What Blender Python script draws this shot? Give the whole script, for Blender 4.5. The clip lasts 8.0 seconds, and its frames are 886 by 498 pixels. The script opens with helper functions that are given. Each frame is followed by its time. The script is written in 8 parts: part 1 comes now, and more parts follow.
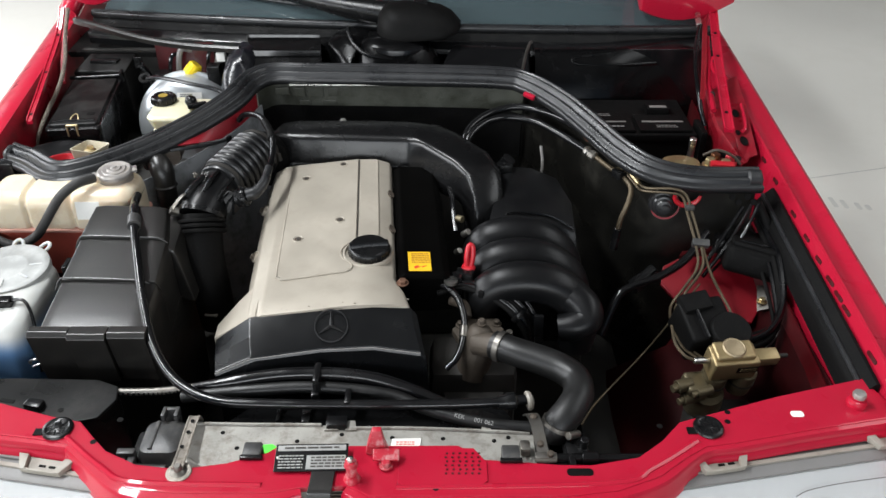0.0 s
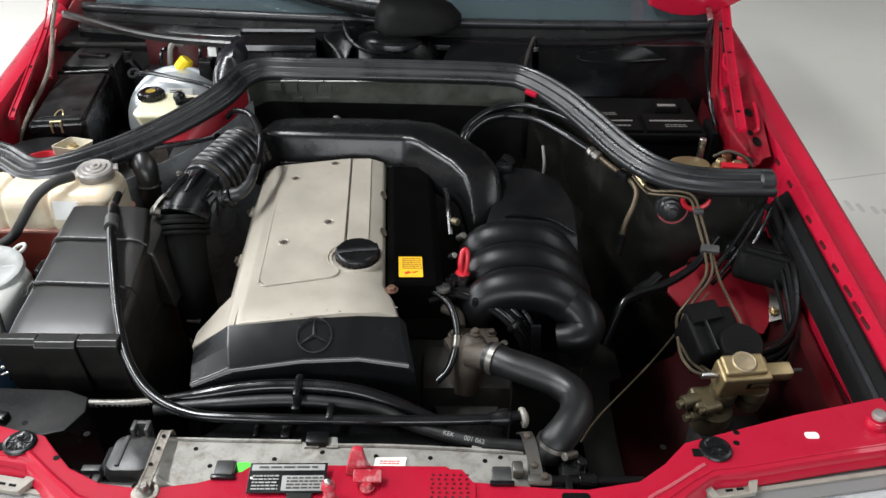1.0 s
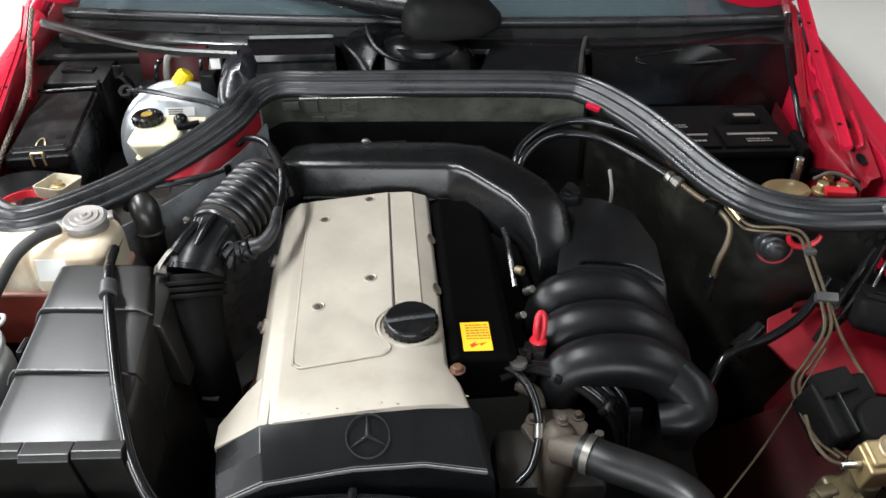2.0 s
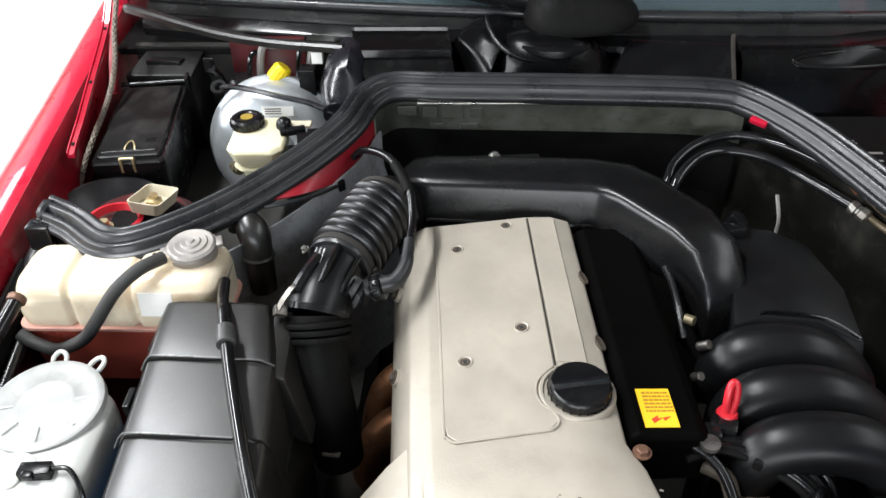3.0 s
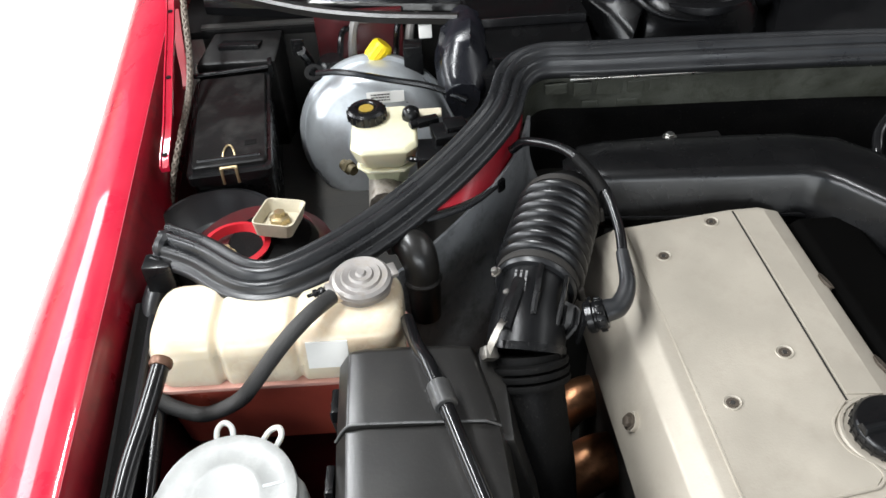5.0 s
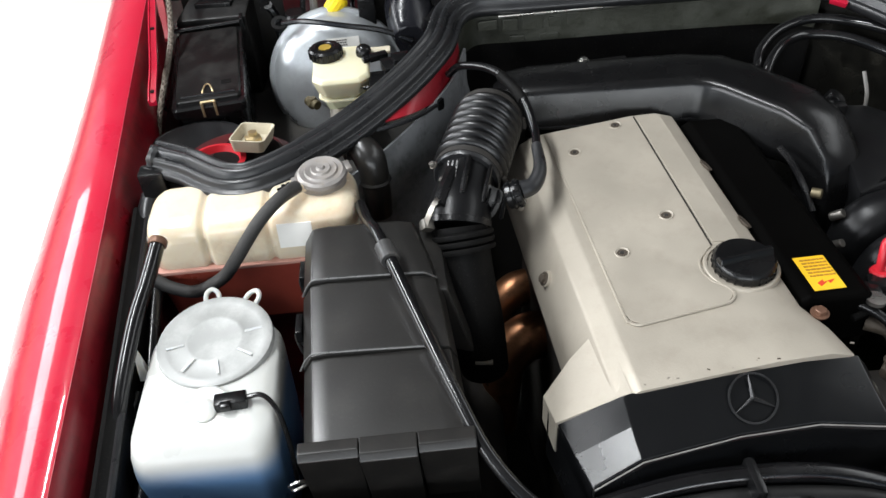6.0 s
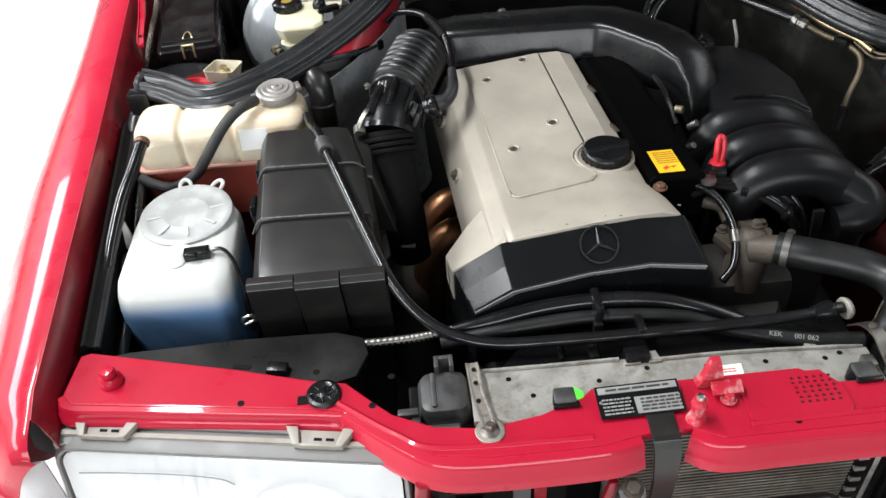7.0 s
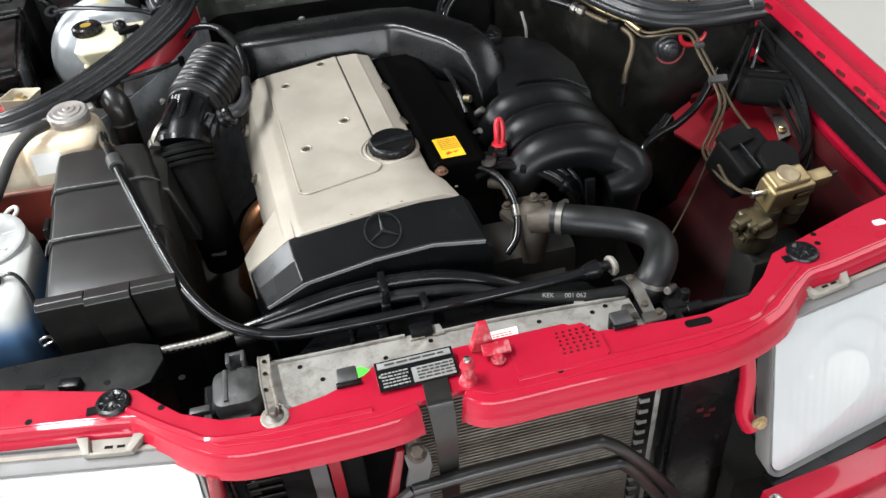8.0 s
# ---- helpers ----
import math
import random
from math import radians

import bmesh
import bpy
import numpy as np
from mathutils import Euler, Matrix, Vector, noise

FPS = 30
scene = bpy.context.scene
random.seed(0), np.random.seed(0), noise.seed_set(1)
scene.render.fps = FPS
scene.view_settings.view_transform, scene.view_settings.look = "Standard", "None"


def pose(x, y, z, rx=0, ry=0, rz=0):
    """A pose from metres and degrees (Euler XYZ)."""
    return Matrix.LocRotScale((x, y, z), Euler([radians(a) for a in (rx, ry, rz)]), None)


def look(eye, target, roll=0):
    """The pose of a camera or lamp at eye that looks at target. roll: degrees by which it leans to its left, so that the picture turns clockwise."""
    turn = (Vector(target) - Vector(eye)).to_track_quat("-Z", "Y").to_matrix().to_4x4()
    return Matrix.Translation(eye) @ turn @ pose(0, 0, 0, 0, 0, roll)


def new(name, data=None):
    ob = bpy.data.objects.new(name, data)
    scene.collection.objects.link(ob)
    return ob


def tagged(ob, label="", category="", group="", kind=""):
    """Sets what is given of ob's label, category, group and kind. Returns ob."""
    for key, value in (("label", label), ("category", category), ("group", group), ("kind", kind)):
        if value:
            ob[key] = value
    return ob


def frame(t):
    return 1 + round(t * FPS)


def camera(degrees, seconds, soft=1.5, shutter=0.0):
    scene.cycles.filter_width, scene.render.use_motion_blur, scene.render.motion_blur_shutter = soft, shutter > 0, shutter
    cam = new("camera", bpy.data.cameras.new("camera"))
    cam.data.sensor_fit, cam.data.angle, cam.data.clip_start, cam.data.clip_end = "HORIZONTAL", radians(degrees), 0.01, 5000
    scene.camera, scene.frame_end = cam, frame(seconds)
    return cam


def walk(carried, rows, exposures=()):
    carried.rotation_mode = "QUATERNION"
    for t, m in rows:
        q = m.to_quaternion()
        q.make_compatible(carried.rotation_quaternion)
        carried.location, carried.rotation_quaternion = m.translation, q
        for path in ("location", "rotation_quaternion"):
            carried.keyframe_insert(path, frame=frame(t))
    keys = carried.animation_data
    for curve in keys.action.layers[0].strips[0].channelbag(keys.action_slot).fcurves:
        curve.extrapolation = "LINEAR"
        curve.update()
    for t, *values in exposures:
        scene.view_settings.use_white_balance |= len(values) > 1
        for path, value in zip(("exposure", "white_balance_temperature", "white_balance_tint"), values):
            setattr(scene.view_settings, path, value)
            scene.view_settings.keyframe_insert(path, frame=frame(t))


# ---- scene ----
cam = camera(57.3, 8.0)
PATH = [
    (0, (0.071, -0.771, 1.62), (0.087, 0.882, 0.494), 0.3),
    (0.5, (0.089, -0.752, 1.613), (0.076, 0.901, 0.487), -0.2),
    (1, (0.1, -0.706, 1.585), (0.089, 0.947, 0.459), 0.2),
    (1.2, (0.087, -0.665, 1.582), (0.081, 0.982, 0.447), 0.3),
    (2.3, (-0.036, -0.385, 1.54), (-0.039, 1.217, 0.344), -1.6),
    (2.5, (-0.063, -0.348, 1.541), (-0.081, 1.237, 0.321), -1.8),
    (3, (-0.157, -0.274, 1.53), (-0.23, 1.303, 0.301), -1.2),
    (3.5, (-0.207, -0.218, 1.506), (-0.383, 1.335, 0.258), -1.2),
    (4, (-0.272, -0.14, 1.478), (-0.497, 1.396, 0.217), -0.7),
    (4.2, (-0.32, -0.103, 1.475), (-0.536, 1.429, 0.208), -0.9),
    (5.3, (-0.436, -0.088, 1.483), (-0.377, 1.407, 0.155), -4.0),
    (5.5, (-0.428, -0.142, 1.481), (-0.362, 1.361, 0.163), -4.0),
    (6, (-0.393, -0.313, 1.5), (-0.351, 1.188, 0.178), -4.6),
    (6.5, (-0.359, -0.482, 1.512), (-0.318, 1.026, 0.198), -4.3),
    (7, (-0.313, -0.609, 1.522), (-0.26, 0.912, 0.223), -4.2),
    (7.5, (-0.25, -0.687, 1.515), (-0.179, 0.846, 0.233), -6.2),
    (8, (-0.163, -0.688, 1.519), (0.113, 0.818, 0.232), -4.8),
]
walk(cam, [(t, look(eye, target, roll)) for t, eye, target, roll in PATH],
     exposures=[(0, -0.15), (1.2, -0.1), (2.3, 0.25), (3.0, 0.14), (4.0, -0.02), (5.5, 0.06), (6.0, -0.18), (6.5, -0.17), (7.0, -0.05), (8.0, 0.16)])
# ---- light ----
world = bpy.data.worlds.new("world")
scene.world = world
world.use_nodes = True
wn = world.node_tree.nodes
sky = wn.new("ShaderNodeTexSky")
sky.sky_type, sky.sun_disc = "NISHITA", False
sky.sun_elevation, sky.sun_rotation = radians(40), radians(-90)
world.node_tree.links.new(sky.outputs[0], wn["Background"].inputs[0])
wn["Background"].inputs[1].default_value = 0.12


def area_lamp(name, eye, target, sx, sy, watts, colour=(1, 1, 1)):
    data = bpy.data.lights.new(name, "AREA")
    data.shape, data.size, data.size_y, data.energy, data.color = "RECTANGLE", sx, sy, watts, colour
    ob = new(name, data)
    ob.matrix_world = look(eye, target)
    return ob


area_lamp("window_daylight", (-4.6, 0.6, 2.65), (-1.0, 0.6, 0.8), 7.5, 1.0, 340, (0.96, 0.98, 1.0))
area_lamp("door_daylight", (-1.0, -5.7, 2.0), (0.0, 0, 1.2), 6.0, 1.5, 235, (0.95, 0.98, 1.0))
for ly in (-0.2, 0.72, 1.64):
    area_lamp("ceiling_tube_light", (-1.85, ly, 4.0), (-1.85, ly, 0), 0.28, 0.85, 70, (0.95, 0.98, 1.0))
# Fill light added to brighten the right-hand floor; no real fitting there.
area_lamp("right_floor_fill", (3.4, 0.2, 4.0), (3.4, 0.2, 0), 1.6, 4.4, 95, (0.95, 0.98, 1.0))


# ---- materials ----
def mat(name, colour, rough=0.5, metal=0.0, var=0.18, scale=18.0, bump=0.1, fine=260.0, coat=0.0, dirt=0.0,
        dirt_colour=(0.12, 0.10, 0.08), wear=0.12, sheen=0.5, specks=0.0):
    """A surface with stains at one scale, grain at another, uneven gloss and fine relief."""
    m = bpy.data.materials.new(name)
    m.use_nodes = True
    nt = m.node_tree
    b = nt.nodes["Principled BSDF"]
    co = nt.nodes.new("ShaderNodeTexCoord")
    big, small = nt.nodes.new("ShaderNodeTexNoise"), nt.nodes.new("ShaderNodeTexNoise")
    big.inputs["Scale"].default_value, big.inputs["Detail"].default_value = scale, 6
    small.inputs["Scale"].default_value, small.inputs["Detail"].default_value = fine, 4
    for n in (big, small):
        nt.links.new(co.outputs["Object"], n.inputs["Vector"])
    mix = nt.nodes.new("ShaderNodeMix")
    mix.data_type = "RGBA"
    mix.inputs[6].default_value = (*[c * (1 - var) for c in colour], 1)
    mix.inputs[7].default_value = (*[min(1, c * (1 + var)) for c in colour], 1)
    nt.links.new(big.outputs[0], mix.inputs[0])
    out = mix.outputs[2]
    if dirt:
        ramp = nt.nodes.new("ShaderNodeMapRange")
        ramp.inputs[1].default_value, ramp.inputs[2].default_value = 0.48, 0.72
        ramp.inputs[3].default_value, ramp.inputs[4].default_value = 0.0, dirt
        soil = nt.nodes.new("ShaderNodeTexNoise")
        soil.inputs["Scale"].default_value, soil.inputs["Detail"].default_value = scale * 1.7, 9
        soil.inputs["Roughness"].default_value = 0.7
        nt.links.new(co.outputs["Object"], soil.inputs["Vector"])
        nt.links.new(soil.outputs[0], ramp.inputs[0])
        mix2 = nt.nodes.new("ShaderNodeMix")
        mix2.data_type = "RGBA"
        nt.links.new(ramp.outputs[0], mix2.inputs[0])
        nt.links.new(out, mix2.inputs[6])
        mix2.inputs[7].default_value = (*dirt_colour, 1)
        out = mix2.outputs[2]
    if specks:
        dust = nt.nodes.new("ShaderNodeTexNoise")
        dust.inputs["Scale"].default_value, dust.inputs["Detail"].default_value = 340, 3
        nt.links.new(co.outputs["Object"], dust.inputs["Vector"])
        fleck = nt.nodes.new("ShaderNodeMapRange")
        fleck.inputs[1].default_value, fleck.inputs[2].default_value = 0.60, 0.74
        fleck.inputs[3].default_value, fleck.inputs[4].default_value = 0.0, specks
        nt.links.new(dust.outputs[0], fleck.inputs[0])
        mix3 = nt.nodes.new("ShaderNodeMix")
        mix3.data_type = "RGBA"
        nt.links.new(fleck.outputs[0], mix3.inputs[0])
        nt.links.new(out, mix3.inputs[6])
        mix3.inputs[7].default_value = (0.13, 0.122, 0.108, 1)
        out = mix3.outputs[2]
    nt.links.new(out, b.inputs["Base Color"])
    rr = nt.nodes.new("ShaderNodeMapRange")
    rr.inputs[1].default_value, rr.inputs[2].default_value = 0.3, 0.7
    rr.inputs[3].default_value, rr.inputs[4].default_value = max(0.03, rough - wear), min(1, rough + wear)
    nt.links.new(big.outputs[0], rr.inputs[0])
    nt.links.new(rr.outputs[0], b.inputs["Roughness"])
    b.inputs["Metallic"].default_value = metal
    b.inputs["Specular IOR Level"].default_value = sheen
    b.inputs["Coat Weight"].default_value, b.inputs["Coat Roughness"].default_value = coat, 0.045
    if bump:
        bp = nt.nodes.new("ShaderNodeBump")
        bp.inputs["Strength"].default_value, bp.inputs["Distance"].default_value = bump, 0.001
        nt.links.new(small.outputs[0], bp.inputs["Height"])
        nt.links.new(bp.outputs[0], b.inputs["Normal"])
    return m


RED = mat("red_paint", (0.40, 0.0085, 0.029), 0.34, var=0.05, bump=0.012, coat=0.6, dirt=0.05, dirt_colour=(0.33, 0.02, 0.03), sheen=0.12)
# Wing red made much darker in colour, for the shade deep in the bay.
RED_SHADED = mat("red_paint_shaded", (0.062, 0.0025, 0.0042), 0.42, var=0.3, bump=0.06, coat=0.2, dirt=0.8, dirt_colour=(0.028, 0.006, 0.006))
BLACK = mat("black_plastic", (0.0050, 0.0051, 0.0055), 0.25, bump=0.12, dirt=0.35, dirt_colour=(0.011, 0.0106, 0.010), wear=0.08, specks=0.06, sheen=0.34)
RUNNER = mat("satin_black_runner", (0.0050, 0.0051, 0.0056), 0.33, bump=0.10, dirt=0.4, dirt_colour=(0.010, 0.0097, 0.009), wear=0.05, specks=0.04, sheen=0.24)
BLACK_GLOSS = mat("black_gloss_plastic", (0.006, 0.006, 0.0065), 0.17, bump=0.03, dirt=0.2, dirt_colour=(0.008, 0.008, 0.008))
BLACK_MATT = mat("black_matt", (0.0052, 0.0051, 0.0051), 0.55, sheen=0.07, bump=0.4, dirt=0.5, dirt_colour=(0.009, 0.0083, 0.0075), specks=0.08)
RUBBER = mat("black_rubber", (0.0150, 0.0155, 0.0168), 0.34, bump=0.10, dirt=0.35, dirt_colour=(0.015, 0.015, 0.015), specks=0.07)
DUSTY = mat("dusty_matt_lid", (0.0060, 0.0059, 0.0058), 0.42, bump=0.2, var=0.4, scale=9, dirt=0.9, dirt_colour=(0.030, 0.029, 0.027), sheen=0.16, wear=0.16)
HOSE = mat("hose_rubber", (0.004, 0.004, 0.0045), 0.20, bump=0.05, dirt=0.25, dirt_colour=(0.010, 0.0095, 0.009), specks=0.05)
SOOT = mat("sooty_metal", (0.026, 0.024, 0.022), 0.65, sheen=0.3, bump=0.4, dirt=0.6, dirt_colour=(0.038, 0.031, 0.025))
INNER = mat("dusty_inner_panel", (0.030, 0.029, 0.027), 0.7, sheen=0.2, bump=0.4, var=0.3, scale=9, dirt=0.6, dirt_colour=(0.048, 0.043, 0.037))
DUCT = mat("satin_duct_plastic", (0.0045, 0.0045, 0.0048), 0.27, bump=0.08, dirt=0.3, dirt_colour=(0.009, 0.0085, 0.008), wear=0.05, specks=0.04, sheen=0.36)
GLOSS_DARK = mat("deep_gloss_cover", (0.003, 0.003, 0.0032), 0.22, bump=0.02, var=0.1, sheen=0.16)
FILM = mat("crumpled_dark_film", (0.0055, 0.006, 0.009), 0.30, var=0.3, bump=0.3, fine=120)
CHAMP = mat("champagne_enamel", (0.375, 0.338, 0.282), 0.50, metal=0.28, var=0.13, scale=12, bump=0.14, fine=420, dirt=0.32, dirt_colour=(0.25, 0.215, 0.17))
FRONT = mat("front_black_enamel", (0.0042, 0.0045, 0.005), 0.24, bump=0.03, var=0.1, dirt=0.1, dirt_colour=(0.010, 0.010, 0.010), wear=0.06, specks=0.03, sheen=0.34)
EMBLEM = mat("rubbed_black_emblem", (0.028, 0.028, 0.029), 0.3, metal=0.4, bump=0.03)
RIBBED = mat("ribbed_rubber", (0.006, 0.006, 0.0065), 0.3, bump=0.04, var=0.1, wear=0.04)
AIRBOX = mat("dusty_black_plastic", (0.0125, 0.0118, 0.0110), 0.32, bump=0.09, var=0.25, scale=12, dirt=0.6, dirt_colour=(0.028, 0.0255, 0.022), wear=0.035, specks=0.09, sheen=0.6)
ALU = mat("dirty_aluminium", (0.34, 0.31, 0.27), 0.5, metal=0.6, var=0.35, scale=34, bump=0.4, dirt=0.9, dirt_colour=(0.10, 0.075, 0.05))
RADALU = mat("radiator_grey", (0.34, 0.33, 0.30), 0.50, metal=0.35, var=0.4, scale=20, bump=0.5, fine=160, dirt=0.95, dirt_colour=(0.13, 0.105, 0.08))
STEEL = mat("bright_steel", (0.62, 0.61, 0.58), 0.3, metal=1.0, bump=0.08, dirt=0.3, dirt_colour=(0.25, 0.2, 0.15))
CLAMPSTEEL = mat("dull_clamp_steel", (0.18, 0.17, 0.155), 0.4, metal=0.9, var=0.3, bump=0.15, dirt=0.6, dirt_colour=(0.12, 0.10, 0.07))
CAPALU = mat("cap_aluminium", (0.33, 0.31, 0.295), 0.46, metal=0.6, var=0.3, scale=40, bump=0.2, dirt=0.6, dirt_colour=(0.26, 0.22, 0.17))
ZINC = mat("yellow_zinc", (0.52, 0.42, 0.24), 0.42, metal=0.8, var=0.25, bump=0.2, dirt=0.4, dirt_colour=(0.22, 0.15, 0.07))
PIPE = mat("stained_zinc_pipe", (0.085, 0.066, 0.042), 0.45, metal=0.6, var=0.3, bump=0.2, dirt=0.6, dirt_colour=(0.12, 0.08, 0.04))
CAST = mat("brown_corroded_casting", (0.075, 0.060, 0.046), 0.6, metal=0.3, var=0.4, scale=40, bump=0.5, dirt=0.8, dirt_colour=(0.05, 0.038, 0.028))
# Arch red, set far darker than the wing paint.
ARCH = mat("dark_red_arch", (0.024, 0.0016, 0.0022), 0.5, var=0.4, scale=10, bump=0.08, dirt=0.7, dirt_colour=(0.016, 0.003, 0.0035), specks=0.03, sheen=0.12)
# Red paint darkened in its colour for inner faces that lie in shade.
MAROON = mat("half_shaded_red_paint", (0.21, 0.005, 0.013), 0.36, var=0.2, bump=0.05, coat=0.2, dirt=0.5, dirt_colour=(0.035, 0.004, 0.005))
INNERRED = mat("inner_wing_red", (0.24, 0.005, 0.013), 0.45, var=0.2, scale=14, bump=0.06, coat=0.1, dirt=0.5, dirt_colour=(0.15, 0.006, 0.011))
SHEET = mat("stained_grey_sheet", (0.24, 0.25, 0.26), 0.5, metal=0.1, var=0.6, scale=16, bump=0.45, fine=120, dirt=0.85, dirt_colour=(0.05, 0.05, 0.05))
STAINED = mat("stained_olive_panel", (0.0075, 0.0072, 0.0062), 0.30, var=0.5, scale=6, bump=0.45, fine=60, dirt=0.75, dirt_colour=(0.034, 0.032, 0.026), wear=0.16, specks=0.05)
APRON = mat("smeared_black_apron", (0.006, 0.006, 0.006), 0.36, bump=0.15, var=0.3, scale=7, dirt=0.7, dirt_colour=(0.030, 0.029, 0.027), sheen=0.2, wear=0.16)
CLIPBEIGE = mat("beige_plastic_clip", (0.30, 0.275, 0.235), 0.45, bump=0.15, dirt=0.5, dirt_colour=(0.16, 0.14, 0.11))
FINS = mat("dusty_condenser_fin", (0.26, 0.235, 0.195), 0.5, metal=0.3, var=0.4, scale=25, bump=0.2, dirt=0.6, dirt_colour=(0.05, 0.045, 0.038))
ENDTANK = mat("dusty_end_tank", (0.040, 0.040, 0.040), 0.42, var=0.4, scale=30, bump=0.2, dirt=0.7, dirt_colour=(0.085, 0.08, 0.072), specks=0.1)
SATIN = mat("satin_hose_rubber", (0.0065, 0.0065, 0.0065), 0.40, bump=0.15, dirt=0.4, dirt_colour=(0.013, 0.0125, 0.012), specks=0.05, sheen=0.45)
WORN_RED = mat("worn_red_paint", (0.42, 0.010, 0.028), 0.40, var=0.1, scale=45, bump=0.2, dirt=0.8, dirt_colour=(0.55, 0.40, 0.39))
BRASSCAP = mat("dull_brass", (0.34, 0.27, 0.17), 0.42, metal=0.6, var=0.3, scale=60, bump=0.2, dirt=0.5, dirt_colour=(0.16, 0.12, 0.07))
BRONZE = mat("bronze_can", (0.15, 0.125, 0.075), 0.45, metal=0.6, var=0.3, bump=0.2, dirt=0.6, dirt_colour=(0.05, 0.04, 0.025))
RUST = mat("rusty_bolt", (0.16, 0.085, 0.055), 0.5, metal=0.5, var=0.3, scale=80, bump=0.3)
BAND = mat("dusty_screen_band", (0.013, 0.013, 0.013), 0.20, var=0.3, scale=20, bump=0.05, dirt=0.4, dirt_colour=(0.034, 0.033, 0.030), wear=0.10)
PAD = mat("grey_pad", (0.042, 0.044, 0.035), 0.40, var=0.7, scale=16, bump=0.6, dirt=0.9, dirt_colour=(0.014, 0.015, 0.008), wear=0.16)
GOLD = mat("gold_passivated", (0.34, 0.26, 0.135), 0.42, metal=0.7, var=0.3, scale=30, bump=0.2, dirt=0.55, dirt_colour=(0.24, 0.16, 0.08))
COPPER = mat("heat_tinted_manifold", (0.26, 0.12, 0.06), 0.36, metal=0.9, var=0.4, scale=14, bump=0.3, dirt=0.9, dirt_colour=(0.02, 0.012, 0.008))
SERVO = mat("servo_grey_zinc", (0.55, 0.58, 0.60), 0.38, metal=0.65, var=0.12, bump=0.06, dirt=0.4, dirt_colour=(0.28, 0.28, 0.28))
TANK = mat("aged_cream_plastic", (0.71, 0.62, 0.47), 0.22, var=0.14, scale=9, bump=0.03, dirt=0.75, dirt_colour=(0.60, 0.42, 0.27))
TANK_LOW = mat("tank_coolant_red", (0.46, 0.085, 0.055), 0.34, var=0.2, scale=8, bump=0.05, dirt=0.4, dirt_colour=(0.28, 0.04, 0.03))
TANK_SEAM = mat("tank_seam_pink", (0.60, 0.32, 0.26), 0.4, bump=0.05)
WASH = mat("white_translucent_plastic", (0.56, 0.565, 0.54), 0.34, var=0.10, scale=12, bump=0.06, dirt=0.3, dirt_colour=(0.45, 0.42, 0.36))
CREAM = mat("cream_reservoir", (0.66, 0.62, 0.44), 0.36, var=0.1, bump=0.05, dirt=0.2, dirt_colour=(0.45, 0.38, 0.22))
CUP = mat("cream_painted_cup", (0.55, 0.50, 0.38), 0.5, bump=0.2, dirt=0.5, dirt_colour=(0.28, 0.22, 0.14))
WHITE = mat("white_label", (0.82, 0.81, 0.77), 0.5, var=0.05, bump=0.03, dirt=0.15, dirt_colour=(0.5, 0.48, 0.42))
LABEL_DULL = mat("label_dull_silver", (0.30, 0.30, 0.29), 0.45, metal=0.3, var=0.15, scale=60, bump=0.05)
DULLYELLOW = mat("dull_yellow_mark", (0.27, 0.18, 0.025), 0.5, var=0.3, scale=200, bump=0)
YELLOW = mat("yellow_plastic", (0.85, 0.62, 0.01), 0.42, var=0.06, bump=0.04)
LABEL_YELLOW = mat("yellow_label", (0.86, 0.50, 0.02), 0.42, var=0.05, bump=0.03)
INK = mat("dark_ink", (0.03, 0.025, 0.02), 0.6, bump=0)
INK_BROWN = mat("brown_ink", (0.40, 0.20, 0.02), 0.6, bump=0)
INK_RED = mat("red_ink", (0.65, 0.05, 0.02), 0.5, bump=0)
GREEN = mat("green_sticker", (0.10, 0.75, 0.06), 0.5, var=0.05, bump=0.02)
RED_PLASTIC = mat("red_plastic", (0.48, 0.015, 0.025), 0.36, var=0.08, bump=0.05)
SENSOR = mat("sensor_grey_plastic", (0.10, 0.10, 0.10), 0.36, bump=0.15, dirt=0.4, dirt_colour=(0.05, 0.05, 0.045))
PALE_LINE = mat("pale_plastic_line", (0.085, 0.085, 0.084), 0.32, bump=0.1, var=0.3)
GREYPLASTIC = mat("grey_plastic", (0.20, 0.19, 0.18), 0.5, bump=0.2, dirt=0.5, dirt_colour=(0.10, 0.09, 0.07))
LAMPFRAME = mat("lamp_frame_grey", (0.17, 0.165, 0.16), 0.5, bump=0.15, dirt=0.4, dirt_colour=(0.15, 0.14, 0.12))
REFLECTOR = mat("lamp_reflector", (0.86, 0.87, 0.88), 0.16, metal=0.75, bump=0.02, var=0.06)
CONCRETE = mat("floor_concrete", (0.77, 0.75, 0.69), 0.42, var=0.05, scale=1.3, bump=0.1, fine=60, dirt=0.3, dirt_colour=(0.66, 0.63, 0.56))
# Dark grey, chosen to hold down ambient light and reflections.
WALLPAINT = mat("wall_paint", (0.17, 0.17, 0.175), 0.7, var=0.04, scale=1.0, bump=0.1)
CHROME = mat("chrome", (0.75, 0.75, 0.75), 0.1, metal=1.0, var=0.03, bump=0)
FABRIC = mat("braided_hose", (0.030, 0.029, 0.028), 0.6, bump=0.9, fine=700, var=0.4, scale=60)
BRAID = mat("braided_cable", (0.16, 0.13, 0.105), 0.5, metal=0.3, bump=0.5, fine=500, var=0.4, scale=120)
TYRE = mat("tyre_rubber", (0.02, 0.02, 0.02), 0.8, bump=0.3)


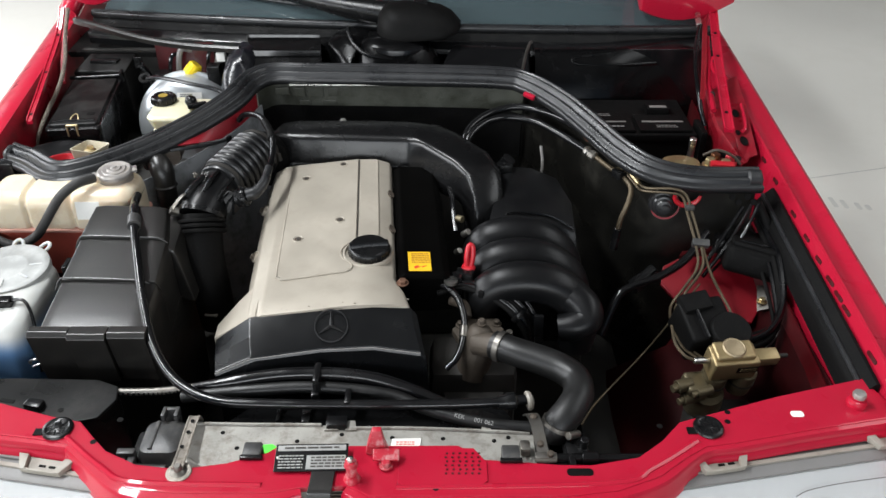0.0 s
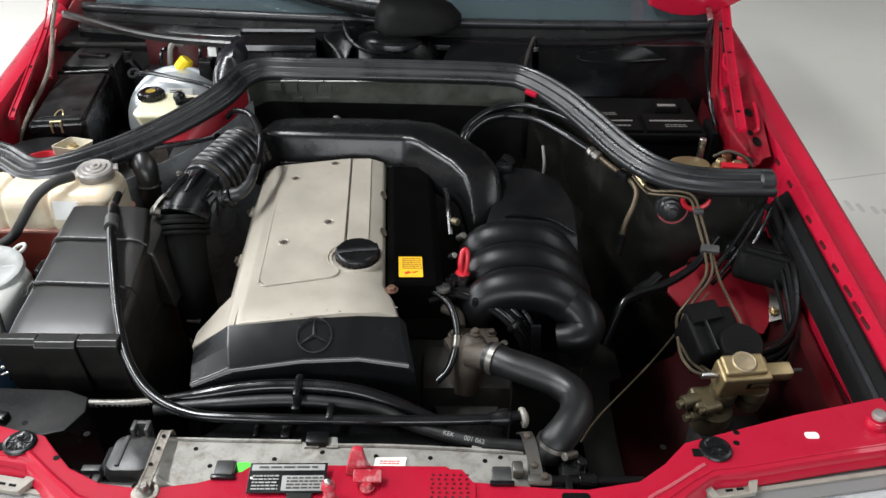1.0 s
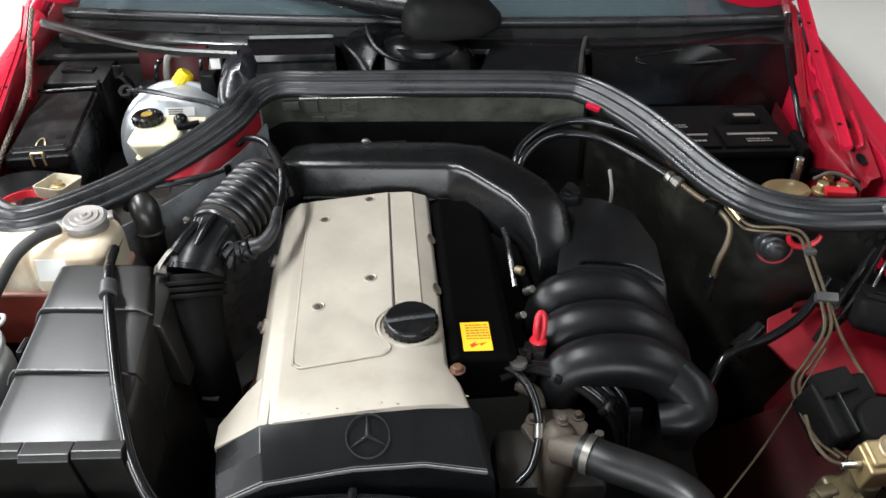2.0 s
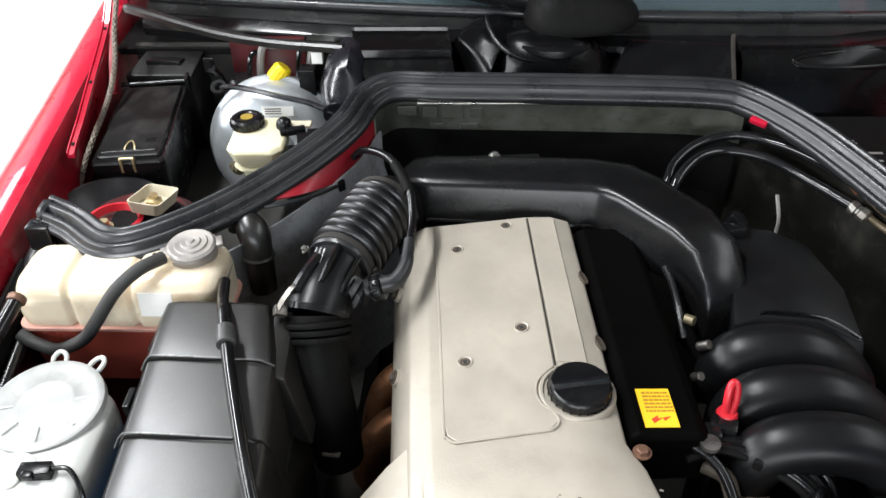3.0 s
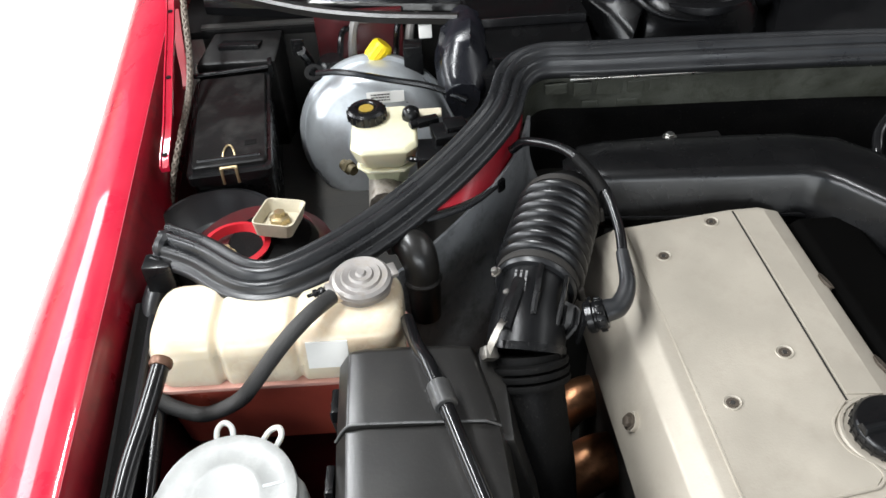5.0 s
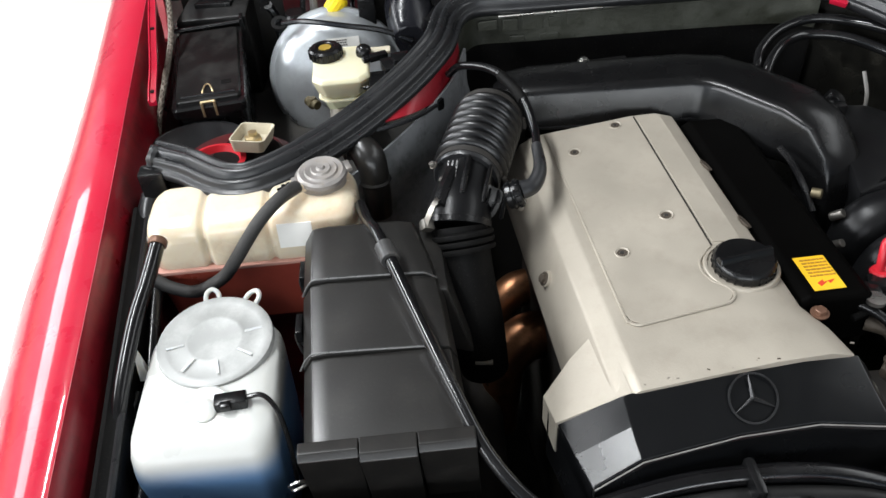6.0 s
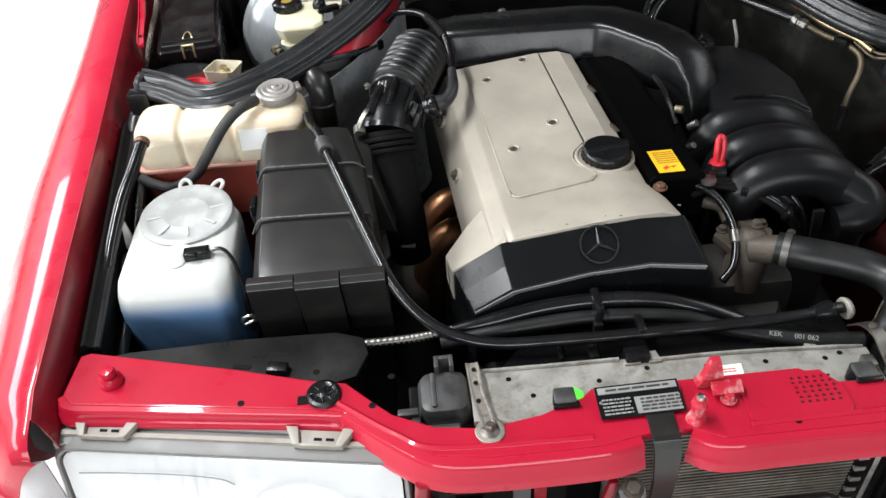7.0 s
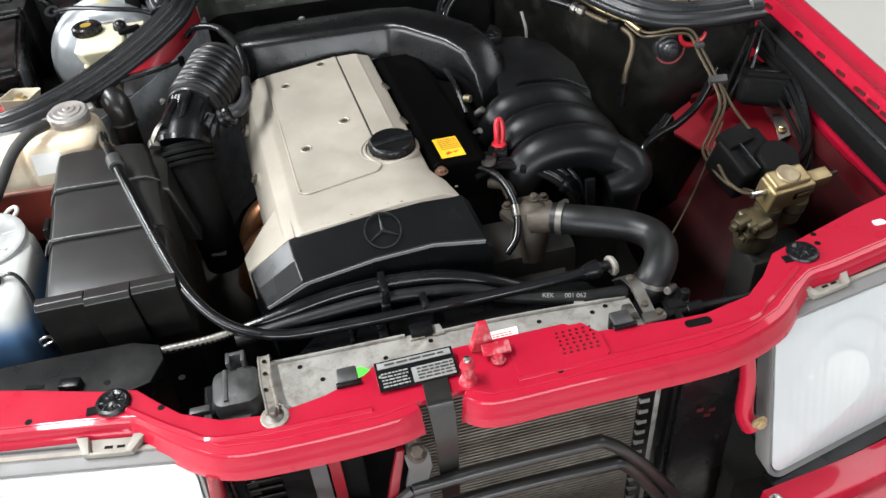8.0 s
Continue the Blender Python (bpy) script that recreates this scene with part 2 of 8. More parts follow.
for m, weight in ((TANK, 0.35), (WASH, 0.35), (CREAM, 0.3)):
    shader = m.node_tree.nodes["Principled BSDF"]
    shader.inputs["Subsurface Weight"].default_value = weight
    shader.inputs["Subsurface Radius"].default_value = (0.02, 0.016, 0.011)
    shader.inputs["Subsurface Scale"].default_value = 1.0


def glass_mat(name, colour, rough=0.02, ior=1.45, alpha=1.0):
    m = bpy.data.materials.new(name)
    m.use_nodes = True
    b = m.node_tree.nodes["Principled BSDF"]
    b.inputs["Base Color"].default_value = (*colour, 1)
    b.inputs["Roughness"].default_value, b.inputs["IOR"].default_value = rough, ior
    b.inputs["Transmission Weight"].default_value = alpha
    return m


# Diffuse grey-blue in the screen's colour stands in for its reflection.
GLASS = glass_mat("windscreen_glass", (0.10, 0.135, 0.145), 0.02, 1.5, 0.55)
# Diffuse white in the clear lens paints the strong light on it.
LENS = glass_mat("lamp_lens_glass", (0.93, 0.94, 0.945), 0.06, 1.5, 0.50)
lens_nodes = LENS.node_tree
flutes, ripple = lens_nodes.nodes.new("ShaderNodeTexWave"), lens_nodes.nodes.new("ShaderNodeBump")
flutes.inputs["Scale"].default_value, flutes.inputs["Distortion"].default_value = 24.0, 0.4
lens_nodes.links.new(lens_nodes.nodes.new("ShaderNodeTexCoord").outputs["Object"], flutes.inputs["Vector"])
ripple.inputs["Strength"].default_value, ripple.inputs["Distance"].default_value = 0.04, 0.002
lens_nodes.links.new(flutes.outputs["Fac"], ripple.inputs["Height"])
lens_nodes.links.new(ripple.outputs[0], lens_nodes.nodes["Principled BSDF"].inputs["Normal"])


# ---- shape helpers ----
ORIGIN = {}


def thing(name, at, label, category, group="", kind=""):
    ob = tagged(new(name), label, category, group, kind)
    ob.location = at
    ob.empty_display_size = 0.02
    ORIGIN[ob.name] = Vector(at)
    return ob


def part(name, bm, material, parent=None, label="", sharp=38, shadow=True):
    bmesh.ops.recalc_face_normals(bm, faces=bm.faces)
    lo = Vector([min(v.co[i] for v in bm.verts) for i in range(3)])
    hi = Vector([max(v.co[i] for v in bm.verts) for i in range(3)])
    c = (lo + hi) / 2
    bmesh.ops.translate(bm, verts=bm.verts, vec=-c)
    me = bpy.data.meshes.new(name)
    bm.to_mesh(me)
    bm.free()
    me.materials.append(material)
    me.shade_smooth()
    me.set_sharp_from_angle(angle=radians(sharp))
    ob = new(name, me)
    ob.location = c
    if parent:
        ob.parent = parent
        ob.location = c - ORIGIN[parent.name]
    ORIGIN[ob.name] = c
    ob.visible_shadow = shadow
    areas = [p.area for p in me.polygons]
    if max(areas) > 0.2 * sum(areas):
        ob.modifiers.new("even_normals", "WEIGHTED_NORMAL").keep_sharp = True
    return tagged(ob, label)


def solo(name, bm, material, label, category, group="", kind="", sharp=38):
    return tagged(part(name, bm, material, None, "", sharp), label, category, group, kind)


def merge(*bms):
    out = bms[0]
    for b in bms[1:]:
        me = bpy.data.meshes.new("tmp")
        b.to_mesh(me)
        b.free()
        out.from_mesh(me)
        bpy.data.meshes.remove(me)
    return out


def moved(bm, m):
    bmesh.ops.transform(bm, matrix=m, verts=bm.verts)
    return bm


def bevelled(bm, width, segments=2, limit=28):
    if width > 0:
        bm.normal_update()
        edges = [e for e in bm.edges if len(e.link_faces) == 2 and e.calc_face_angle(0) > radians(limit)]
        bmesh.ops.bevel(bm, geom=edges, offset=width, segments=segments, profile=0.6, affect="EDGES", clamp_overlap=True)
    return bm


def box(c, s, bevel=0.002, m=None, segments=2):
    bm = bmesh.new()
    bmesh.ops.create_cube(bm, size=1, matrix=Matrix.Diagonal((*s, 1)))
    bevelled(bm, bevel, segments)
    return moved(bm, Matrix.Translation(c) @ (m or Matrix()))


def span(x0, x1, y0, y1, z0, z1, bevel=0.002, segments=2):
    return box(((x0 + x1) / 2, (y0 + y1) / 2, (z0 + z1) / 2), (abs(x1 - x0), abs(y1 - y0), abs(z1 - z0)), bevel, None, segments)


def prism(poly, z0, z1, bevel=0.002, segments=2):
    bm = bmesh.new()
    lo = [bm.verts.new((x, y, z0)) for x, y in poly]
    hi = [bm.verts.new((x, y, z1)) for x, y in poly]
    n = len(poly)
    bm.faces.new(hi)
    bm.faces.new(lo[::-1])
    for i in range(n):
        bm.faces.new((lo[i], lo[(i + 1) % n], hi[(i + 1) % n], hi[i]))
    bmesh.ops.recalc_face_normals(bm, faces=bm.faces)
    return bevelled(bm, bevel, segments)


def loft(rings, cap=True, closed=True, bevel=0.0):
    bm = bmesh.new()
    vs = [[bm.verts.new(p) for p in r] for r in rings]
    n = len(rings[0])
    for a, b in zip(vs, vs[1:]):
        for i in range(n if closed else n - 1):
            bm.faces.new((a[i], a[(i + 1) % n], b[(i + 1) % n], b[i]))
    if cap and closed:
        bm.faces.new(vs[0][::-1])
        bm.faces.new(vs[-1])
    bmesh.ops.recalc_face_normals(bm, faces=bm.faces)
    return bevelled(bm, bevel)


def curve(points, n=6):
    """Catmull-Rom through the points."""
    p = [Vector(q) for q in points]
    p = [p[0] * 2 - p[1]] + p + [p[-1] * 2 - p[-2]]
    out = []
    for i in range(1, len(p) - 2):
        a, b, c, d = p[i - 1:i + 3]
        for k in range(n):
            t = k / n
            out.append(0.5 * (2 * b + (c - a) * t + (2 * a - 5 * b + 4 * c - d) * t * t + (3 * b - a - 3 * c + d) * t ** 3))
    return out + [p[-2]]


def frames(path):
    """Parallel-transported sideways and upward axes along a path."""
    tang = [(path[min(i + 1, len(path) - 1)] - path[max(i - 1, 0)]).normalized() for i in range(len(path))]
    up = Vector((0, 0, 1)) if abs(tang[0].z) < 0.9 else Vector((0, 1, 0))
    out = []
    for t in tang:
        side = t.cross(up).normalized()
        up = side.cross(t).normalized()
        out.append((side, up))
    return out


def tube(points, r, seg=10, n=6, smooth=True):
    """A round hose along the points; r is a radius or a function of the share of the way."""
    path = curve(points, n) if smooth else [Vector(q) for q in points]
    rings = []
    for i, (c, (s, u)) in enumerate(zip(path, frames(path))):
        rad = r(i / (len(path) - 1)) if callable(r) else r
        rings.append([c + rad * (math.cos(a) * s + math.sin(a) * u) for a in (2 * math.pi * k / seg for k in range(seg))])
    return loft(rings)


def sweep(points, profile, n=6, smooth=True):
    """A profile (sideways to the right of the way, up) carried along a path with z kept up."""
    path = curve(points, n) if smooth else [Vector(q) for q in points]
    rings = []
    for i, c in enumerate(path):
        t = path[min(i + 1, len(path) - 1)] - path[max(i - 1, 0)]
        s = Vector((t.y, -t.x, 0)).normalized()
        rings.append([c + s * a + Vector((0, 0, b)) for a, b in profile])
    return loft(rings)


def lathe(profile, m, seg=28):
    """A turned solid from (radius, height) pairs about z, laid by m."""
    rings = []
    for r, z in profile:
        rings.append([m @ Vector((max(r, 1e-4) * math.cos(2 * math.pi * k / seg), max(r, 1e-4) * math.sin(2 * math.pi * k / seg), z)) for k in range(seg)])
    return loft(rings, cap=profile[0] != profile[-1])


def at(x, y, z, rx=0, ry=0, rz=0):
    return pose(x, y, z, rx, ry, rz)


def along(a, b):
    """Lays z along the way from a to b."""
    a, b = Vector(a), Vector(b)
    return Matrix.Translation(a) @ (b - a).to_track_quat("Z", "Y").to_matrix().to_4x4()


def rod(a, b, r, seg=12, bevel=0.0008):
    h = (Vector(b) - Vector(a)).length
    return lathe([(0, 0), (r - bevel, 0), (r, bevel), (r, h - bevel), (r - bevel, h), (0, h)], along(a, b), seg)


def bolt(c, r, h, m=None):
    """A hexagon head on a washer."""
    m = Matrix.Translation(c) @ (m or Matrix())
    w = lathe([(0, 0), (r * 1.5, 0), (r * 1.5, h * 0.25), (0, h * 0.25)], m, 16)
    x = lathe([(0, h * 0.25), (r, h * 0.25), (r, h * 0.9), (r * 0.85, h), (0, h)], m, 6)
    return merge(w, x)


def rrect(w, d, r, n=4):
    """The outline of a rectangle with rounded corners."""
    out = []
    for cx, cy, a0 in ((w / 2 - r, d / 2 - r, 0), (-w / 2 + r, d / 2 - r, 90), (-w / 2 + r, -d / 2 + r, 180), (w / 2 - r, -d / 2 + r, 270)):
        for k in range(n + 1):
            a = radians(a0 + 90 * k / n)
            out.append((cx + r * math.cos(a), cy + r * math.sin(a)))
    return out


def clamp(a, b, r, parent=None, name="hose_clamp", width=0.012):
    """A worm-drive clamp round a hose at a, whose way is towards b."""
    m = along(a, b)
    band = lathe([(r, -width / 2), (r + 0.0022, -width / 2), (r + 0.0022, width / 2), (r, width / 2), (r, -width / 2)], m, 24)
    screw = moved(rod((r + 0.004, -0.012, 0), (r + 0.004, 0.012, 0), 0.0055), m)
    return part(name, merge(band, screw), CLAMPSTEEL, parent, "worm-drive steel hose clamp")


def bars(rect, rows, ink, parent, m, thick=0.0006, seed=1, name="print_line"):
    """Unreadable print as plain bars on a label of width w and depth d, laid by m."""
    w, d = rect
    rnd = random.Random(seed)
    bm = bmesh.new()
    for k in range(rows):
        y = d / 2 - d * (k + 0.8) / (rows + 0.6)
        x = -w / 2 + w * 0.06
        while x < w * 0.40:
            l = w * rnd.uniform(0.06, 0.2)
            l = min(l, w * 0.44 - x)
            if l > w * 0.02:
                merge(bm, box((x + l / 2, y, thick), (l, d * 0.42 / (rows + 0.6), thick), 0))
            x += l + w * 0.03
    return part(name, moved(bm, m), ink, parent)


# ---- hall ----
def slab(name, x0, x1, y0, y1, z0, z1, material, label, category):
    return solo(name, span(x0, x1, y0, y1, z0, z1, 0), material, label, category, kind="structure")


slab("floor", -9, 9, -9, 9, -0.2, 0.0, CONCRETE, "pale polished concrete workshop floor", "floor")
part("floor_joint", prism([(1.3, 2.043), (3.2, 2.522), (3.2, 2.526), (1.3, 2.047)], 0.0004, 0.0012, 0), mat("joint_filler", (0.50, 0.49, 0.46), 0.6, var=0.1, bump=0.1), bpy.data.objects["floor"])
for k, (x, y) in enumerate(((1.615, 1.93), (1.652, 1.915), (1.70, 1.90), (1.735, 1.89))):
    part("tyre_mark", prism([(x + a, y + b) for a, b in rrect(0.018, 0.075 - 0.012 * k, 0.007)], 0.0005, 0.0015, 0), mat("floor_mark", (0.60, 0.59, 0.55), 0.5, var=0.12, scale=9, bump=0.1, fine=60), bpy.data.objects["floor"])
# Unseen walls and ceiling, added and kept dark to limit reflections in the bay.
slab("wall_north", -5.2, 5.2, 6, 6.2, 0, 4.2, WALLPAINT, "unseen dark grey wall added to shape the light", "wall")
slab("wall_east", 5.0, 5.2, -6, 6, 0, 4.2, WALLPAINT, "unseen dark grey wall added to shape the light", "wall")
slab("wall_west_low", -5.2, -5.0, -6, 6, 0, 0.5, WALLPAINT, "unseen low wall added under the window opening", "wall")
slab("wall_west_high", -5.2, -5.0, -6, 6, 3.7, 4.2, WALLPAINT, "unseen wall strip added above the window opening", "wall")
slab("wall_south_high", -5.2, 5.2, -6.2, -6, 3.7, 4.2, WALLPAINT, "unseen wall strip added above the front opening", "wall")
slab("ceiling", -5.2, 5.2, -6.2, 6.2, 4.2, 4.4, WALLPAINT, "unseen dark grey ceiling added to shape the light", "ceiling")


# ---- the car's body ----
def mid(y):
    return -0.030 - 0.030 * y


def flange(y):
    return 0.712 + 0.045 * y


def crown(y):
    return 0.822 + 0.085 * y


car = thing("car_body", (0, 0.6, 0), "red saloon car body with its bonnet open", "car")


def fender(side):
    """A front wing: inner lip, gutter, rolled shoulder and outer skin."""
    prof = [(-0.006, -0.12), (-0.002, -0.060), (0.003, -0.036), (0.008, -0.020), (0.013, -0.007), (0.018, -0.001), (0.024, 0.0), (0.036, -0.001), (0.052, -0.006),
            (0.066, -0.013), (0.080, -0.022), (0.094, -0.034), (0.108, -0.051), (0.121, -0.075), (0.131, -0.115), (0.137, -0.20), (0.138, -0.42)] if side < 0 else [(0.010, -0.12), (0.014, -0.060), (0.017, -0.053), (0.028, -0.022), (0.031, -0.008), (0.034, -0.001), (0.038, 0.0), (0.042, -0.002), (0.050, -0.007), (0.066, -0.008), (0.076, -0.004), (0.083, -0.002), (0.090, -0.005),
            (0.102, -0.020), (0.114, -0.048), (0.122, -0.09), (0.128, -0.20), (0.128, -0.42)]
    rings = []
    ys = [-0.045, -0.04, -0.028, -0.01, 0.03, 0.1, 0.2, 0.32, 0.45, 0.6, 0.75, 0.9, 1.05, 1.2, 1.4, 1.7]
    for k, y in enumerate(ys):
        pull = (0.030, 0.016, 0.006, 0.001)[k] if k < 4 else 0.0
        row = []
        for w, z in prof:
            h = flange(max(y, 0)) + w * (1 - 0.25 * (y < 0)) - pull * (w > 0.06)
            if side < 0:
                h += 0.010 * max(0, 1 - max(y, 0) / 0.55) * max(0, 1 - w / 0.11) + 0.26 * max(0, w - 0.04) * math.exp(-(((y - 0.42) / 0.30) ** 2))
            row.append((mid(y) + side * h, y, crown(y) + (max(z, -0.074 - 0.5 * max(0, y + 0.01)) if y < 0.15 else z) - pull * 0.8))
        rings.append(row)
    if side < 0:
        inner = loft([r[:6] for r in rings[3:]], cap=False, closed=False)
        bmesh.ops.solidify(inner, geom=inner.faces, thickness=0.0015)
        part("fender_inner_lip", inner, MAROON, car, "red inner lip of the wing, shade in its colour")
        rings = [r[5:] for r in rings]
    skin = loft(rings, cap=False, closed=False)
    bmesh.ops.solidify(skin, geom=skin.faces, thickness=0.0015)
    f = part("fender", skin, RED, car, "glossy red front wing with a rolled inner gutter")
    return f


wing_l, wing_r = fender(-1), fender(1)

# slots pressed into the inner face of the wing on the battery side
for y in (0.122, 0.222, 0.255, 0.292, 0.346, 0.405, 0.475, 0.58, 0.654):
    part("slot", prism(rrect(0.0065, 0.022 if y > 0.3 else 0.028, 0.003, 3), -0.0008, 0.0008, 0), RED_SHADED, wing_r).matrix_basis = Matrix.Translation(Vector((mid(y) + flange(y) + 0.0287, y, crown(y) - 0.0145)) - ORIGIN["fender.001"]) @ pose(0, 0, 0, 4, -76, -3)

# the panel over the lamps and the radiator
rear = [(-0.742, 0.100), (-0.730, 0.104), (-0.55, 0.054), (-0.455, 0.024), (-0.415, 0.015), (-0.39, -0.011), (-0.363, -0.037), (-0.317, -0.060), (-0.26, -0.068),
        (-0.20, -0.058), (-0.150, -0.040), (-0.138, -0.029), (0.10, -0.029), (0.132, -0.053), (0.231, -0.062), (0.271, -0.063), (0.335, -0.050),
        (0.372, -0.022), (0.404, 0.012), (0.559, 0.062), (0.695, 0.098)]
front = [(0.715, 0.022), (0.58, -0.003), (0.47, -0.026), (0.43, -0.032), (0.40, -0.050), (0.357, -0.082), (0.30, -0.104), (0.24, -0.112), (0.075, -0.112),
         (-0.012, -0.112), (-0.042, -0.096), (-0.10, -0.098), (-0.14, -0.106), (-0.258, -0.106), (-0.318, -0.098), (-0.365, -0.066), (-0.412, -0.028),
         (-0.44, -0.020), (-0.668, 0.014), (-0.735, 0.024), (-0.748, 0.040)]
panel = part("lock_panel", prism(rear[::-1] + front[::-1], 0.790, 0.8, 0.0025), RED, car, "red pressed-steel lock panel over the radiator")


def lip(points, name="panel_lip"):
    """The panel's folded front edge: a rolled top, a face and a pinched foot, shallower over the lamps."""
    way = curve([(x, y, 0.7985) for x, y in points], 5)
    rings = []
    for i, p in enumerate(way):
        d = (way[min(i + 1, len(way) - 1)] - way[max(i - 1, 0)]).normalized()
        n = Vector((d.y, -d.x, 0))
        over = min(1, max(0, (abs(p.x) - 0.36) / 0.07))
        drop = 0.036 - 0.014 * over
        out = 0.016 - 0.004 * over
        prof = [(-0.003, 0.0), (out * 0.5, -0.001), (out * 0.72, -0.005), (out * 0.78, -drop * 0.5), (out, -drop * 0.62), (out + 0.002, -drop), (out - 0.001, -drop - 0.002), (out * 0.4, -0.012), (-0.003, -0.006)]
        rings.append([p + n * a + Vector((0, 0, z)) for a, z in prof])
    return part(name, loft(rings), RED, panel)


lip(front[0:11][::-1])
lip(front[11:][::-1])
part("pressed_rib", tube([(-0.425, -0.012, 0.7975), (-0.36, -0.064, 0.7975), (-0.31, -0.088, 0.7975), (-0.15, -0.094, 0.7975)], 0.005, 8), RED, panel)
part("pressed_rib", tube([(0.42, -0.022, 0.7975), (0.35, -0.068, 0.7975), (0.29, -0.092, 0.7975), (0.02, -0.098, 0.7975)], 0.005, 8), RED, panel)
part("raised_plate", prism([(0.022, -0.094), (0.030, -0.097), (0.128, -0.097), (0.136, -0.090), (0.136, -0.060), (0.120, -0.036), (0.030, -0.034), (0.022, -0.040)], 0.799, 0.8022, 0.0012), RED, panel)
hole_spots = [(-0.362, 0.018), (-0.385, -0.022), (-0.535, 0.0), (0.375, 0.004), (0.432, 0.02), (0.475, 0.03), (0.47, 0.012), (0.116, -0.092), (0.028, -0.040), (0.07, -0.10), (-0.45, 0.036)]
for x, y in hole_spots:
    part("hole", lathe([(0, 0.7998), (0.0042, 0.7998), (0.0042, 0.8004), (0, 0.8004)], at(x, y, 0), 12), BLACK_MATT, panel)
part("slot", prism([(x + 0.255, y - 0.075) for x, y in rrect(0.034, 0.012, 0.005)], 0.7995, 0.8005, 0), BLACK_MATT, panel)
part("slot", prism([(x + 0.571, y + 0.026) for x, y in rrect(0.018, 0.011, 0.004)], 0.7995, 0.8006, 0), WHITE, panel, "pale plug in a slot")
grille_holes = bmesh.new()
for i in range(6):
    for j in range(6):
        merge(grille_holes, box((0.083 + 0.0084 * i + 0.0015 * (j % 2), -0.0785 + 0.0066 * j, 0.8027), (0.0030, 0.0024, 0.0008), 0))
part("perforation", grille_holes, RED_SHADED, panel)


def bump_stop(x, y):
    t = thing("bonnet_bump_stop", (x, y, 0.8), "round black rubber bonnet stop on the red panel", "bump stop", "bonnet stops")
    part("pad", lathe([(0, 0), (0.022, 0), (0.0235, 0.002), (0.022, 0.005), (0.018, 0.006), (0.016, 0.005), (0.008, 0.0045), (0.006, 0.0055), (0, 0.0055)], at(x, y, 0.8) @ Matrix.Diagonal((0.88, 0.88, 0.9, 1)), 28), BLACK, t)
    for k in range(8):
        part("rib", box((0, 0, 0), (0.009, 0.002, 0.002), 0.0006, None), BLACK, t).matrix_basis = pose(0, 0, 0, 0, 0, 45 * k) @ Matrix.Translation((0.0105, 0, 0.0043))
    part("keyway", box((x - 0.024, y - 0.005, 0.8008), (0.012, 0.012, 0.0018), 0.0006), BLACK_MATT, t)


bump_stop(-0.44, 0.0)
bump_stop(0.44, 0.0)


def buffer(x, y, material, top):
    t = thing("bonnet_buffer", (x, y, 0.8), "small upright bonnet buffer screwed to the red panel", "buffer", "bonnet buffers")
    part("foot", lathe([(0, 0), (0.013, 0), (0.014, 0.006), (0.011, 0.012), (0, 0.012)], at(x, y, 0.8), 20), RED, t)
    part("post", lathe([(0, 0.008), (0.008, 0.008), (0.008, 0.016), (0, 0.016)], at(x, y, 0.8), 16), RED, t)
    part("cap", lathe([(0, 0.014), (0.0085, 0.014), (0.0095, 0.018), (0.008, 0.022), (0, 0.023)], at(x, y, 0.8), 20), material, t, top)


buffer(-0.693, 0.052, RED, "red painted cap")
buffer(0.661, 0.045, CAPALU, "worn pale cap")

# bonnet catch, pin and lock tab
catch = thing("bonnet_catch", (-0.01, -0.05, 0.8), "red painted bonnet catch tab with bolt", "bonnet catch")
part("bracket", loft([[(-0.022, -0.045, 0.8), (0.008, -0.045, 0.8), (0.008, -0.030, 0.8), (-0.022, -0.030, 0.8)],
                      [(-0.018, -0.050, 0.822), (0.004, -0.050, 0.822), (0.004, -0.038, 0.824), (-0.018, -0.038, 0.824)],
                      [(-0.012, -0.044, 0.842), (0.000, -0.044, 0.842), (0.000, -0.036, 0.843), (-0.012, -0.036, 0.843)]], bevel=0.002), WORN_RED, catch)
part("wing", box((0.006, -0.056, 0.812), (0.034, 0.016, 0.006), 0.002, pose(0, 0, 0, 25, 0, 0)), WORN_RED, catch)
part("bolt", bolt((0.006, -0.066, 0.803), 0.006, 0.008), WORN_RED, catch)
pin = thing("lock_pin", (-0.036, -0.085, 0.8), "small red painted pin beside the catch", "pin")
part("stem", lathe([(0, 0), (0.011, 0), (0.009, 0.006), (0.007, 0.008), (0.007, 0.024), (0.009, 0.026), (0.007, 0.034), (0, 0.035)], at(-0.036, -0.085, 0.8), 18), WORN_RED, pin)
part("tip", lathe([(0, 0.034), (0.0045, 0.034), (0.004, 0.039), (0, 0.04)], at(-0.036, -0.085, 0.8), 12), STEEL, pin)

# identification plate with print as bars
plate = thing("identification_plate", (-0.092, -0.062, 0.803), "black and silver identification plate riveted to the red panel", "plate")
PM = pose(-0.0905, -0.0565, 0.8075, 10, 0, 1)
part("backing", moved(box((0, 0, 0), (0.094, 0.040, 0.0016), 0.0006), PM), FRONT, plate)
part("field", moved(box((0.019, -0.0075, 0.0012), (0.050, 0.020, 0.001), 0), PM), LABEL_DULL, plate)
part("field", moved(box((0.0, 0.0135, 0.0012), (0.088, 0.008, 0.001), 0), PM), LABEL_DULL, plate)
bars((0.05, 0.020), 4, INK, plate, PM @ Matrix.Translation((0.022, -0.0075, 0.0016)), seed=3)
bars((0.036, 0.024), 5, LABEL_DULL, plate, PM @ Matrix.Translation((-0.026, -0.0065, 0.001)), seed=4)
bars((0.08, 0.008), 1, INK, plate, PM @ Matrix.Translation((0.0, 0.0135, 0.0016)), seed=5)
